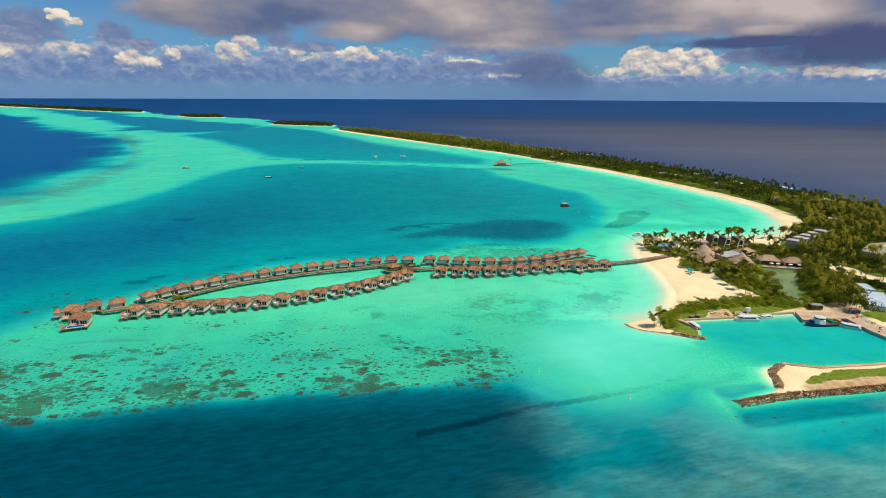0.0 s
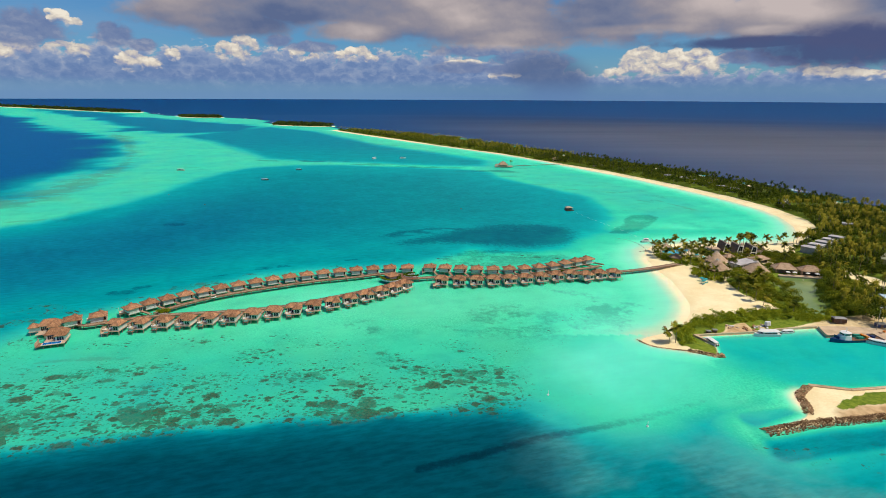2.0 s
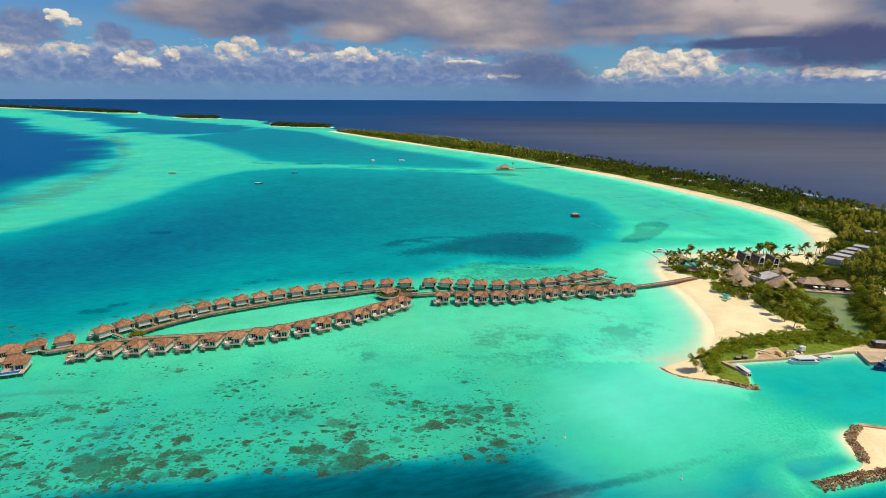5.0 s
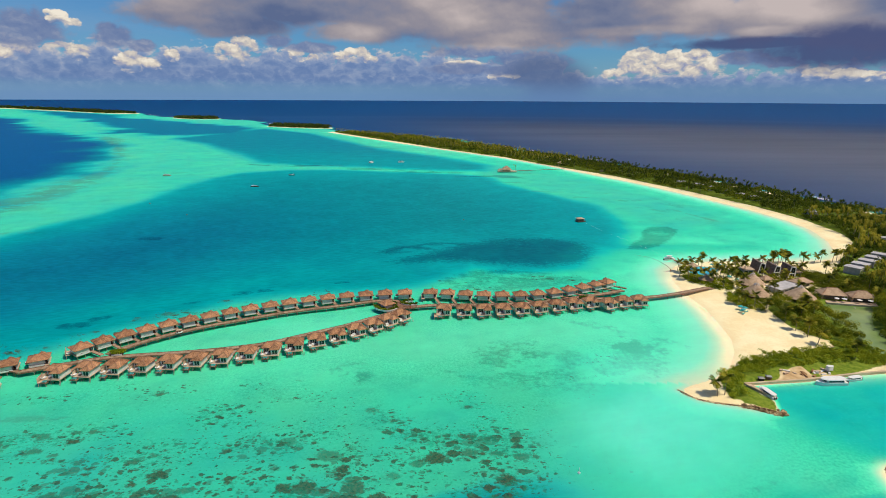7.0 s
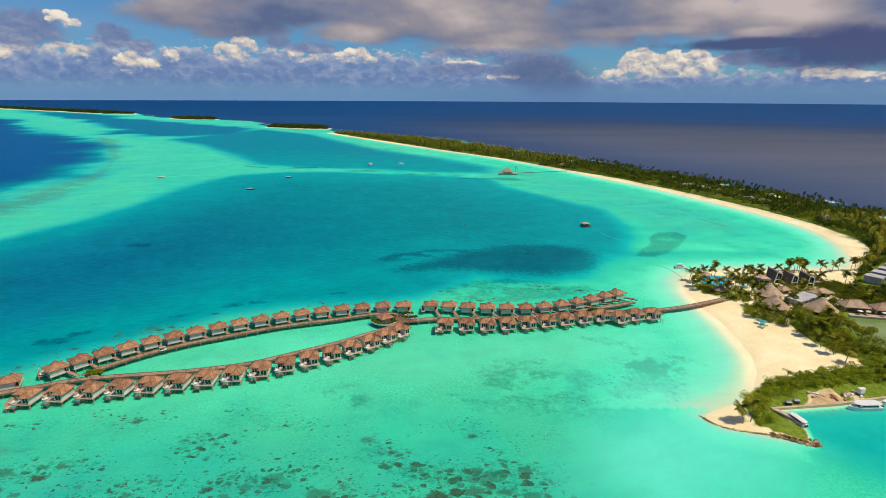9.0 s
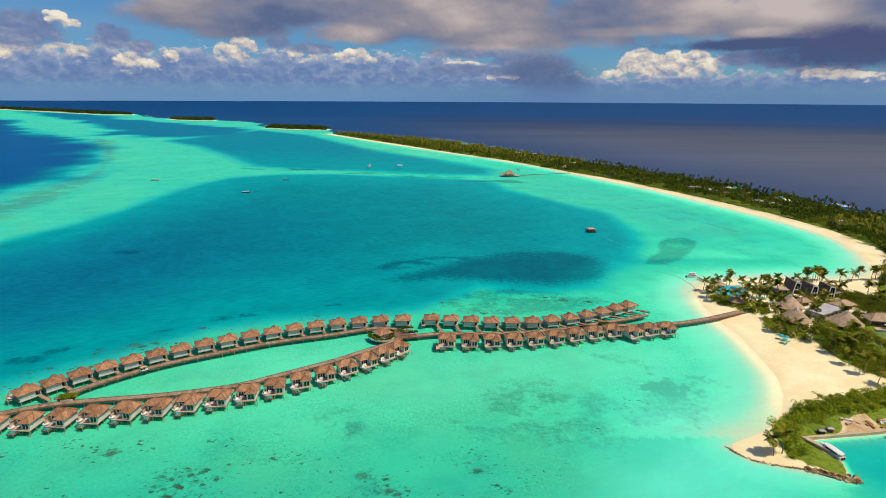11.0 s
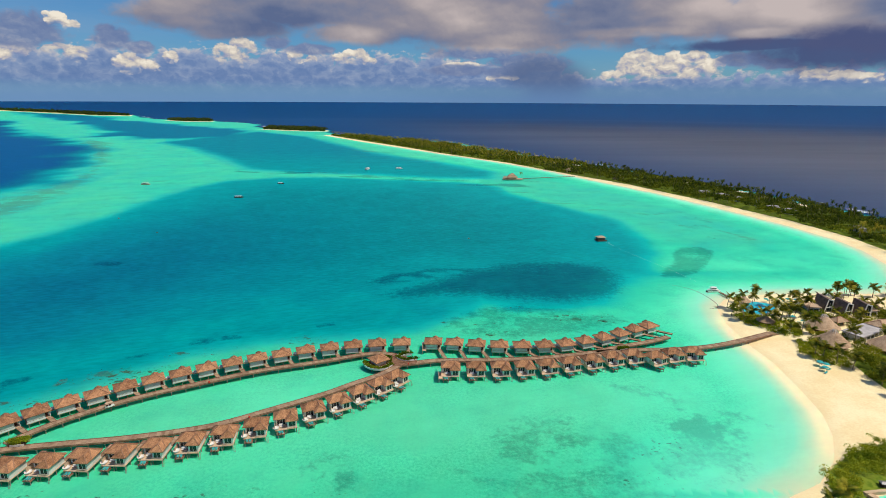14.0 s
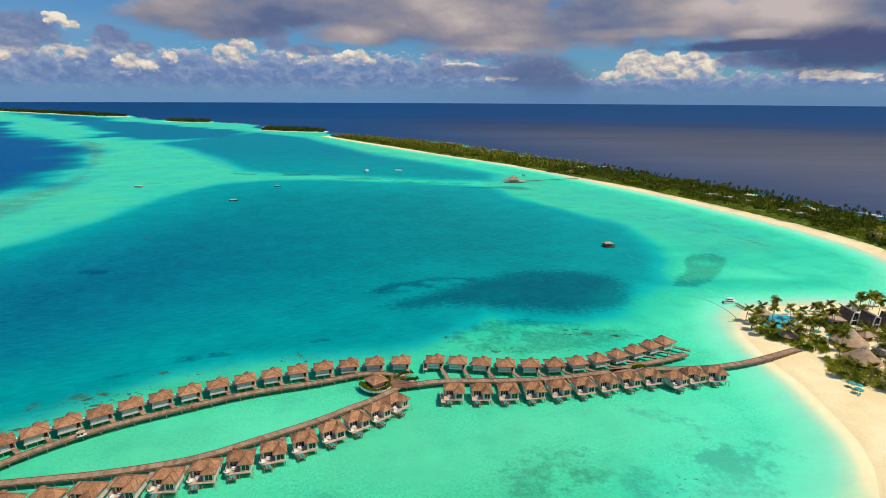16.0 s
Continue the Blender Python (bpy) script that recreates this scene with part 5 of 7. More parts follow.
# ---- vegetation ----
rng = np.random.default_rng(7)
ROOFED = [(171, 450, 5.5), (176, 455, 8.5), (183, 457, 8.0), (195, 424, 9), (187, 404, 9), (211, 399, 9.5), (209, 416, 9), (215.5, 451, 6.5), (223, 447, 6.5), (230, 443, 6.5), (226.5, 424.5, 8), (207.5, 430, 5), (204, 412, 5), (217, 420, 6),
          (232, 402, 10), (246, 398, 9), (277, 451, 9), (289, 460, 9), (301, 469, 9), (313, 478, 9), (325, 487, 9), (284, 446, 7), (296, 454, 7), (308, 463, 7), (319, 472, 7), (272, 443, 7), (369, 535, 10), (329, 853, 8), (341, 831, 8),
          (348, 806, 8), (354, 781, 8), (359, 751, 8), (365, 733, 8), (378, 651, 8), (320, 416, 12), (332, 427, 12), (344, 438, 12), (254, 334, 10), (249, 323, 10), (243, 311, 10), (259, 345, 7), (240, 300, 8)]


def scatter(poly, spacing, inset=0.0, y_from=-1e9, y_to=1e9, jitter=0.48):
    """Places on a shaken grid inside a polygon, clear of roofs, lanes and the pond."""
    xs, ys = [q[0] for q in poly], [q[1] for q in poly]
    gx, gy = np.meshgrid(np.arange(min(xs), max(xs), spacing), np.arange(max(min(ys), y_from), min(max(ys), y_to), spacing))
    x = gx.ravel() + rng.uniform(-jitter, jitter, gx.size) * spacing
    y = gy.ravel() + rng.uniform(-jitter, jitter, gx.size) * spacing
    keep = inside(poly, x, y) > inset
    for cx, cy, r in ROOFED:
        keep &= (x - cx) ** 2 + (y - cy) ** 2 > r * r
    keep &= inside(POND, x, y) < -0.3
    keep &= near_line([(270, 400), (276, 390), (277, 379), (281, 371), (288, 362), (310, 352), (340, 346)], x, y) > 7.5
    keep &= near_line([(166, 416), (175, 411), (183, 414), (188, 432), (195, 446)], x, y) > 2.8
    return x[keep], y[keep]


def crowns(name, x, y, z, radius, leaves, size, mat, label, flat=0.75, parent=None, spread=1.0):
    """Leafy crowns of uneven lobes, each made of many small tilted leaves, in one mesh."""
    k = len(x)
    lobes = 5
    lc = rng.normal(size=(k, lobes, 3)) * np.array([0.45, 0.45, 0.28])
    lc = lc * spread
    lr = rng.uniform(0.45, 0.75, (k, lobes)) * (1.6 - 0.6 * spread)
    which = rng.integers(0, lobes, (k, leaves))
    d = rng.normal(size=(k, leaves, 3))
    d[..., 2] = np.abs(d[..., 2]) * 0.9 - 0.15
    d /= np.linalg.norm(d, axis=-1, keepdims=True)
    rows = np.arange(k)[:, None]
    rr = lr[rows, which][..., None] * rng.uniform(0.82, 1.06, (k, leaves, 1))
    c = (lc[rows, which] + d * rr) * radius[:, None, None] * np.array([1, 1, flat])
    c += np.stack([x, y, z], -1)[:, None, :]
    nrm = d + rng.normal(size=d.shape) * 0.45
    nrm /= np.linalg.norm(nrm, axis=-1, keepdims=True)
    t = np.cross(nrm, rng.normal(size=d.shape))
    t /= np.linalg.norm(t, axis=-1, keepdims=True) + 1e-9
    b = np.cross(nrm, t)
    s = size * rng.uniform(0.6, 1.35, (k, leaves, 1))
    t, b = t * s, b * s * 0.7
    bend = nrm * s * -0.18
    v = np.stack([c - t + bend, c - b * 0.9, c + t + bend, c + b], 2).reshape(-1, 3)
    q = np.arange(len(v)).reshape(-1, 4)
    ob = quad_mesh(name, v, q, mat)
    if parent is not None:
        ob.parent = parent
        return ob
    return tagged(ob, label, "vegetation", kind="stuff")


THICKET_PALMS = [(177.5, 353), (178.5, 345), (179, 365), (176.5, 379), (173.5, 385), (168, 392), (178.5, 337), (196, 405), (189, 367), (187.5, 371), (184, 418),
                 (184.5, 423), (186, 322), (172, 418), (167, 432), (199, 372), (204, 388)]


def palm_template(fronds, segs):
    """Vertices and quads of a simple palm of unit height with folded, drooping fronds and a leaning trunk."""
    v, q = [], []
    for i in range(5):
        for h, w in ((0.0, 0.022), (0.5, 0.016), (0.98, 0.012)):
            a = 2 * math.pi * i / 5
            v.append((w * math.cos(a) + 0.06 * h * h, w * math.sin(a), h))
    for i in range(5):
        for h in range(2):
            a, b = i * 3 + h, ((i + 1) % 5) * 3 + h
            q.append((a, b, b + 1, a + 1))
    cut = len(q)
    for f in range(fronds):
        a = 2 * math.pi * f / fronds + (f % 3) * 0.25
        lift = (0.20, 0.11, 0.03, -0.05)[f % 4]
        d = np.array([math.cos(a), math.sin(a), 0])
        s = np.array([-d[1], d[0], 0])
        base = np.array([0.06, 0, 0.98])
        for side in (-1, 1):
            start = len(v)
            for j in range(segs + 1):
                u = j / segs
                p = base + d * 0.27 * u * (1 - 0.12 * u) + np.array([0, 0, lift * 1.9 * u - 0.25 * u * u])
                w = 0.034 * math.sin(math.pi * min(1, 0.12 + u * 0.86)) + 0.004
                v.append(tuple(p))
                v.append(tuple(p + s * side * w + np.array([0, 0, -w * 0.75])))
            for j in range(segs):
                k = start + 2 * j
                q.append((k, k + 1, k + 3, k + 2))
    return np.array(v), np.array(q), cut


def palm_grove(name, x, y, z, height, label, fronds=11, segs=3):
    v, q, cut = palm_template(fronds, segs)
    k = len(x)
    a = rng.uniform(0, 2 * math.pi, k)
    ca, sa = np.cos(a)[:, None], np.sin(a)[:, None]
    wide = rng.uniform(0.62, 0.92, k)[:, None] * np.clip(height, 8, 12)[:, None]
    px = (v[None, :, 0] * ca - v[None, :, 1] * sa) * wide + x[:, None]
    py = (v[None, :, 0] * sa + v[None, :, 1] * ca) * wide + y[:, None]
    crown = 10.0 * wide / np.clip(height, 8, 12)[:, None]
    pz = np.where(v[None, :, 2] > 0.9, height[:, None] * 0.98 + (v[None, :, 2] - 0.98) * crown * 1.15, v[None, :, 2] * height[:, None]) + z[:, None]
    co = np.stack([px, py, pz], -1).reshape(-1, 3)
    quads = (q[None] + (np.arange(k) * len(v))[:, None, None]).reshape(-1, 4)
    ob = quad_mesh(name, co, quads, FROND)
    ob.data.materials.append(TRUNK)
    slot = np.tile((np.arange(len(q)) < cut).astype(np.int32), k)
    ob.data.polygons.foreach_set("material_index", slot)
    return tagged(ob, label, "palms", kind="stuff")


def frond_mesh(length, lift, droop, pairs=13):
    """A feather frond: a midrib with drooping leaflets on both sides."""
    bm = bmesh.new()
    rib = []
    for i in range(pairs + 1):
        u = i / pairs
        rib.append(Vector((length * u * (1 - 0.10 * u * u), 0, lift * u - droop * u * u)))
    for a, b in zip(rib, rib[1:]):
        beam(bm, a, b, 0.06, 0.05)
    for i in range(1, pairs + 1):
        u = i / pairs
        w = length * 0.33 * math.sin(math.pi * (0.14 + 0.80 * u)) + 0.08
        for s in (-1, 1):
            p = rib[i]
            back = rib[i - 1].lerp(rib[i], 0.25)
            tip = p + Vector((w * 0.50, s * w, -w * 0.50))
            bm.faces.new([bm.verts.new(c) for c in (back, p, tip, tip - (p - back) * 0.7)])
    me = bpy.data.meshes.new("frond")
    bm.to_mesh(me)
    bm.free()
    me.materials.append(FROND)
    return me


def palm(fronds, height, lean, seed, label):
    r = random.Random(seed)
    v = thing("palm_tree", label, "palm", "coconut palms of the beach resort")
    bm = bmesh.new()
    pts = [Vector((lean * (i / 5) ** 2, 0, height * i / 5)) for i in range(6)]
    for i, (a, b) in enumerate(zip(pts, pts[1:])):
        rod(bm, a, b, 0.20 - 0.022 * i, 0.20 - 0.022 * (i + 1), 7)
    part("trunk", bm, TRUNK, v, "grey ringed palm trunk")
    for i in range(23):
        at = pose(lean, 0, height - 0.1, 0, -62 + 104 * (i * 0.7548 % 1.0) + r.uniform(-6, 6), i * 137.5 + r.uniform(-10, 10))
        part("frond", fronds[i % 3], FROND, v, at=at)
    return v


def plant():
    forest = FOREST + FOREST_REST
    g = lambda x, y: np.clip(ground_height(x, y), 0.3, 2)
    near = scatter(forest, 4.6, 1.0, 250, 640)
    cut = (near[0] < 520)
    x, y = near[0][cut], near[1][cut]
    lift = fbm(x / 17, y / 17, 15)
    r = rng.uniform(1.6, 3.2, len(x)) + 2.2 * step(lift, 0.45, 0.7)
    crowns("tree_canopy", x, y, g(x, y) + 0.8 + 7.5 * step(lift, 0.30, 0.72) * rng.uniform(0.5, 1.0, len(x)), r, 170, 0.42, LEAF, "dense green broadleaf island forest", 0.85, spread=0.8)
    x, y = scatter(forest, 5.4, 0.5, 640, 1120)
    lift = fbm(x / 20, y / 20, 16)
    crowns("tree_canopy", x, y, g(x, y) + 2.2 + 6.5 * step(lift, 0.32, 0.70) * rng.uniform(0.5, 1.0, len(x)), rng.uniform(2.8, 4.8, len(x)), 90, 0.62, LEAF, "dense green broadleaf island forest", 0.85, spread=0.8)
    x, y = scatter(forest, 7.5, 1.0, 1120, 2040)
    lift = fbm(x / 26, y / 26, 17)
    crowns("tree_canopy", x, y, g(x, y) + 1.0 + 8.0 * step(lift, 0.32, 0.70) * rng.uniform(0.5, 1.0, len(x)), rng.uniform(3.4, 5.8, len(x)), 44, 1.25, LEAF, "dense green broadleaf island forest", 0.85, spread=0.8)
    # palms that stand above the canopy
    x, y = scatter(forest, 6.4, 1.0, 250, 640)
    cut = (x < 520) & (rng.random(len(x)) < 0.25 + 0.75 * step(fbm(x / 30, y / 30, 25), 0.38, 0.62))
    x, y = x[cut], y[cut]
    palm_grove("palm_grove", x, y, g(x, y), rng.uniform(7.5, 13.0, len(x)), "tall coconut palms rising over the forest", 23, 4)
    x, y = scatter(forest, 8.5, 1.0, 640, 1120)
    cut = rng.random(len(x)) < 0.25 + 0.75 * step(fbm(x / 40, y / 40, 26), 0.40, 0.62)
    x, y = x[cut], y[cut]
    palm_grove("palm_grove", x, y, g(x, y), rng.uniform(8, 13.5, len(x)), "tall coconut palms rising over the forest", 15, 3)
    x, y = scatter(forest, 12.0, 1.0, 1120, 2040)
    palm_grove("palm_grove", x, y, g(x, y), rng.uniform(9, 14, len(x)), "tall coconut palms rising over the forest", 9, 2)
    # thicket beside the pond, hedge on the spit, gardens
    for bank in (THICKET, [(228, 348), (222, 336), (214, 326), (226, 316), (240, 330), (250, 360), (262, 400), (256, 402), (246, 382), (234, 364)],
                 [(211, 324), (222, 346), (228, 363), (239, 377), (251, 394), (262, 402), (258, 380), (246, 356), (234, 336), (222, 314)]):
        x, y = scatter(bank, 4.8, 0.1)
        lift = fbm(x / 9, y / 9, 19)
        crowns("mangrove_thicket", x, y, g(x, y) + 0.6 + 4.6 * step(lift, 0.34, 0.66), rng.uniform(1.9, 4.2, len(x)), 620, 0.26, MANGROVE,
               "rounded dark green mangrove thicket beside the pond", 0.95, spread=0.5)
    x, y = scatter(HEDGEROW, 2.3, 0.2)
    lawn = inside(LAWN, x, y)
    cut = ((lawn < -0.5) & (rng.random(len(x)) < 0.88)) | (rng.random(len(x)) < 0.05)
    x, y = x[cut], y[cut]
    crowns("shrub_hedge", x, y, g(x, y) + 0.3 + 2.6 * step(fbm(x / 6, y / 6, 23), 0.36, 0.68), rng.uniform(1.0, 2.5, len(x)), 260, 0.22, HEDGE, "bushy green hedge along the spit", 0.9)
    x, y = scatter(GARDEN, 2.5, 0.3)
    cut = rng.random(len(x)) < 0.92
    x, y = x[cut], y[cut]
    crowns("garden_shrubs", x, y, g(x, y) + rng.uniform(0.5, 2.0, len(x)), rng.uniform(1.3, 2.6, len(x)), 190, 0.24, LEAF, "green garden shrubs between thatched roofs", 0.9)
    x, y = scatter([(252, 398), (262, 396), (275, 420), (290, 450), (276, 452), (256, 446), (240, 452), (236, 432), (246, 412)], 3.0, 0.3)
    crowns("garden_shrubs", x, y, g(x, y) + rng.uniform(0.5, 2.2, len(x)), rng.uniform(1.5, 2.8, len(x)), 210, 0.24, LEAF, "green garden shrubs between thatched roofs", 0.9)
    for bed in ([(158, 447), (160, 434), (166, 423), (168, 414), (174, 413), (181, 418), (187, 431), (180, 437), (175, 441), (166, 446)], [(161, 453), (165, 449), (172, 447), (180, 449), (186, 455), (190, 462), (184, 462), (180, 454), (168, 452), (163, 458)],
                [(168, 402), (166, 392), (172, 384), (180, 380), (182, 392), (180, 404), (176, 412), (171, 410)],
                [(186, 452), (194, 440), (204, 436), (212, 444), (207, 458), (196, 456)]):
        x, y = scatter(bed, 1.8, 0.0)
        cut = rng.random(len(x)) < 0.9
        x, y = x[cut], y[cut]
        crowns("garden_shrubs", x, y, g(x, y) + rng.uniform(0.3, 1.2, len(x)), rng.uniform(1.1, 2.0, len(x)), 190, 0.19, HEDGE, "green garden shrubs on the sand", 0.85)
    # single palms of the resort
    fronds = [frond_mesh(3.2, 0.5, 1.5), frond_mesh(3.4, 0.4, 1.8), frond_mesh(3.0, 0.7, 1.3)]
    kinds = [palm(fronds, 7.6, 0.9, 1, "tall coconut palm on white sand"), palm(fronds, 6.4, 1.4, 2, "leaning coconut palm on white sand"),
             palm(fronds, 8.6, 0.5, 3, "tall slender coconut palm on white sand")]
    spots = [(162, 458), (175, 464), (183, 467), (164, 451), (158, 445), (174, 454), (161, 438), (165, 436), (166, 431), (186, 457), (191, 458), (199, 457),
             (202, 458), (191, 441), (189, 442), (212, 463), (216, 461), (222, 460), (207, 434), (228, 459), (241, 465), (178, 407),
             (173, 390), (180, 435), (173, 429), (109, 289), (112.5, 290)]
    r = random.Random(5)
    extra = [(r.uniform(182, 258), r.uniform(398, 452)) for _ in range(30)] + [(r.uniform(240, 300), 478 + r.uniform(-6, 3)) for _ in range(14)]
    extra += [(x + 2.5, y) for x, y in THICKET_PALMS]
    for x, y in extra:
        if all((x - a) ** 2 + (y - b) ** 2 > (q + 0.5) ** 2 for a, b, q in ROOFED) and inside(POND, np.array([x]), np.array([y]))[0] < -2 and inside(ISLAND, np.array([x]), np.array([y]))[0] > 2:
            spots.append((x, y))
    first = set()
    for i, (x, y) in enumerate(spots):
        proto = kinds[i % 3]
        s = r.uniform(0.8, 1.1)
        z = float(g(np.array([x]), np.array([y]))[0]) - 0.1
        m = pose(x, y, z, 0, 0, r.uniform(0, 360))
        if i % 3 not in first:
            first.add(i % 3)
            proto.matrix_basis = m
        else:
            copy_thing(proto, m)
    # wooded islets far off
    for poly, sp, size, lab in ((ISLET, 11, 2.6, "dark green trees covering a distant islet"), (ISLET_2, 16, 3.5, "dark green trees covering a distant islet"),
                                (STRIP, 18, 4.0, "green trees along a distant island")):
        x, y = scatter(poly, sp, 12)
        crowns("tree_canopy", x, y, rim(x, y) + rng.uniform(3.5, 8.5, len(x)), rng.uniform(7, 10, len(x)), 44, size, ISLETLEAF, lab, 0.95)


plant()


# ---- the resort on the point ----
def ground_at(x, y):
    return float(np.clip(ground_height(np.array([x]), np.array([y]))[0], 0.2, 2))


def thatched_hall(x, y, radius, label):
    """A round hall under a steep conical thatch with a pale slatted crown."""
    z = ground_at(x, y)
    v = thing("thatched_hall", label, "hall", "round thatched halls")
    v.matrix_basis = pose(x, y, z)
    bm = bmesh.new()
    lathe(bm, [(radius - 1.6, 0.0), (radius - 1.6, 2.6)], 24)
    part("wall", bm, DARKWOOD, v, "dark timber wall")
    bm = bmesh.new()
    n = 9
    prof = [(radius, 1.75), (radius + 0.15, 2.0)] + [(radius * (1 - u) + 0.9 * u, 2.0 + 5.8 * u ** 1.0) for u in [i / n for i in range(1, n + 1)]]
    lathe(bm, prof, 36)
    roof = part("roof", bm, THATCH, v, "brown conical thatch")
    bm = bmesh.new()
    lathe(bm, [(1.0, 7.75), (1.0, 8.0), (0.35, 8.7), (0.2, 8.8)], 16)
    part("crown", bm, PALEWOOD, roof, "pale wooden crown")
    for i in range(10):
        a = 2 * math.pi * i / 10
        part("slat", beams(((1.9 * math.cos(a), 1.9 * math.sin(a), 7.25), (0.6 * math.cos(a), 0.6 * math.sin(a), 8.55), 0.12, 0.12)), WHITE, roof, "white crown slat")
    return v


def hipped_pavilion(x, y, w, d, turn, label, roof_mat, rise=3.2, eave=2.9, group="low thatched pavilions"):
    z = ground_at(x, y)
    v = thing("pavilion", label, "pavilion", group)
    v.matrix_basis = pose(x, y, z, 0, 0, turn)
    part("wall", boxes((-w / 2 + 1.2, w / 2 - 1.2, -d / 2 + 1.6, d / 2 - 1.0, 0, eave)), PALEWOOD, v, "pale timber wall")
    part("opening", boxes((-w / 2 + 1.8, w / 2 - 1.8, -d / 2 + 1.5, -d / 2 + 1.56, 0.2, eave - 0.3)), GLASS, v, "dark glazed front")
    bm = bmesh.new()
    c, r = hip(bm, -w / 2, w / 2, -d / 2, d / 2, eave, eave + rise, "x", d / 2 * 0.95)
    roof = part("roof", bm, roof_mat, v)
    bm = bmesh.new()
    caps(bm, c, r, w=0.4)
    part("ridge_cap", bm, RIDGE, roof)
    me = link_mesh("post", boxes((-0.1, 0.1, -0.1, 0.1, 0, eave)), PALEWOOD)
    for sx in (-1, 1):
        for sy in (-1, 1):
            part("post", me, PALEWOOD, v, at=pose(sx * (w / 2 - 0.5), sy * (d / 2 - 0.5), 0))
    return v


def wedge_house(x, y, label):
    """A tall house with one leaning slate flank, a narrow roof and a glazed, white-framed front to the south."""
    v = thing("wedge_house", label, "house", "leaning houses")
    z = 1.3
    v.matrix_basis = pose(x, y, z, 0, 0, 14)
    w, t, d, h = 5.2, 1.9, 8.0, 7.6

    def slab(a, b, thick):
        """A leaning slab: its outer edge from a to b in the section, run along y."""
        a, b = Vector((a[0], 0, a[1])), Vector((b[0], 0, b[1]))
        dn = (b - a).normalized()
        nn = Vector((dn.z, 0, -dn.x)) * thick
        bm = bmesh.new()
        low = [bm.verts.new(q) for q in (a, b, b + nn, a + nn)]
        far = [bm.verts.new(q.co + Vector((0, d, 1.2 if q.co.z > 3 else 0))) for q in low]
        bm.faces.new(low), bm.faces.new(far[::-1])
        for i in range(4):
            bm.faces.new((low[i], low[(i + 1) % 4], far[(i + 1) % 4], far[i]))
        return bm
    part("flank", slab((0, 0), (t, h), 0.35), SLATE, v, "leaning dark slate flank")
    part("roof", slab((t, h), (w + 0.3, h - 0.9), 0.35), SLATE, v, "narrow dark roof")
    part("flank", slab((w + 0.2, h - 1.2), (w, 0), 0.3), SLATE, v, "steep dark east flank")
    bm = bmesh.new()
    for a, b in (((0, 0), (t, h)), ((t, h), (w + 0.3, h - 0.9)), ((w + 0.3, h - 0.9), (w, 0)), ((0.4, 2.9), (w, 2.9))):
        beam(bm, (a[0], -0.15, a[1]), (b[0], -0.15, b[1]), 0.35, 0.5 if a[1] != 2.9 else 0.3)
    part("front_frame", bm, WHITE, v, "thick white front frame")
    bm = bmesh.new()
    f = [bm.verts.new(c) for c in ((0.3, 0.1, 0), (w - 0.1, 0.1, 0), (w + 0.1, 0.1, h - 1.1), (t + 0.1, 0.1, h - 0.3))]
    g = [bm.verts.new(c.co + Vector((0, 0.12, 0))) for c in f]
    bm.faces.new(f), bm.faces.new(g[::-1])
    for i in range(4):
        bm.faces.new((f[i], f[(i + 1) % 4], g[(i + 1) % 4], g[i]))
    front = part("glazing", bm, GLASS, v, "dark tall glazing")
    for i in range(1, 3):
        xx = 0.4 + (w - 0.4) * i / 3
        part("mullion", boxes((xx - 0.05, xx + 0.05, 0.02, 0.09, 0.05, h * 0.72)), METAL, front)
    part("back_wall", boxes((t * 0.6, w - 0.2, d - 0.3, d - 0.05, 0, h - 2.4)), SLATE, v)
    return v


def low_wing(x, y, w, d, h, turn, label, mat=GREYROOF, group="low wings"):
    v = thing("low_wing", label, "building", group)
    v.matrix_basis = pose(x, y, ground_at(x, y), 0, 0, turn)
    part("wall", boxes((-w / 2 + 0.5, w / 2 - 0.5, -d / 2 + 0.5, d / 2 - 0.5, 0, h)), PLASTER, v)
    part("roof", boxes((-w / 2, w / 2, -d / 2, d / 2, h, h + 0.3)), mat, v)
    part("parapet", boxes((-w / 2, w / 2, -d / 2, -d / 2 + 0.18, h + 0.3, h + 0.5), (-w / 2, w / 2, d / 2 - 0.18, d / 2, h + 0.3, h + 0.5),
                          (-w / 2, -w / 2 + 0.18, -d / 2 + 0.18, d / 2 - 0.18, h + 0.3, h + 0.5), (w / 2 - 0.18, w / 2, -d / 2 + 0.18, d / 2 - 0.18, h + 0.3, h + 0.5)), mat, v)
    k = max(1, round(w / 4))
    for i in range(k):
        a = -w / 2 + 1 + (w - 2) * i / k + 0.2
        b = -w / 2 + 1 + (w - 2) * (i + 1) / k - 0.2
        win = part("window_frame", boxes((a, b, -d / 2 + 0.44, -d / 2 + 0.49, 0.3, h - 0.5)), WHITE, v)
        part("pane", boxes((a + 0.1, b - 0.1, -d / 2 + 0.40, -d / 2 + 0.435, 0.4, h - 0.6)), GLASS, win)
    return v


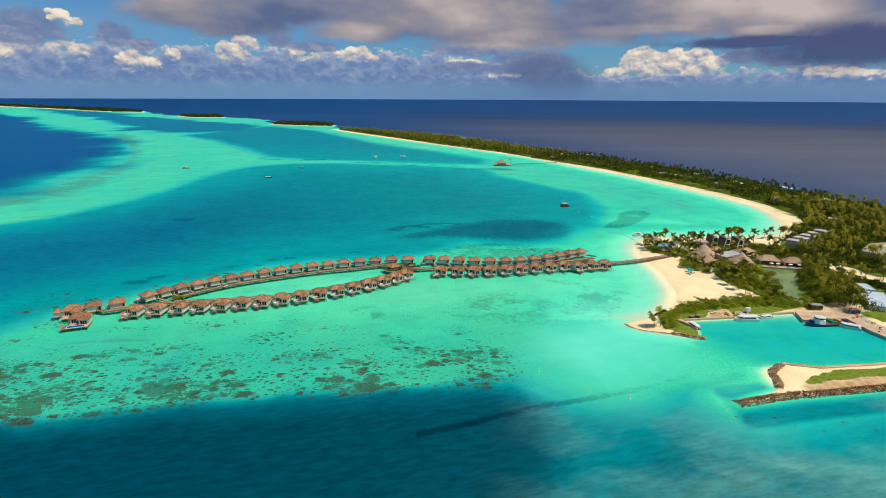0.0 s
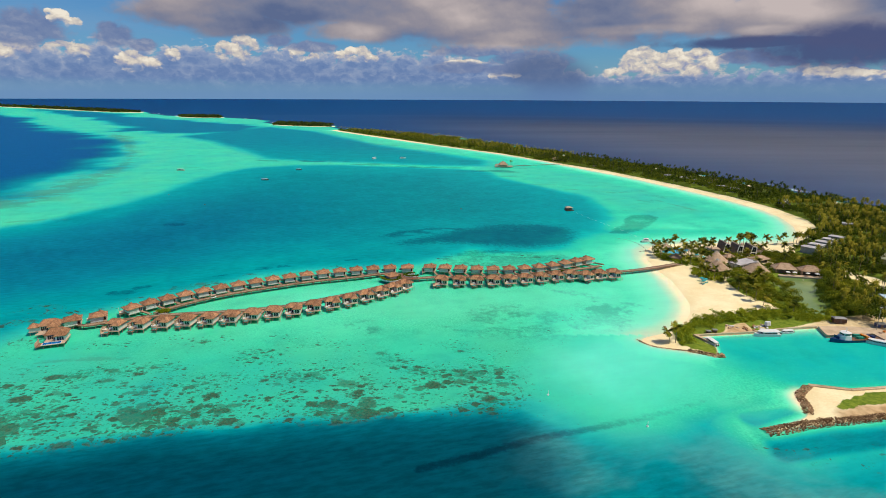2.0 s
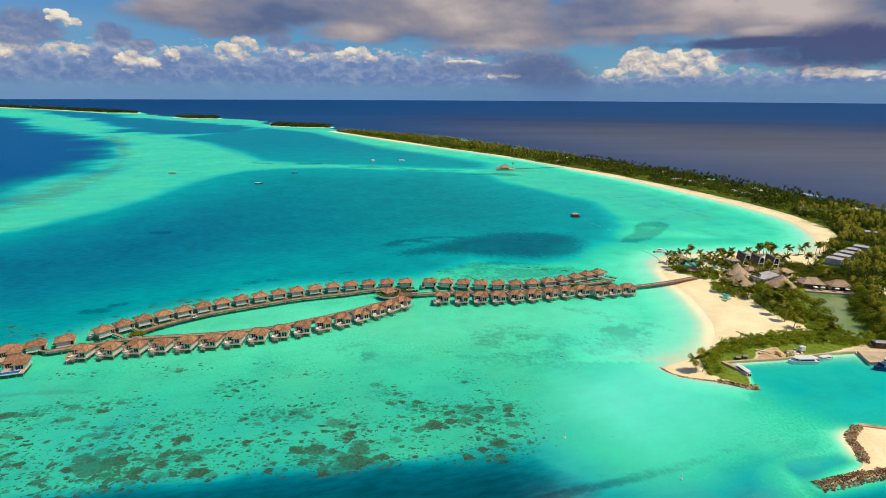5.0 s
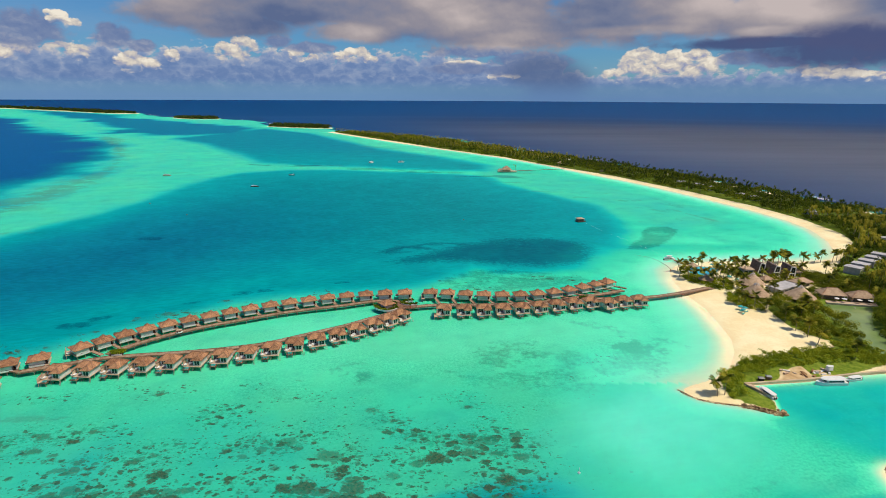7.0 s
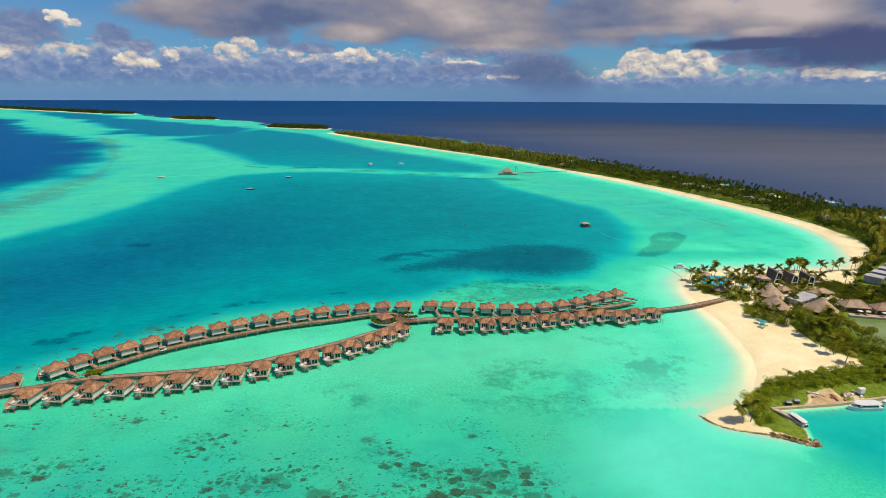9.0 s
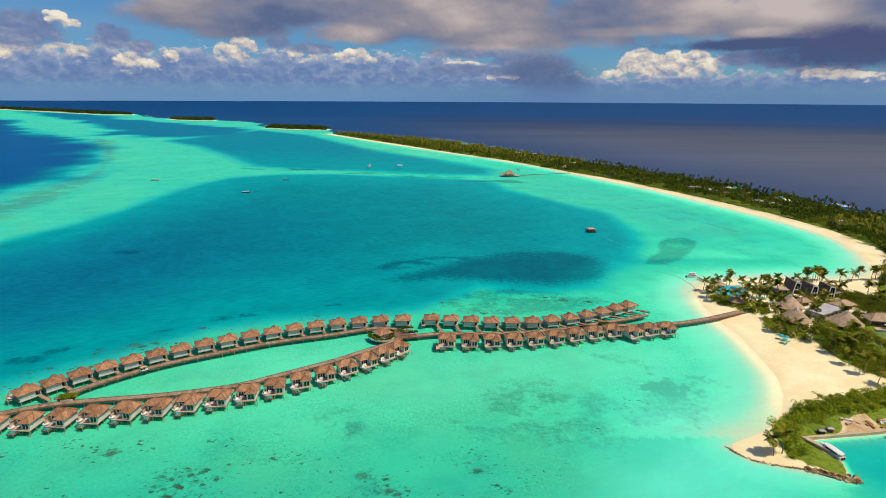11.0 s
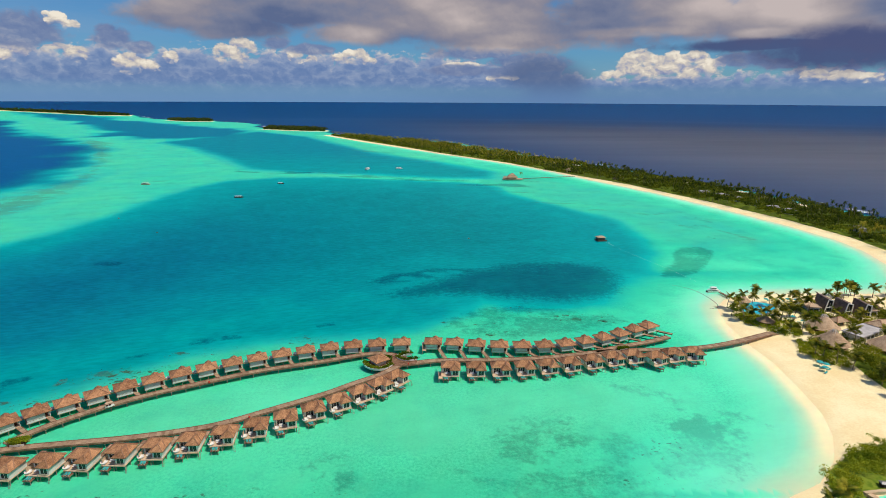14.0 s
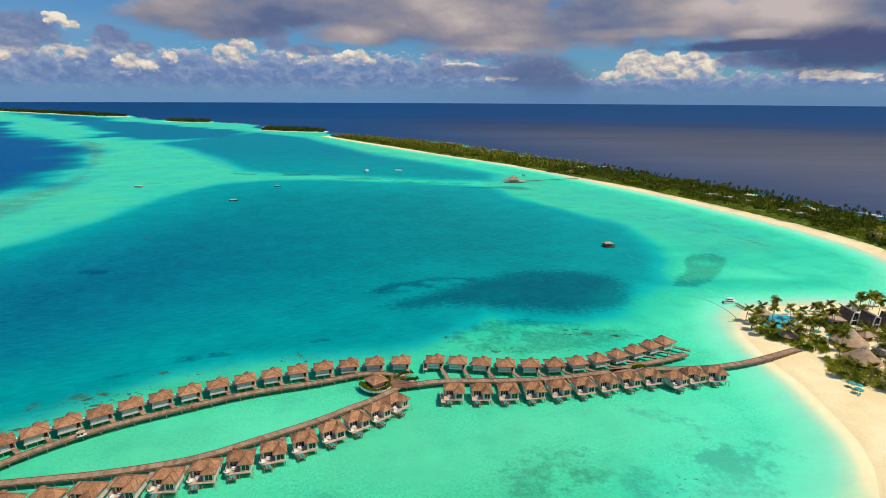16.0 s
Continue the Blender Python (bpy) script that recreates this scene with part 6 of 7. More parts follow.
def beach_villa(x, y, turn, label="pale flat-roofed beach villa among trees"):
    """Stepped white blocks with flat pale grey roofs."""
    v = thing("beach_villa", label, "villa", "flat-roofed beach villas")
    v.matrix_basis = pose(x, y, ground_at(x, y), 0, 0, turn)
    part("wall", boxes((-5.0, 1.8, -4.6, 5.0, 0, 4.6)), GREYWALL, v)
    part("wall", boxes((1.8, 6.0, -3.6, 4.8, 0, 3.8)), GREYWALL, v)
    part("roof", boxes((-5.3, 1.79, -4.9, 5.3, 4.6, 4.95)), GREYROOF, v)
    part("roof", boxes((1.81, 6.3, -3.9, 5.1, 3.8, 4.1)), GREYROOF, v)
    window(v, -4.2, 0.9, -4.63, 0.4, 3.5, 3)
    window(v, 2.4, 5.4, -3.63, 0.4, 3.0, 2)
    return v


def parasol(x, y, mat, label, z=None, r=1.45):
    v = thing("parasol", label, "parasol", "parasols")
    v.matrix_basis = pose(x, y, ground_at(x, y) if z is None else z)
    bm = bmesh.new()
    rod(bm, (0, 0, 0), (0, 0, 2.6), 0.04, 0.03, 6)
    part("pole", bm, PALEWOOD, v)
    bm = bmesh.new()
    lathe(bm, [(r, 2.05), (r, 2.12), (r * 0.5, 2.48), (0.05, 2.72), (0.02, 2.74)], 8)
    part("canopy", bm, mat, v)
    return v


def flat_shape(name, poly, z0, z1, mat, label, category, kind="", parent=None):
    """An extruded plan shape."""
    bm = bmesh.new()
    a = [bm.verts.new((x, y, z0)) for x, y in poly]
    b = [bm.verts.new((x, y, z1)) for x, y in poly]
    bm.faces.new(a[::-1]), bm.faces.new(b)
    for i in range(len(poly)):
        j = (i + 1) % len(poly)
        bm.faces.new((a[i], a[j], b[j], b[i]))
    if parent is not None:
        return part(name, bm, mat, parent, label)
    return solid(name, bm, mat, label, category, kind=kind)


def grow(poly, d):
    """The polygon scaled about its middle so that it grows by about d."""
    cx, cy = sum(p[0] for p in poly) / len(poly), sum(p[1] for p in poly) / len(poly)
    out = []
    for x, y in poly:
        r = math.hypot(x - cx, y - cy)
        out.append((cx + (x - cx) * (r + d) / r, cy + (y - cy) * (r + d) / r))
    return out


def smooth_loop(poly, k=4):
    pts = []
    n = len(poly)
    for i in range(n):
        a, b, c, d = (Vector((*poly[(i + j - 1) % n], 0)) for j in range(4))
        for s in range(k):
            t = s / k
            q = 0.5 * (2 * b + (c - a) * t + (2 * a - 5 * b + 4 * c - d) * t * t + (3 * b - a - 3 * c + d) * t ** 3)
            pts.append((q.x, q.y))
    return pts


def resort():
    thatched_hall(195.3, 424, 7.9, "round hall under a tall brown conical thatch")
    thatched_hall(186.8, 404.3, 7.7, "round hall under thatch near the beach")
    thatched_hall(210.7, 399.4, 8.4, "wide round hall under a brown conical thatch")
    hipped_pavilion(207.5, 430, 8, 6, 15, "small pavilion under a dark brown thatch", THATCH, 2.2, 2.6)
    hipped_pavilion(226.5, 424.5, 13, 9, 25, "long pavilion under a low brown thatch", THATCH, 2.6, 2.8)
    hipped_pavilion(240, 452, 11, 8, -20, "small pavilion under a dark brown thatch", THATCH, 2.4, 2.8)
    low_wing(210.5, 416.0, 21, 10, 2.7, 28, "low restaurant wing with a flat grey roof")
    wedge_house(212.6, 448.6, "tall leaning house with dark slate and white frame")
    wedge_house(219.3, 442.4, "tall leaning house with dark slate and white frame")
    wedge_house(228.6, 440.6, "tall leaning house with dark slate and white frame")
    low_wing(206.5, 451.5, 8, 8, 3.0, -8, "low wing with a flat pale roof beside slate houses", PALEWOOD)
    low_wing(235.5, 446.5, 8, 8, 3.0, -8, "low wing with a flat pale roof beside slate houses", PALEWOOD)
    # restaurants on the pond
    hipped_pavilion(231.5, 402.5, 14.5, 9.5, -10, "pond restaurant under a steep brown thatch", THATCH, 3.6, 2.7, "pond restaurants")
    hipped_pavilion(246.5, 398.5, 13.5, 9.5, -14, "pond restaurant under a steep brown thatch", THATCH, 3.6, 2.7, "pond restaurants")
    deck = thing("pond_deck", "pale timber deck along the pond edge", "deck")
    flat_shape("platform", [(224, 394.6), (252, 388.2), (253.5, 393.0), (225, 398.5)], 0.2, 1.3, PALEWOOD, "", "", parent=deck)
    flat_shape("edge_beam", [(223.9, 394.2), (252, 387.8), (252.1, 388.15), (224, 394.55)], 0.5, 1.42, CONCRETE, "pale edge beam", "", parent=deck)
    for x, y in ((230.4, 395.9), (234.4, 395.1), (241.9, 393.1), (247.5, 391.9)):
        parasol(x, y, WHITE, "white square parasol on the pond deck", 1.3)
    tagged(flat_shape("water", smooth_loop(grow(POND, 9.0)), -0.4, 0.35, PONDWATER, "still green pond water", "pond"), kind="structure")
    bm = bmesh.new()
    lathe(bm, [(0.5, 0.36), (0.45, 0.6), (0.2, 0.75)], 12)
    solid("fountain_head", bm, CONCRETE, "small fountain head in the green pond", "fountain", at=pose(236, 388, 0))
    # pool
    pool = [(167, 448), (170, 457), (175, 462), (181, 464.5), (189, 461), (190, 457), (184, 450), (178, 446.5), (172, 444)]
    p = thing("swimming_pool", "free-form swimming pool of bright blue water", "pool")
    flat_shape("basin", smooth_loop(grow(pool, 1.1)), 0.6, 1.52, CONCRETE, "pale pool surround", "", parent=p)
    flat_shape("water", smooth_loop(pool), 1.0, 1.56, POOL, "bright blue water", "", parent=p)
    for x, y, r in ((169.2, 431.4, 4.6), (174.2, 462.5, 3.8)):
        v = thing("thatched_shelter", "round open shelter under a brown thatch", "shelter", "pool shelters")
        v.matrix_basis = pose(x, y, ground_at(x, y))
        bm = bmesh.new()
        lathe(bm, [(r, 2.1), (r + 0.1, 2.3), (r * 0.5, 3.6), (0.25, 4.9), (0.05, 5.0)], 24)
        part("roof", bm, THATCH, v)
        me = link_mesh("post", boxes((-0.1, 0.1, -0.1, 0.1, 0, 2.6)), DARKWOOD)
        for i in range(6):
            part("post", me, DARKWOOD, v, at=pose((r - 0.8) * math.cos(i * 1.047), (r - 0.8) * math.sin(i * 1.047), 0))
    for x, y in ((189, 465.5), (194.3, 465), (198.1, 465.5), (202, 465.5), (206, 464.5), (192, 457), (187.5, 437), (189.5, 431)):
        parasol(x, y, CANVAS, "turquoise parasol on white sand")
    proto = sun_lounger("turquoise sun lounger on white sand", "beach loungers")
    proto.matrix_basis = pose(190.5, 466, 1.5, 0, 0, 160)
    for i, (x, y) in enumerate(((196, 466), (200, 466.5), (204, 466), (186.5, 434), (188.8, 433), (190.5, 429), (191.5, 432), (166.5, 380.5), (168.3, 379), (165, 376))):
        copy_thing(proto, pose(x, y, ground_at(x, y) - 0.02, 0, 0, 150 + 17 * i))
    for x, y in ((166.8, 383.1), (168.2, 380.8), (165.7, 377.9)):
        parasol(x, y, CANVAS, "turquoise parasol on the beach")
    # villas among the trees
    for x, y, turn in ((281, 452, 38), (292, 460.5, 38), (303, 469, 38), (314, 477.5, 38), (325, 486, 38), (369, 535, 55)):
        beach_villa(x, y, turn)
    for x, y, turn in ((329, 853, 118), (341, 831, 116), (348, 806, 114), (354, 781, 112), (359, 751, 110), (365, 733, 108), (378, 651, 100)):
        beach_villa(x, y, turn + 180, "pale beach villa among far trees")
    hipped_pavilion(208, 1078, 16, 12, 20, "beach house under brown thatch among trees", THATCH, 4.2, 3.0, "far beach houses")
    hipped_pavilion(262, 992, 14, 11, 30, "beach house under brown thatch among trees", THATCH, 4.0, 3.0, "far beach houses")
    low_wing(249, 323, 28, 13, 2.6, 66, "long service shed with a pale blue roof", BLUEROOF, "service sheds")
    hipped_pavilion(330, 425, 34, 22, 40, "long service hall under an olive sheet roof", OLIVEROOF, 5.0, 4.0, "service halls")
    low_wing(259, 345, 13, 6, 2.2, 76, "long service shed with a pale blue roof", BLUEROOF, "service sheds")


resort()


# ---- harbour ----
def hull(bm, length, beam_w, height, draft=0.5, bow=0.35, flare=0.15, sheer=0.25, stations=10):
    """A boat's hull along +x, with a pointed, rising bow and a flat stern."""
    rings = []
    for i in range(stations + 1):
        u = i / stations
        w = beam_w / 2 * (1 if u < 1 - bow else max(0.03, math.cos((u - 1 + bow) / bow * math.pi / 2) ** 0.8))
        x = (u - 0.5) * length
        top = height + sheer * max(0, u - 0.4) ** 2 * 4
        rings.append([bm.verts.new(c) for c in ((x, -w, top), (x, -w * (1 - flare), 0.1), (x * 0.98, -w * 0.5, -draft), (x * 0.98, w * 0.5, -draft), (x, w * (1 - flare), 0.1), (x, w, top))])
    for p, q in zip(rings, rings[1:]):
        for i in range(5):
            bm.faces.new((p[i], p[i + 1], q[i + 1], q[i]))
        bm.faces.new((p[5], p[0], q[0], q[5]))
    bm.faces.new(rings[0]), bm.faces.new(rings[-1][::-1])


def rounded(bm, x0, x1, y0, y1, z0, z1, nose=0.25):
    """A deckhouse block with raked ends and chamfered corners."""
    l, w = x1 - x0, y1 - y0
    k = w * nose
    plan = [(x0, y0 + k), (x0 + k, y0), (x1 - k * 2, y0), (x1, y0 + k * 1.3), (x1, y1 - k * 1.3), (x1 - k * 2, y1), (x0 + k, y1), (x0, y1 - k)]
    cx, cy = (x0 + x1) / 2, (y0 + y1) / 2
    a = [bm.verts.new((x, y, z0)) for x, y in plan]
    b = [bm.verts.new((cx + (x - cx) * 0.93, cy + (y - cy) * 0.92, z1)) for x, y in plan]
    bm.faces.new(a[::-1]), bm.faces.new(b)
    for i in range(8):
        bm.faces.new((a[i], a[(i + 1) % 8], b[(i + 1) % 8], b[i]))


def passenger_boat(x, y, turn, length, label, roof=True, mat=None, z=0.0, group="moored boats"):
    v = thing("motor_boat", label, "boat", group)
    v.matrix_basis = pose(x, y, z, 0, 0, turn)
    s = length / 12
    bm = bmesh.new()
    hull(bm, length, 3.4 * s, 1.25 * s)
    part("hull", bm, mat or WHITE, v)
    bm = bmesh.new()
    rounded(bm, -length * 0.40, length * 0.22, -1.35 * s, 1.35 * s, 1.2 * s, 2.3 * s)
    cabin = part("cabin", bm, WHITE, v, "white cabin")
    for side in (-1, 1):
        for i in range(5):
            a = length * (-0.34 + 0.10 * i)
            part("window", boxes((a, a + length * 0.08, side * 1.36 * s - 0.03, side * 1.36 * s + 0.03, 1.5 * s, 2.05 * s)), GLASS, cabin, "dark cabin window")
    part("windscreen", boxes((length * 0.205, length * 0.225, -0.9 * s, 0.9 * s, 1.5 * s, 2.1 * s)), GLASS, cabin, "dark windscreen")
    if roof:
        bm = bmesh.new()
        rounded(bm, -length * 0.48, length * 0.34, -1.7 * s, 1.7 * s, 2.42 * s, 2.66 * s)
        part("roof", bm, WHITE, v, "white overhanging roof")
        me = link_mesh("post", boxes((-0.05, 0.05, -0.05, 0.05, 1.2 * s, 2.43 * s)), METAL)
        for px in (-0.44, 0.2):
            for side in (-1, 1):
                part("post", me, METAL, v, at=pose(length * px, side * 1.4 * s, 0))
    part("foredeck_rail", beams(*[((length * (0.28 + 0.05 * i), side * 1.2 * s * (1 - 0.2 * i), 1.35 * s), (length * (0.28 + 0.05 * i), side * 1.2 * s * (1 - 0.2 * i), 2.0 * s), 0.04, 0.04)
                                  for i in range(4) for side in (-1, 1)]), METAL, v)
    for side in (-1, 1):
        part("outboard_motor", boxes((-length * 0.5 - 0.5 * s, -length * 0.5 - 0.02, side * 0.6 * s - 0.25 * s, side * 0.6 * s + 0.25 * s, 0.3 * s, 1.5 * s)), DARKWOOD, v, "dark outboard motor")
    return v


def supply_ship(x, y, turn):
    v = thing("supply_ship", "dark blue supply ship with white bridge and deck cargo", "ship")
    v.matrix_basis = pose(x, y, 0, 0, 0, turn)
    L = 26
    bm = bmesh.new()
    hull(bm, L, 5.4, 1.15, 0.6, 0.3, 0.12, 0.75)
    part("hull", bm, BLUEHULL, v, "dark blue hull")
    part("deck", boxes((-L * 0.48, L * 0.12, -2.7, 2.7, 1.30, 1.48)), DECKWOOD, v)
    bm = bmesh.new()
    rounded(bm, L * 0.10, L * 0.34, -2.3, 2.3, 1.2, 3.3, 0.2)
    house = part("deckhouse", bm, WHITE, v, "white deckhouse")
    bm = bmesh.new()
    rounded(bm, L * 0.14, L * 0.29, -1.9, 1.9, 3.3, 4.8, 0.2)
    part("bridge", bm, WHITE, house)
    part("window_band", boxes((L * 0.282, L * 0.288, -1.3, 1.3, 3.8, 4.45), (L * 0.16, L * 0.265, -1.88, -1.82, 3.8, 4.45), (L * 0.16, L * 0.265, 1.82, 1.88, 3.8, 4.45)), GLASS, house, "dark bridge windows")
    bm = bmesh.new()
    rounded(bm, L * 0.12, L * 0.31, -2.2, 2.2, 4.82, 5.0, 0.2)
    part("bridge_roof", bm, WHITE, house)
    part("mast", beams(((L * 0.2, 0, 5.0), (L * 0.2, 0, 7.4), 0.12, 0.12), ((L * 0.2, -0.8, 6.6), (L * 0.2, 0.8, 6.6), 0.08, 0.08)), WHITE, v)
    part("blue_panel", boxes((L * 0.37, L * 0.375, -1.6, 1.6, 1.9, 3.2)), BLUEHULL, v)
    r = random.Random(11)
    for mat, cx in ((GREENNET, -1.2), (GREENNET, -3.0), (ORANGE, -5.2), (PALEWOOD, -7.0), (BLUEHULL, -8.8)):
        for cy in (-1.4, 0.9):
            w, d, h = r.uniform(1.2, 1.8), r.uniform(1.4, 2.0), r.uniform(0.7, 1.4)
            part("cargo", boxes((cx - w / 2, cx + w / 2, cy - d / 2, cy + d / 2, 1.485, 1.485 + h)), mat, v, "piled deck cargo")
    return v


def rocks(name, line, width, count, size, label, z=0.2, seed=3):
    """A mound of broken rock along a line; every rock is a part."""
    r = random.Random(seed)
    v = thing(name, label, "breakwater", "rock breakwaters")
    shapes = []
    for k in range(6):
        bm = bmesh.new()
        bmesh.ops.create_icosphere(bm, subdivisions=1, radius=1)
        for vert in bm.verts:
            vert.co *= r.uniform(0.68, 1.18)
            vert.co.z *= 0.75
        shapes.append(link_mesh("rock", bm, ROCK))
    pts = catmull(line, count)
    for p, t in pts:
        n = Vector((-t.y, t.x, 0))
        o = r.uniform(-1, 1)
        q = p + n * o * width
        s = size * r.uniform(0.55, 1.3)
        part("rock", shapes[r.randrange(6)], ROCK, v, at=pose(q.x, q.y, z + (1 - abs(o)) * size * 0.55, r.uniform(0, 360), r.uniform(0, 60), r.uniform(0, 360)) @ Matrix.Diagonal((s, s, s, 1)))
    return v


def rubble_bank(line, width, count, size, label, seed):
    """Small broken stone packed between the large rocks, in one mesh."""
    r = np.random.default_rng(seed)
    pts = catmull(line, count)
    c = np.array([(q.x, q.y) for q, _ in pts])
    t = np.array([(d.x, d.y) for _, d in pts])
    o = r.uniform(-1, 1, count)
    x, y = c[:, 0] - t[:, 1] * o * width, c[:, 1] + t[:, 0] * o * width
    z = (1 - np.abs(o)) * 0.9 - 0.05
    base = np.array([(1, 0, 0), (0, 1, 0), (-1, 0, 0), (0, -1, 0), (0, 0, 1), (0, 0, -1)], float)
    v = base[None] * r.uniform(0.5, 1.3, (count, 6, 1)) * (size * r.uniform(0.5, 1.4, (count, 1, 1)))
    a = r.uniform(0, 6.3, count)
    vx = v[..., 0] * np.cos(a)[:, None] - v[..., 1] * np.sin(a)[:, None]
    vy = v[..., 0] * np.sin(a)[:, None] + v[..., 1] * np.cos(a)[:, None]
    co = np.stack([vx + x[:, None], vy + y[:, None], v[..., 2] * 0.8 + z[:, None]], -1).reshape(-1, 3)
    f = np.array([(0, 1, 4), (1, 2, 4), (2, 3, 4), (3, 0, 4), (1, 0, 5), (2, 1, 5), (3, 2, 5), (0, 3, 5)])
    tris = (f[None] + (np.arange(count) * 6)[:, None, None]).reshape(-1, 3)
    return tagged(quad_mesh("rubble", co, tris, ROCK), label, "rubble", kind="stuff")


def quay(name, line, width, top, label):
    """A concrete quay in cast bays with a raised kerb on the water side."""
    v = thing(name, label, "quay", "quays")
    for (ax, ay), (bx, by) in zip(line, line[1:]):
        length = math.dist((ax, ay), (bx, by))
        k = max(1, round(length / 6))
        turn = math.atan2(by - ay, bx - ax)
        for i in range(k):
            m = pose(ax + (bx - ax) * i / k, ay + (by - ay) * i / k, 0, 0, 0, math.degrees(turn))
            w = length / k
            part("bay", boxes((0.01, w - 0.01, 0, width, -1.5, top)), APRON, v, at=m)
            part("kerb", boxes((0.01, w - 0.01, 0, 0.3, top + 0.003, top + 0.15)), APRON, v, at=m)
    return v


def harbour():
    quay("quay", [(125.4, 298.2), (155, 302.2), (179, 307.4), (194.2, 309.8)], 1.3, 0.95, "weathered concrete harbour quay behind boats")
    quay("quay", [(131.2, 287.5), (125.6, 297.9)][::1], -1.6, 1.0, "short concrete quay beside the lawn")
    apron = thing("quay", "broad sandy concrete quay with service clutter", "quay", "quays")
    flat_shape("apron", [(194.4, 309.6), (191.2, 297.5), (215.8, 299.9), (217.0, 284), (219.2, 275.5), (236, 256), (244, 262), (228, 290), (226, 306), (214, 309)], -1.5, 1.42, APRON, "sand-coloured concrete apron", "", parent=apron)
    for line in ([(194.4, 309.4), (191.4, 297.8)], [(191.4, 297.6), (215.6, 300.0)], [(216.0, 299.5), (217.0, 284)], [(217.0, 284), (219.2, 275.6), (235.8, 256.4)]):
        bm = bmesh.new()
        for a, b in zip(line, line[1:]):
            beam(bm, (*a, 1.55), (*b, 1.55), 0.5, 0.25)
        part("kerb", bm, PALEWOOD, apron, "pale timber kerb")
    quay("quay", [(152, 250.2), (167, 246.4), (199, 250.4), (236, 256.3)], -1.0, 0.6, "low concrete wall along the outer mole")
    rocks("breakwater", [(151, 249), (145, 244), (142.5, 240), (141.5, 234), (139, 229)], 1.5, 90, 0.52, "pile of brown rocks at the mole head", 0.3, 5)
    rocks("breakwater", [(115, 216), (124, 218.5), (135, 221.5), (144, 223.6), (156, 225), (170, 227.3), (186, 230), (206, 233.5), (232, 237.5)], 2.2, 295, 0.50, "long breakwater of rough brown rocks", 0.3, 8)
    rocks("breakwater", [(116.5, 282), (121, 280), (125, 277.5), (128, 276), (129, 279)], 1.3, 80, 0.7, "short breakwater of rough brown rocks", 0.2, 9)
    rocks("breakwater", [(95.5, 294.5), (97.5, 290.5), (101, 287), (106, 284.8), (111, 283.2), (117, 281.8)], 0.5, 80, 0.42, "low line of dark rocks along the spit", 0.0, 10)
    rubble_bank([(115, 216), (135, 221.5), (156, 225), (186, 230), (232, 237.5)], 2.9, 3200, 0.34, "small brown stones between breakwater rocks", 4)
    rubble_bank([(151, 249), (143.5, 242), (141, 234), (138, 228)], 1.9, 420, 0.38, "small brown stones at the mole head", 5)
    rubble_bank([(115.5, 282.4), (121, 280), (128, 276)], 1.4, 300, 0.34, "small brown stones between breakwater rocks", 6)
    passenger_boat(162.4, 300.0, 182, 13.2, "white passenger ferry moored along the quay")
    passenger_boat(174.6, 303.4, 193, 8.0, "small white passenger boat moored along the quay")
    passenger_boat(130.6, 291.6, 101, 9.0, "white speedboat moored by the lawn quay", True)
    passenger_boat(211, 290.8, 148, 10.5, "white and blue speedboat under way in the harbour", True)
    passenger_boat(219.8, 282.2, 115, 4.5, "small white tender beside the quay", False)
    supply_ship(202.8, 294.6, 186)
    # clutter on the quay and the lawn
    for x, y, w, d, h, mat, lab, name, cat in (
            (209, 315, 6, 3.5, 2.8, DARKWOOD, "dark boat shed with open front", "boat_shed", "shed"), (226.5, 309, 4.5, 2.8, 2.2, BLUEHULL, "blue shipping box on the quay", "storage_box", "container"),
            (134.2, 300.9 + 1.6, 2.0, 1.6, 1.5, DARKWOOD, "dark wooden hut on the lawn", "garden_hut", "hut"), (138.0, 303.6, 2.0, 1.6, 1.6, RUST, "rusty hut on the lawn", "garden_hut", "hut")):
        v = thing(name, lab, cat)
        v.matrix_basis = pose(x, y, ground_at(x, y) if y > 302 and x < 200 else 1.42, 0, 0, -8)
        part("wall", boxes((-w / 2, w / 2, -d / 2, d / 2, 0, h * 0.85)), mat, v)
        bm = bmesh.new()
        hip(bm, -w / 2 - 0.25, w / 2 + 0.25, -d / 2 - 0.25, d / 2 + 0.25, h * 0.85, h * 1.1, "x", d / 3, 0.08)
        part("roof", bm, METAL, v, "sheet metal roof")
        part("door", boxes((-0.5, 0.5, -d / 2 - 0.05, -d / 2 - 0.005, 0, h * 0.7)), SLATE, v)
    v = thing("water_tank", "white rounded tank on the lawn", "tank")
    v.matrix_basis = pose(168.6, 310.2, 1.3, 0, 0, 10)
    bm = bmesh.new()
    rounded(bm, -1.6, 1.6, -1.0, 1.0, 0.15, 2.1, 0.25)
    part("body", bm, WHITE, v)
    part("skid", boxes((-1.5, 1.5, -0.8, -0.6, 0, 0.15), (-1.5, 1.5, 0.6, 0.8, 0, 0.15)), METAL, v)
    r = random.Random(21)
    for i in range(16):
        x, y = 150 + r.uniform(-4, 18), 308.5 + r.uniform(-2.5, 3.5)
        bm = bmesh.new()
        w = r.uniform(0.5, 1.8)
        box(bm, -w, w, -0.4, 0.4, 0, r.uniform(0.3, 0.8))
        for vert in bm.verts:
            vert.co += Vector((r.uniform(-0.2, 0.2), r.uniform(-0.2, 0.2), 0))
        solid("building_rubble", bm, (WHITE, RUST, PALEWOOD)[i % 3], "pale building rubble heaped on the lawn", "rubble", "rubble on the spit", pose(x, y, ground_at(x, y) - 0.03, 0, 0, r.uniform(0, 180)))
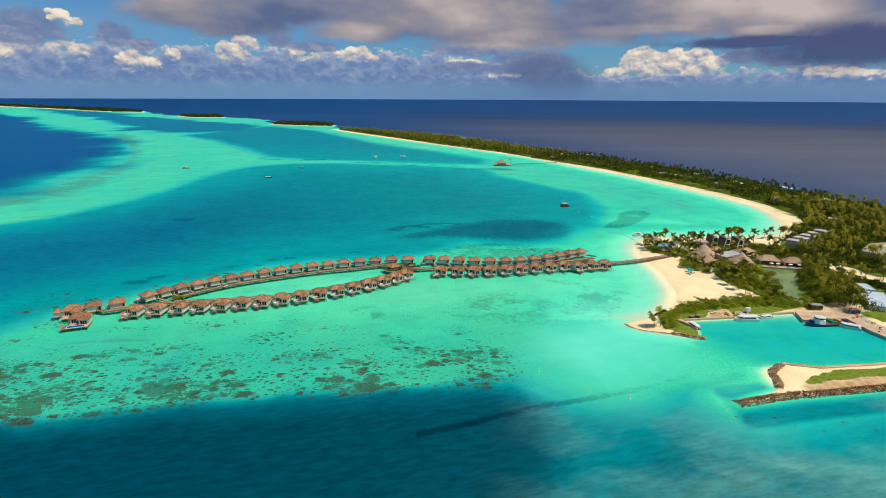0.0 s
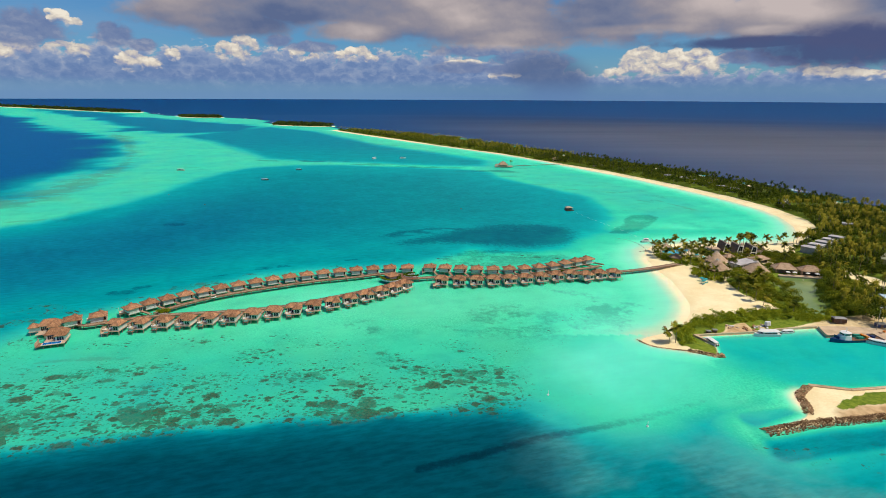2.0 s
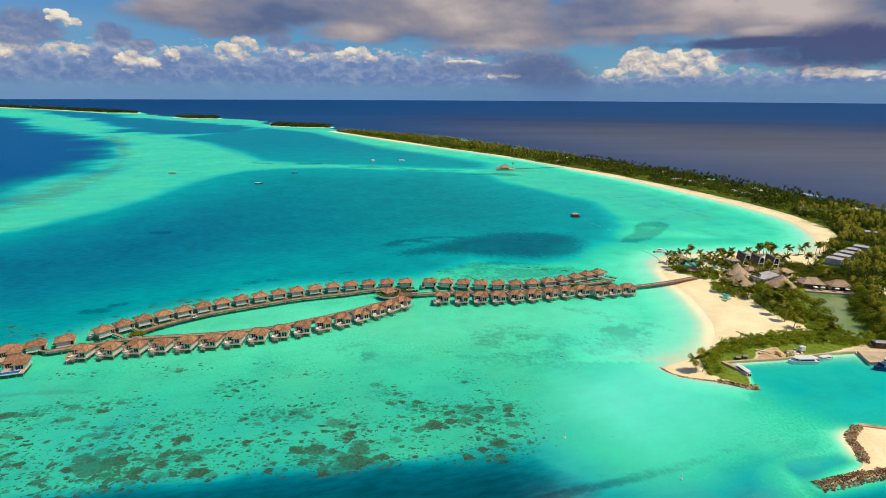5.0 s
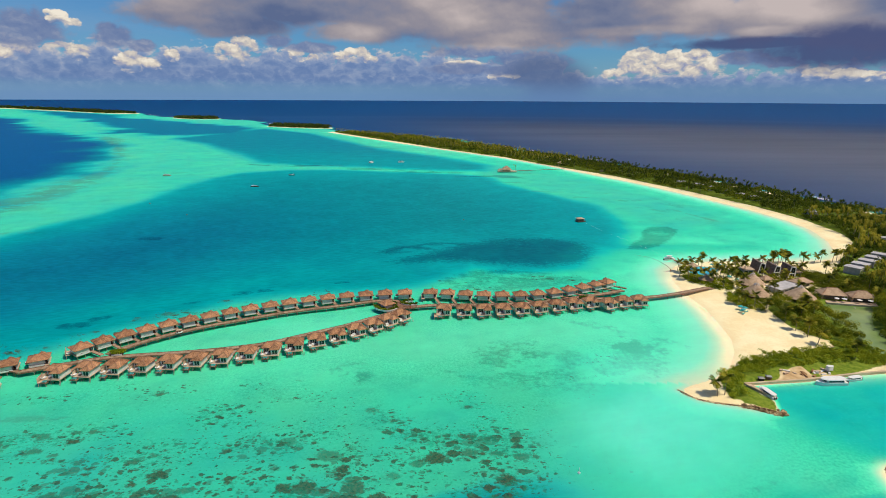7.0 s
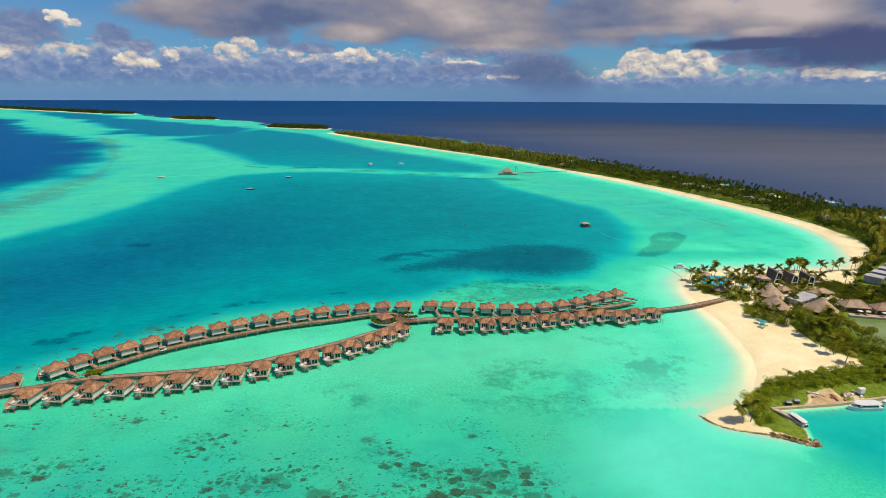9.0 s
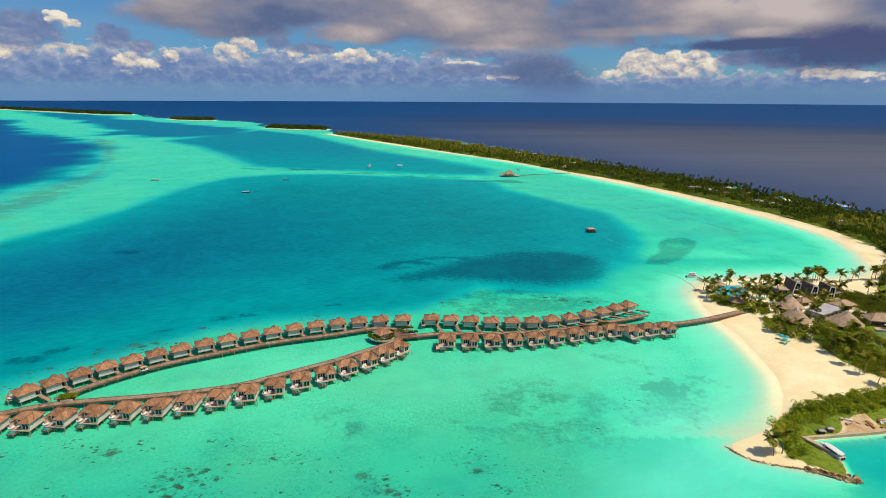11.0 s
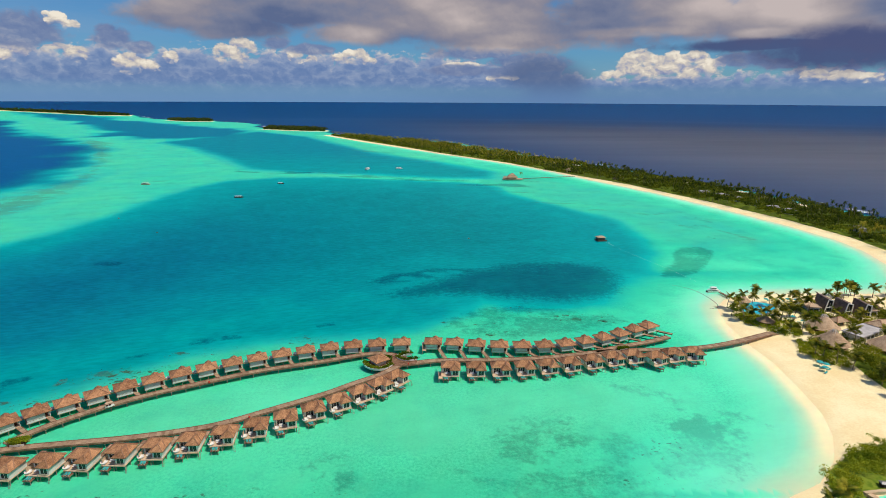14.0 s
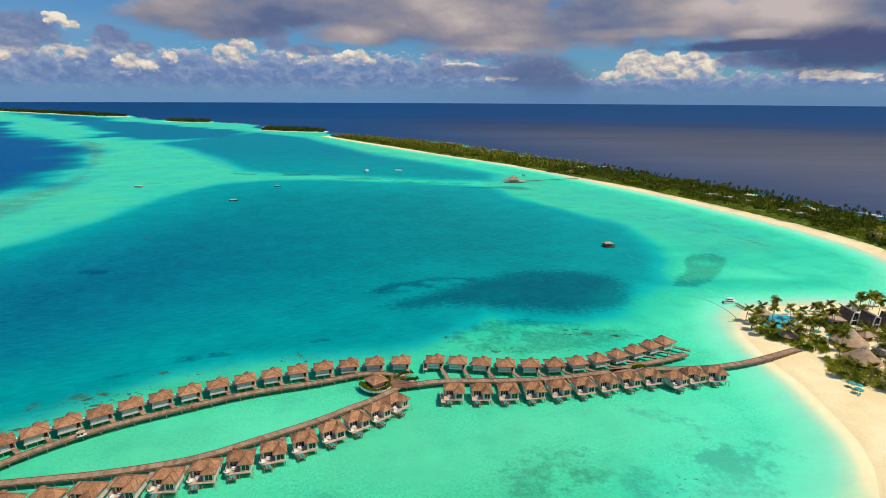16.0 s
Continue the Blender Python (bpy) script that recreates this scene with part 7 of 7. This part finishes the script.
    for i in range(10):
        x, y = 219 + r.uniform(0, 8), 288 + r.uniform(-6, 16)
        s = r.uniform(0.4, 0.8)
        solid("crate", boxes((-s, s, -s * 0.7, s * 0.7, 0, s)), (ORANGE, WHITE, PALEWOOD, GREENNET)[i % 4], "painted crate standing on the quay", "crate", "crates on the quay", pose(x, y, 1.42, 0, 0, r.uniform(0, 90)))
    v = thing("lamp_mast", "tall grey lamp mast beside the quay", "lamp")
    v.matrix_basis = pose(221.5, 305, 1.42)
    bm = bmesh.new()
    rod(bm, (0, 0, 0), (0, 0, 12), 0.14, 0.08)
    part("pole", bm, METAL, v)
    part("lamp_head", boxes((-0.7, 0.7, -0.2, 0.2, 12, 12.2)), METAL, v)


harbour()


# ---- end of the jetty, pavilion, things in the lagoon ----
def end_villa(x, y, turn, pool, label):
    v = thing("water_villa", label, "villa", "large villas at the jetty head")
    v.matrix_basis = pose(x, y, 0, 0, 0, turn) @ Matrix.Diagonal((0.86, 0.86, 0.92, 1))
    if not pool:
        part("wall", boxes((-10.4, -5.2, -0.6, 3.6, 2.2, 4.4)), PLASTER, v)
        bm = bmesh.new()
        c, r = hip(bm, -11.0, -5.3, -1.2, 4.2, 4.3, 6.4, "x", 2.5)
        roof = part("roof", bm, SHINGLE, v, "lower hipped shingle roof")
        bm = bmesh.new()
        caps(bm, c, r)
        part("ridge_cap", bm, RIDGE, roof)
        part("floor_slab", boxes((-10.8, -5.62, -0.9, 3.9, 1.9, 2.19)), PALEWOOD, v)
        for px, py in ((-10.2, -0.5), (-10.2, 3.4), (-7, -0.5)):
            part("stilt", PILE_TALL, PILE, v, at=pose(px, py, 0))
    part("wall", boxes((-5.2, 5.0, -1.0, 4.5, 2.2, 5.05)), PLASTER, v)
    part("wall", boxes((0.0, 5.0, -4.2, -1.0, 2.2, 5.05)), PLASTER, v)
    bm = bmesh.new()
    c, r = hip(bm, -5.9, 5.8, -1.8, 5.2, 4.95, 7.9, "x", 3.2)
    roof = part("roof", bm, SHINGLE, v, "weathered brown shingle roof")
    bm = bmesh.new()
    caps(bm, c, r)
    part("ridge_cap", bm, RIDGE, roof)
    bm = bmesh.new()
    c, r = hip(bm, -0.7, 5.75, -5.0, 4.6, 4.9, 7.6, "y", 3.0)
    roof = part("roof", bm, SHINGLE, v, "second hipped shingle roof")
    bm = bmesh.new()
    caps(bm, c, r, "y")
    part("ridge_cap", bm, RIDGE, roof)
    window(v, 0.8, 4.2, -4.23, 2.5, 4.5, 3)
    window(v, -4.4, -0.6, -1.03, 2.4, 4.6, 4)
    part("floor_slab", boxes((-5.6, 5.4, -4.5, 4.9, 1.9, 2.19)), PALEWOOD, v)
    part("terrace", boxes((-6.4, 5.2, -8.2 if pool else -6.4, -4.52, 1.9, 2.15)), PALEWOOD, v, "wide pale wooden terrace")
    if pool:
        part("pool_edge", boxes((-5.6, 3.4, -8.1, -4.9, 2.152, 2.35)), WHITE, v)
        part("pool_water", boxes((-5.4, 3.2, -7.9, -5.1, 2.352, 2.38)), BLUEPOOL, v, "deep blue plunge pool")
    if pool:
        part("privacy_screen", boxes((-8.6, -8.5, -8.5, -1.0, 1.2, 3.6)), PALEWOOD, v, "pale wooden privacy screen")
        part("terrace", boxes((-8.4, -6.42, -8.4, -2.5, 1.5, 1.7)), DECKWOOD, v, "lower brown wooden deck")
    for px in (-8.4, -5.0, -1.5, 1.8, 4.8):
        for py in (-7.8, -4.0, 0.0, 4.2):
            if px > -6 or (pool and py < -3):
                part("stilt", PILE_TALL if px > -6 else PILE_SHORT, PILE, v, at=pose(px, py, -0.03))
    return v


def planter(name, line, width, z, label, lush=1.0):
    """A curved white-walled planter over the water with clipped green shrubs."""
    v = thing(name, label, "planter", "planters on the jetty")
    pts = catmull(line, 14)
    for side in (-1, 1):
        bm = bmesh.new()
        for (a, ta), (b, tb) in zip(pts, pts[1:]):
            na, nb = Vector((-ta.y, ta.x, 0)) * width * side, Vector((-tb.y, tb.x, 0)) * width * side
            beam(bm, a + na + Vector((0, 0, z)), b + nb + Vector((0, 0, z)), 0.18, 0.9)
        part("side_wall", bm, WHITE, v, "white rendered planter wall")
    bm = bmesh.new()
    for (a, ta), (b, tb) in zip(pts, pts[1:]):
        beam(bm, a + Vector((0, 0, z)), b + Vector((0, 0, z)), width * 1.9, 0.6)
    part("soil", bm, DARKWOOD, v)
    xs = np.array([p.x for p, _ in pts for _ in range(3)]) + rng.uniform(-width * 0.6, width * 0.6, 42)
    ys = np.array([p.y for p, _ in pts for _ in range(3)]) + rng.uniform(-width * 0.6, width * 0.6, 42)
    crowns("shrub", xs, ys, np.full(42, z + 0.55 * lush ** 2), rng.uniform(0.6, 0.95, 42) * lush, 70, 0.2, HEDGE, "", 0.8, parent=v)
    for p, _ in pts[1::4]:
        part("stilt", PILE_LINK, PILE, v, at=pose(p.x, p.y, -0.2))
    return v


def jetty_pavilion():
    v = thing("jetty_pavilion", "small open pavilion under a brown pyramid roof", "pavilion")
    v.matrix_basis = pose(-34, 382.3, 0, 0, 0, 38)
    part("platform", boxes((-4.6, 4.6, -4.6, 4.6, 1.95, 2.18)), DECKWOOD, v)
    part("counter", boxes((-2.4, 2.4, -2.4, 2.4, 2.2, 3.2)), WHITE, v, "white counter")
    bm = bmesh.new()
    c, r = hip(bm, -3.9, 3.9, -3.9, 3.9, 4.3, 6.4, "x", 3.7)
    roof = part("roof", bm, SHINGLE, v, "pale brown pyramid roof")
    bm = bmesh.new()
    caps(bm, c, r)
    part("ridge_cap", bm, RIDGE, roof)
    me = link_mesh("post", boxes((-0.1, 0.1, -0.1, 0.1, 2.2, 4.4)), PALEWOOD)
    for sx in (-1, 1):
        for sy in (-1, 1):
            part("post", me, PALEWOOD, v, at=pose(sx * 3.3, sy * 3.3, 0))
            part("stilt", PILE_TALL, PILE, v, at=pose(sx * 4, sy * 4, 0))
    planter("planter", [(-40.3, 382.8), (-38.3, 378.8), (-34.4, 376.6), (-30.5, 377.6), (-28.6, 380.4)], 1.1, 2.3, "curved white planter full of green shrubs")
    planter("planter", [(-29.2, 383.4), (-29.6, 386.0), (-31.6, 388.2)], 0.9, 2.3, "short white planter full of green shrubs")
    planter("planter", [(-17.2, 386.3), (-21.2, 385.2), (-24.6, 386.6), (-25.3, 389.2), (-22.8, 391.4), (-19.6, 391.6)], 1.0, 2.3, "curved white planter full of green shrubs")
    plaza = thing("jetty_plaza", "wide brown wooden deck where jetties meet", "deck")
    flat_shape("deck", smooth_loop([(-28.6, 391.2), (-23.6, 390.2), (-20.4, 387.4), (-17.0, 384.8), (-17.4, 381.6), (-23.5, 379.2), (-27.4, 379.4), (-29.6, 383.4)], 3), 1.98, 2.207, DECKWOOD, "brown wooden deck", "", parent=plaza)
    for x, y in ((-20, 383), (-25, 381), (-26, 388), (-21, 388)):
        part("stilt", PILE_TALL, PILE, plaza, at=pose(x, y, 0))
    planter("planter", [(-149.0, 321.0), (-151.2, 320.6), (-153.4, 320.0)], 1.4, 2.5, "green shrub in a white planter where jetties join", 1.5)
    planter("planter", [(79.4, 397.0), (81.6, 397.8), (83.8, 398.4)], 0.8, 2.4, "green shrub in a white planter where jetties fork")


def buggy(x, y, turn):
    v = thing("golf_buggy", "cream golf buggy parked on the jetty", "buggy")
    v.matrix_basis = pose(x, y, 2.21, 0, 0, turn)
    bm = bmesh.new()
    rounded(bm, -1.6, 1.6, -0.6, 0.6, 0.25, 0.75, 0.2)
    part("body", bm, WHITE, v)
    bm = bmesh.new()
    rounded(bm, -1.55, 1.3, -0.65, 0.65, 1.85, 1.98, 0.2)
    part("roof", bm, PALEWOOD, v, "cream roof")
    me = link_mesh("pillar", boxes((-0.03, 0.03, -0.03, 0.03, 0.7, 1.86)), METAL)
    for px in (-1.4, 1.1):
        for py in (-0.52, 0.52):
            part("pillar", me, METAL, v, at=pose(px, py, 0))
    for px in (-0.9, 0.1):
        part("seat", boxes((px - 0.3, px + 0.3, -0.5, 0.5, 0.75, 0.95), (px - 0.34, px - 0.24, -0.5, 0.5, 0.95, 1.35)), DARKWOOD, v)
    bm = bmesh.new()
    rod(bm, (0, -0.1, 0), (0, 0.1, 0), 0.25, 0.25, 12)
    me = link_mesh("wheel", bm, SLATE)
    for px in (-1.05, 1.05):
        for py in (-0.58, 0.58):
            part("wheel", me, SLATE, v, at=pose(px, py, 0.25))


def lagoon_things():
    end_villa(-187.0, 288.7, 20, True, "large overwater villa with a blue plunge pool")
    end_villa(-197.5, 299.2, 22, False, "large overwater villa at the jetty head")
    jetty("jetty", [(-184, 303.6), (-189, 305.4), (-193.5, 305.5)], 2.4, "short brown wooden jetty to the head villas")
    jetty_pavilion()
    buggy(-133.8, 344.6, 36)
    for x, y in ((-20.5, 380.8), (-103.2, 363.6), (-77.5, 337.2)):
        bm = bmesh.new()
        lathe(bm, [(0.35, 0), (0.38, 0.1), (0.3, 0.75), (0.1, 0.85)], 12)
        solid("fire_box", bm, RED, "red fire box standing on the jetty", "fire box", "fire boxes", pose(x, y, 2.21))
    # screens at the row ends
    for x, y, turn in ((-14.6, 398.6, -4), (-7.0, 371.0, 3), (-170.5, 297.2, 16), (-176.0, 322.0, 30)):
        v = thing("privacy_screen", "pale wooden privacy screen on piles", "screen", "screens at the row ends")
        v.matrix_basis = pose(x, y, 0, 0, 0, turn)
        for i in range(6):
            part("board", boxes((-0.05, 0.05, -3.0 + i * 1.0 + 0.03, -2.0 + i * 1.0 - 0.03, 1.6, 3.9)), PALEWOOD, v)
        for py in (-2.8, 2.8):
            part("stilt", PILE_TALL, PILE, v, at=pose(0.2, py, 0))
        part("deck", boxes((0.06, 1.8, -2.9, 2.9, 1.75, 1.95)), PALEWOOD, v)
    # boats at anchor
    v = passenger_boat(167.6, 486.2, 8, 9, "white two-deck boat at the beach landing", True)
    bm = bmesh.new()
    rounded(bm, -2.3, 1.5, -0.9, 0.9, 2.0, 3.1, 0.35)
    part("upper_cabin", bm, WHITE, v, "white upper cabin")
    bm = bmesh.new()
    rounded(bm, -2.8, 2.0, -1.25, 1.25, 3.2, 3.34, 0.3)
    part("roof", bm, WHITE, v, "white upper roof")
    part("window_band", boxes((-2.0, 1.1, -0.9, 0.9, 2.4, 2.8)), GLASS, v, "dark band of windows")
    v = thing("landing_ramp", "pale wooden ramp from the jetty to the sand", "ramp")
    v.matrix_basis = pose(163.0, 416.8, 0, 0, 0, 24.5)
    bm = bmesh.new()
    beam(bm, (0.2, 0, 2.08), (5.6, 0, 1.25), 3.3, 0.2)
    part("ramp", bm, BOARDWALK, v)
    part("kerb", beams(((0.2, -1.55, 2.26), (5.6, -1.55, 1.43), 0.16, 0.14), ((0.2, 1.55, 2.26), (5.6, 1.55, 1.43), 0.16, 0.14)), BOARDWALK, v)
    walkway((169.5, 482.8), (171.5, 472.5), 1.2, 1.2, "landing_stage", "narrow wooden landing stage to the beach")
    for x, y, turn, ln, mat, lab in ((-253, 824, 10, 10, DARKWOOD, "dark wooden boat at anchor in the lagoon"), (-233.5, 937, -5, 9, DARKWOOD, "dark wooden boat at anchor in the lagoon"),
                                     (-132.4, 1109, 70, 14, WHITE, "white motor boat at anchor in the lagoon"), (-79, 1118, 20, 12, None, "white motor boat at anchor in the lagoon"),
                                     (-417.8, 924, 0, 12, PALEWOOD, "pale wooden boat at anchor on the reef")):
        passenger_boat(x, y, turn, ln, lab, True, mat, group="boats at anchor")
    # floating platform
    v = thing("swim_platform", "dark timber swim platform with a flat thatch roof", "platform")
    v.matrix_basis = pose(132.4, 618.5, 0, 0, 0, 12)
    part("float", boxes((-4.2, 4.2, -3.6, 3.6, -0.4, 0.7)), DARKWOOD, v)
    part("cabin", boxes((-3.2, 2.6, -2.6, 2.6, 0.7, 3.0)), SLATE, v, "dark cabin walls")
    bm = bmesh.new()
    hip(bm, -4.0, 3.4, -3.2, 3.2, 3.0, 4.4, "x", 2.6)
    part("roof", bm, THATCH, v)
    me = link_mesh("post", boxes((-0.12, 0.12, -0.12, 0.12, -1, 3.0)), DARKWOOD)
    for px, py in ((-4, -3.4), (4, -3.4), (-4, 3.4), (4, 3.4)):
        part("post", me, DARKWOOD, v, at=pose(px, py, 0))
    # stilt restaurant with two palms
    v = thing("stilt_restaurant", "stilt restaurant under a pointed thatch over water", "restaurant")
    v.matrix_basis = pose(101, 988, 0)
    part("platform", boxes((-14, 16, -6, 7, 1.6, 2.0)), PALEWOOD, v)
    part("wall", boxes((-6, 6, -4, 5, 2.0, 4.6)), PALEWOOD, v)
    bm = bmesh.new()
    hip(bm, -8, 8, -6, 7, 4.4, 10.5, "x", 7.0)
    part("roof", bm, THATCH, v, "pointed brown thatch")
    bm = bmesh.new()
    hip(bm, -13.5, -7.5, -4, 4, 3.8, 6.0, "x", 2.8)
    part("roof", bm, THATCH, v, "low side thatch")
    for px in range(-13, 17, 5):
        for py in (-5, 6):
            part("stilt", PILE_TALL, PILE, v, at=pose(px, py, -0.2))
    walkway((117, 990), (203, 1020), 2.2, 2.0, "footbridge", "long thin wooden footbridge to the beach")
    x, y = np.array([113.0, 116.0]), np.array([987.0, 989.0])
    palm_grove("palm_grove", x, y, np.full(2, 2.0), np.array([10.0, 9.0]), "two palms on the stilt restaurant deck", 11, 4)
    # channel buoys and the float line
    for x, y in ((41.7, 241.5), (73.9, 219.6)):
        v = thing("channel_buoy", "white spar buoy standing in the water", "buoy", "channel buoys")
        v.matrix_basis = pose(x, y, 0, 3, 2, 0)
        bm = bmesh.new()
        lathe(bm, [(0.1, -0.3), (0.45, -0.1), (0.45, 0.35), (0.15, 0.6)], 12)
        part("float", bm, WHITE, v)
        bm = bmesh.new()
        rod(bm, (0, 0, 0.5), (0, 0, 2.3), 0.09, 0.06)
        part("spar", bm, WHITE, v)
    v = thing("float_line", "dotted line of small swim floats", "float line")
    bm = bmesh.new()
    lathe(bm, [(0.06, -0.1), (0.14, 0.0), (0.06, 0.1)], 8)
    me = link_mesh("float", bm, WHITE)
    for i, (p, _) in enumerate(catmull([(136, 612), (142, 585), (152, 555), (160, 530), (166, 505)], 60)):
        part("float", me, WHITE, v, at=pose(p.x, p.y, 0.02))
    v = thing("float_line", "curved dotted line of dark swim floats", "float line")
    me = link_mesh("float", boxes((-0.18, 0.18, -0.18, 0.18, -0.1, 0.12)), SLATE)
    for i, (p, _) in enumerate(catmull([(152, 457), (156, 458), (159, 463), (159.6, 472), (158.5, 482), (155, 492), (146, 500)], 56)):
        part("float", me, SLATE, v, at=pose(p.x, p.y, 0.02))
    for x, y in ((18.2, 623), (-262, 640), (-330, 700)):
        v = thing("mooring_buoy", "small dark mooring buoy in the lagoon", "buoy", "mooring buoys")
        v.matrix_basis = pose(x, y, 0)
        bm = bmesh.new()
        lathe(bm, [(0.2, -0.3), (0.9, 0.0), (0.7, 0.6), (0.2, 0.9)], 10)
        part("float", bm, SLATE, v)


lagoon_things()
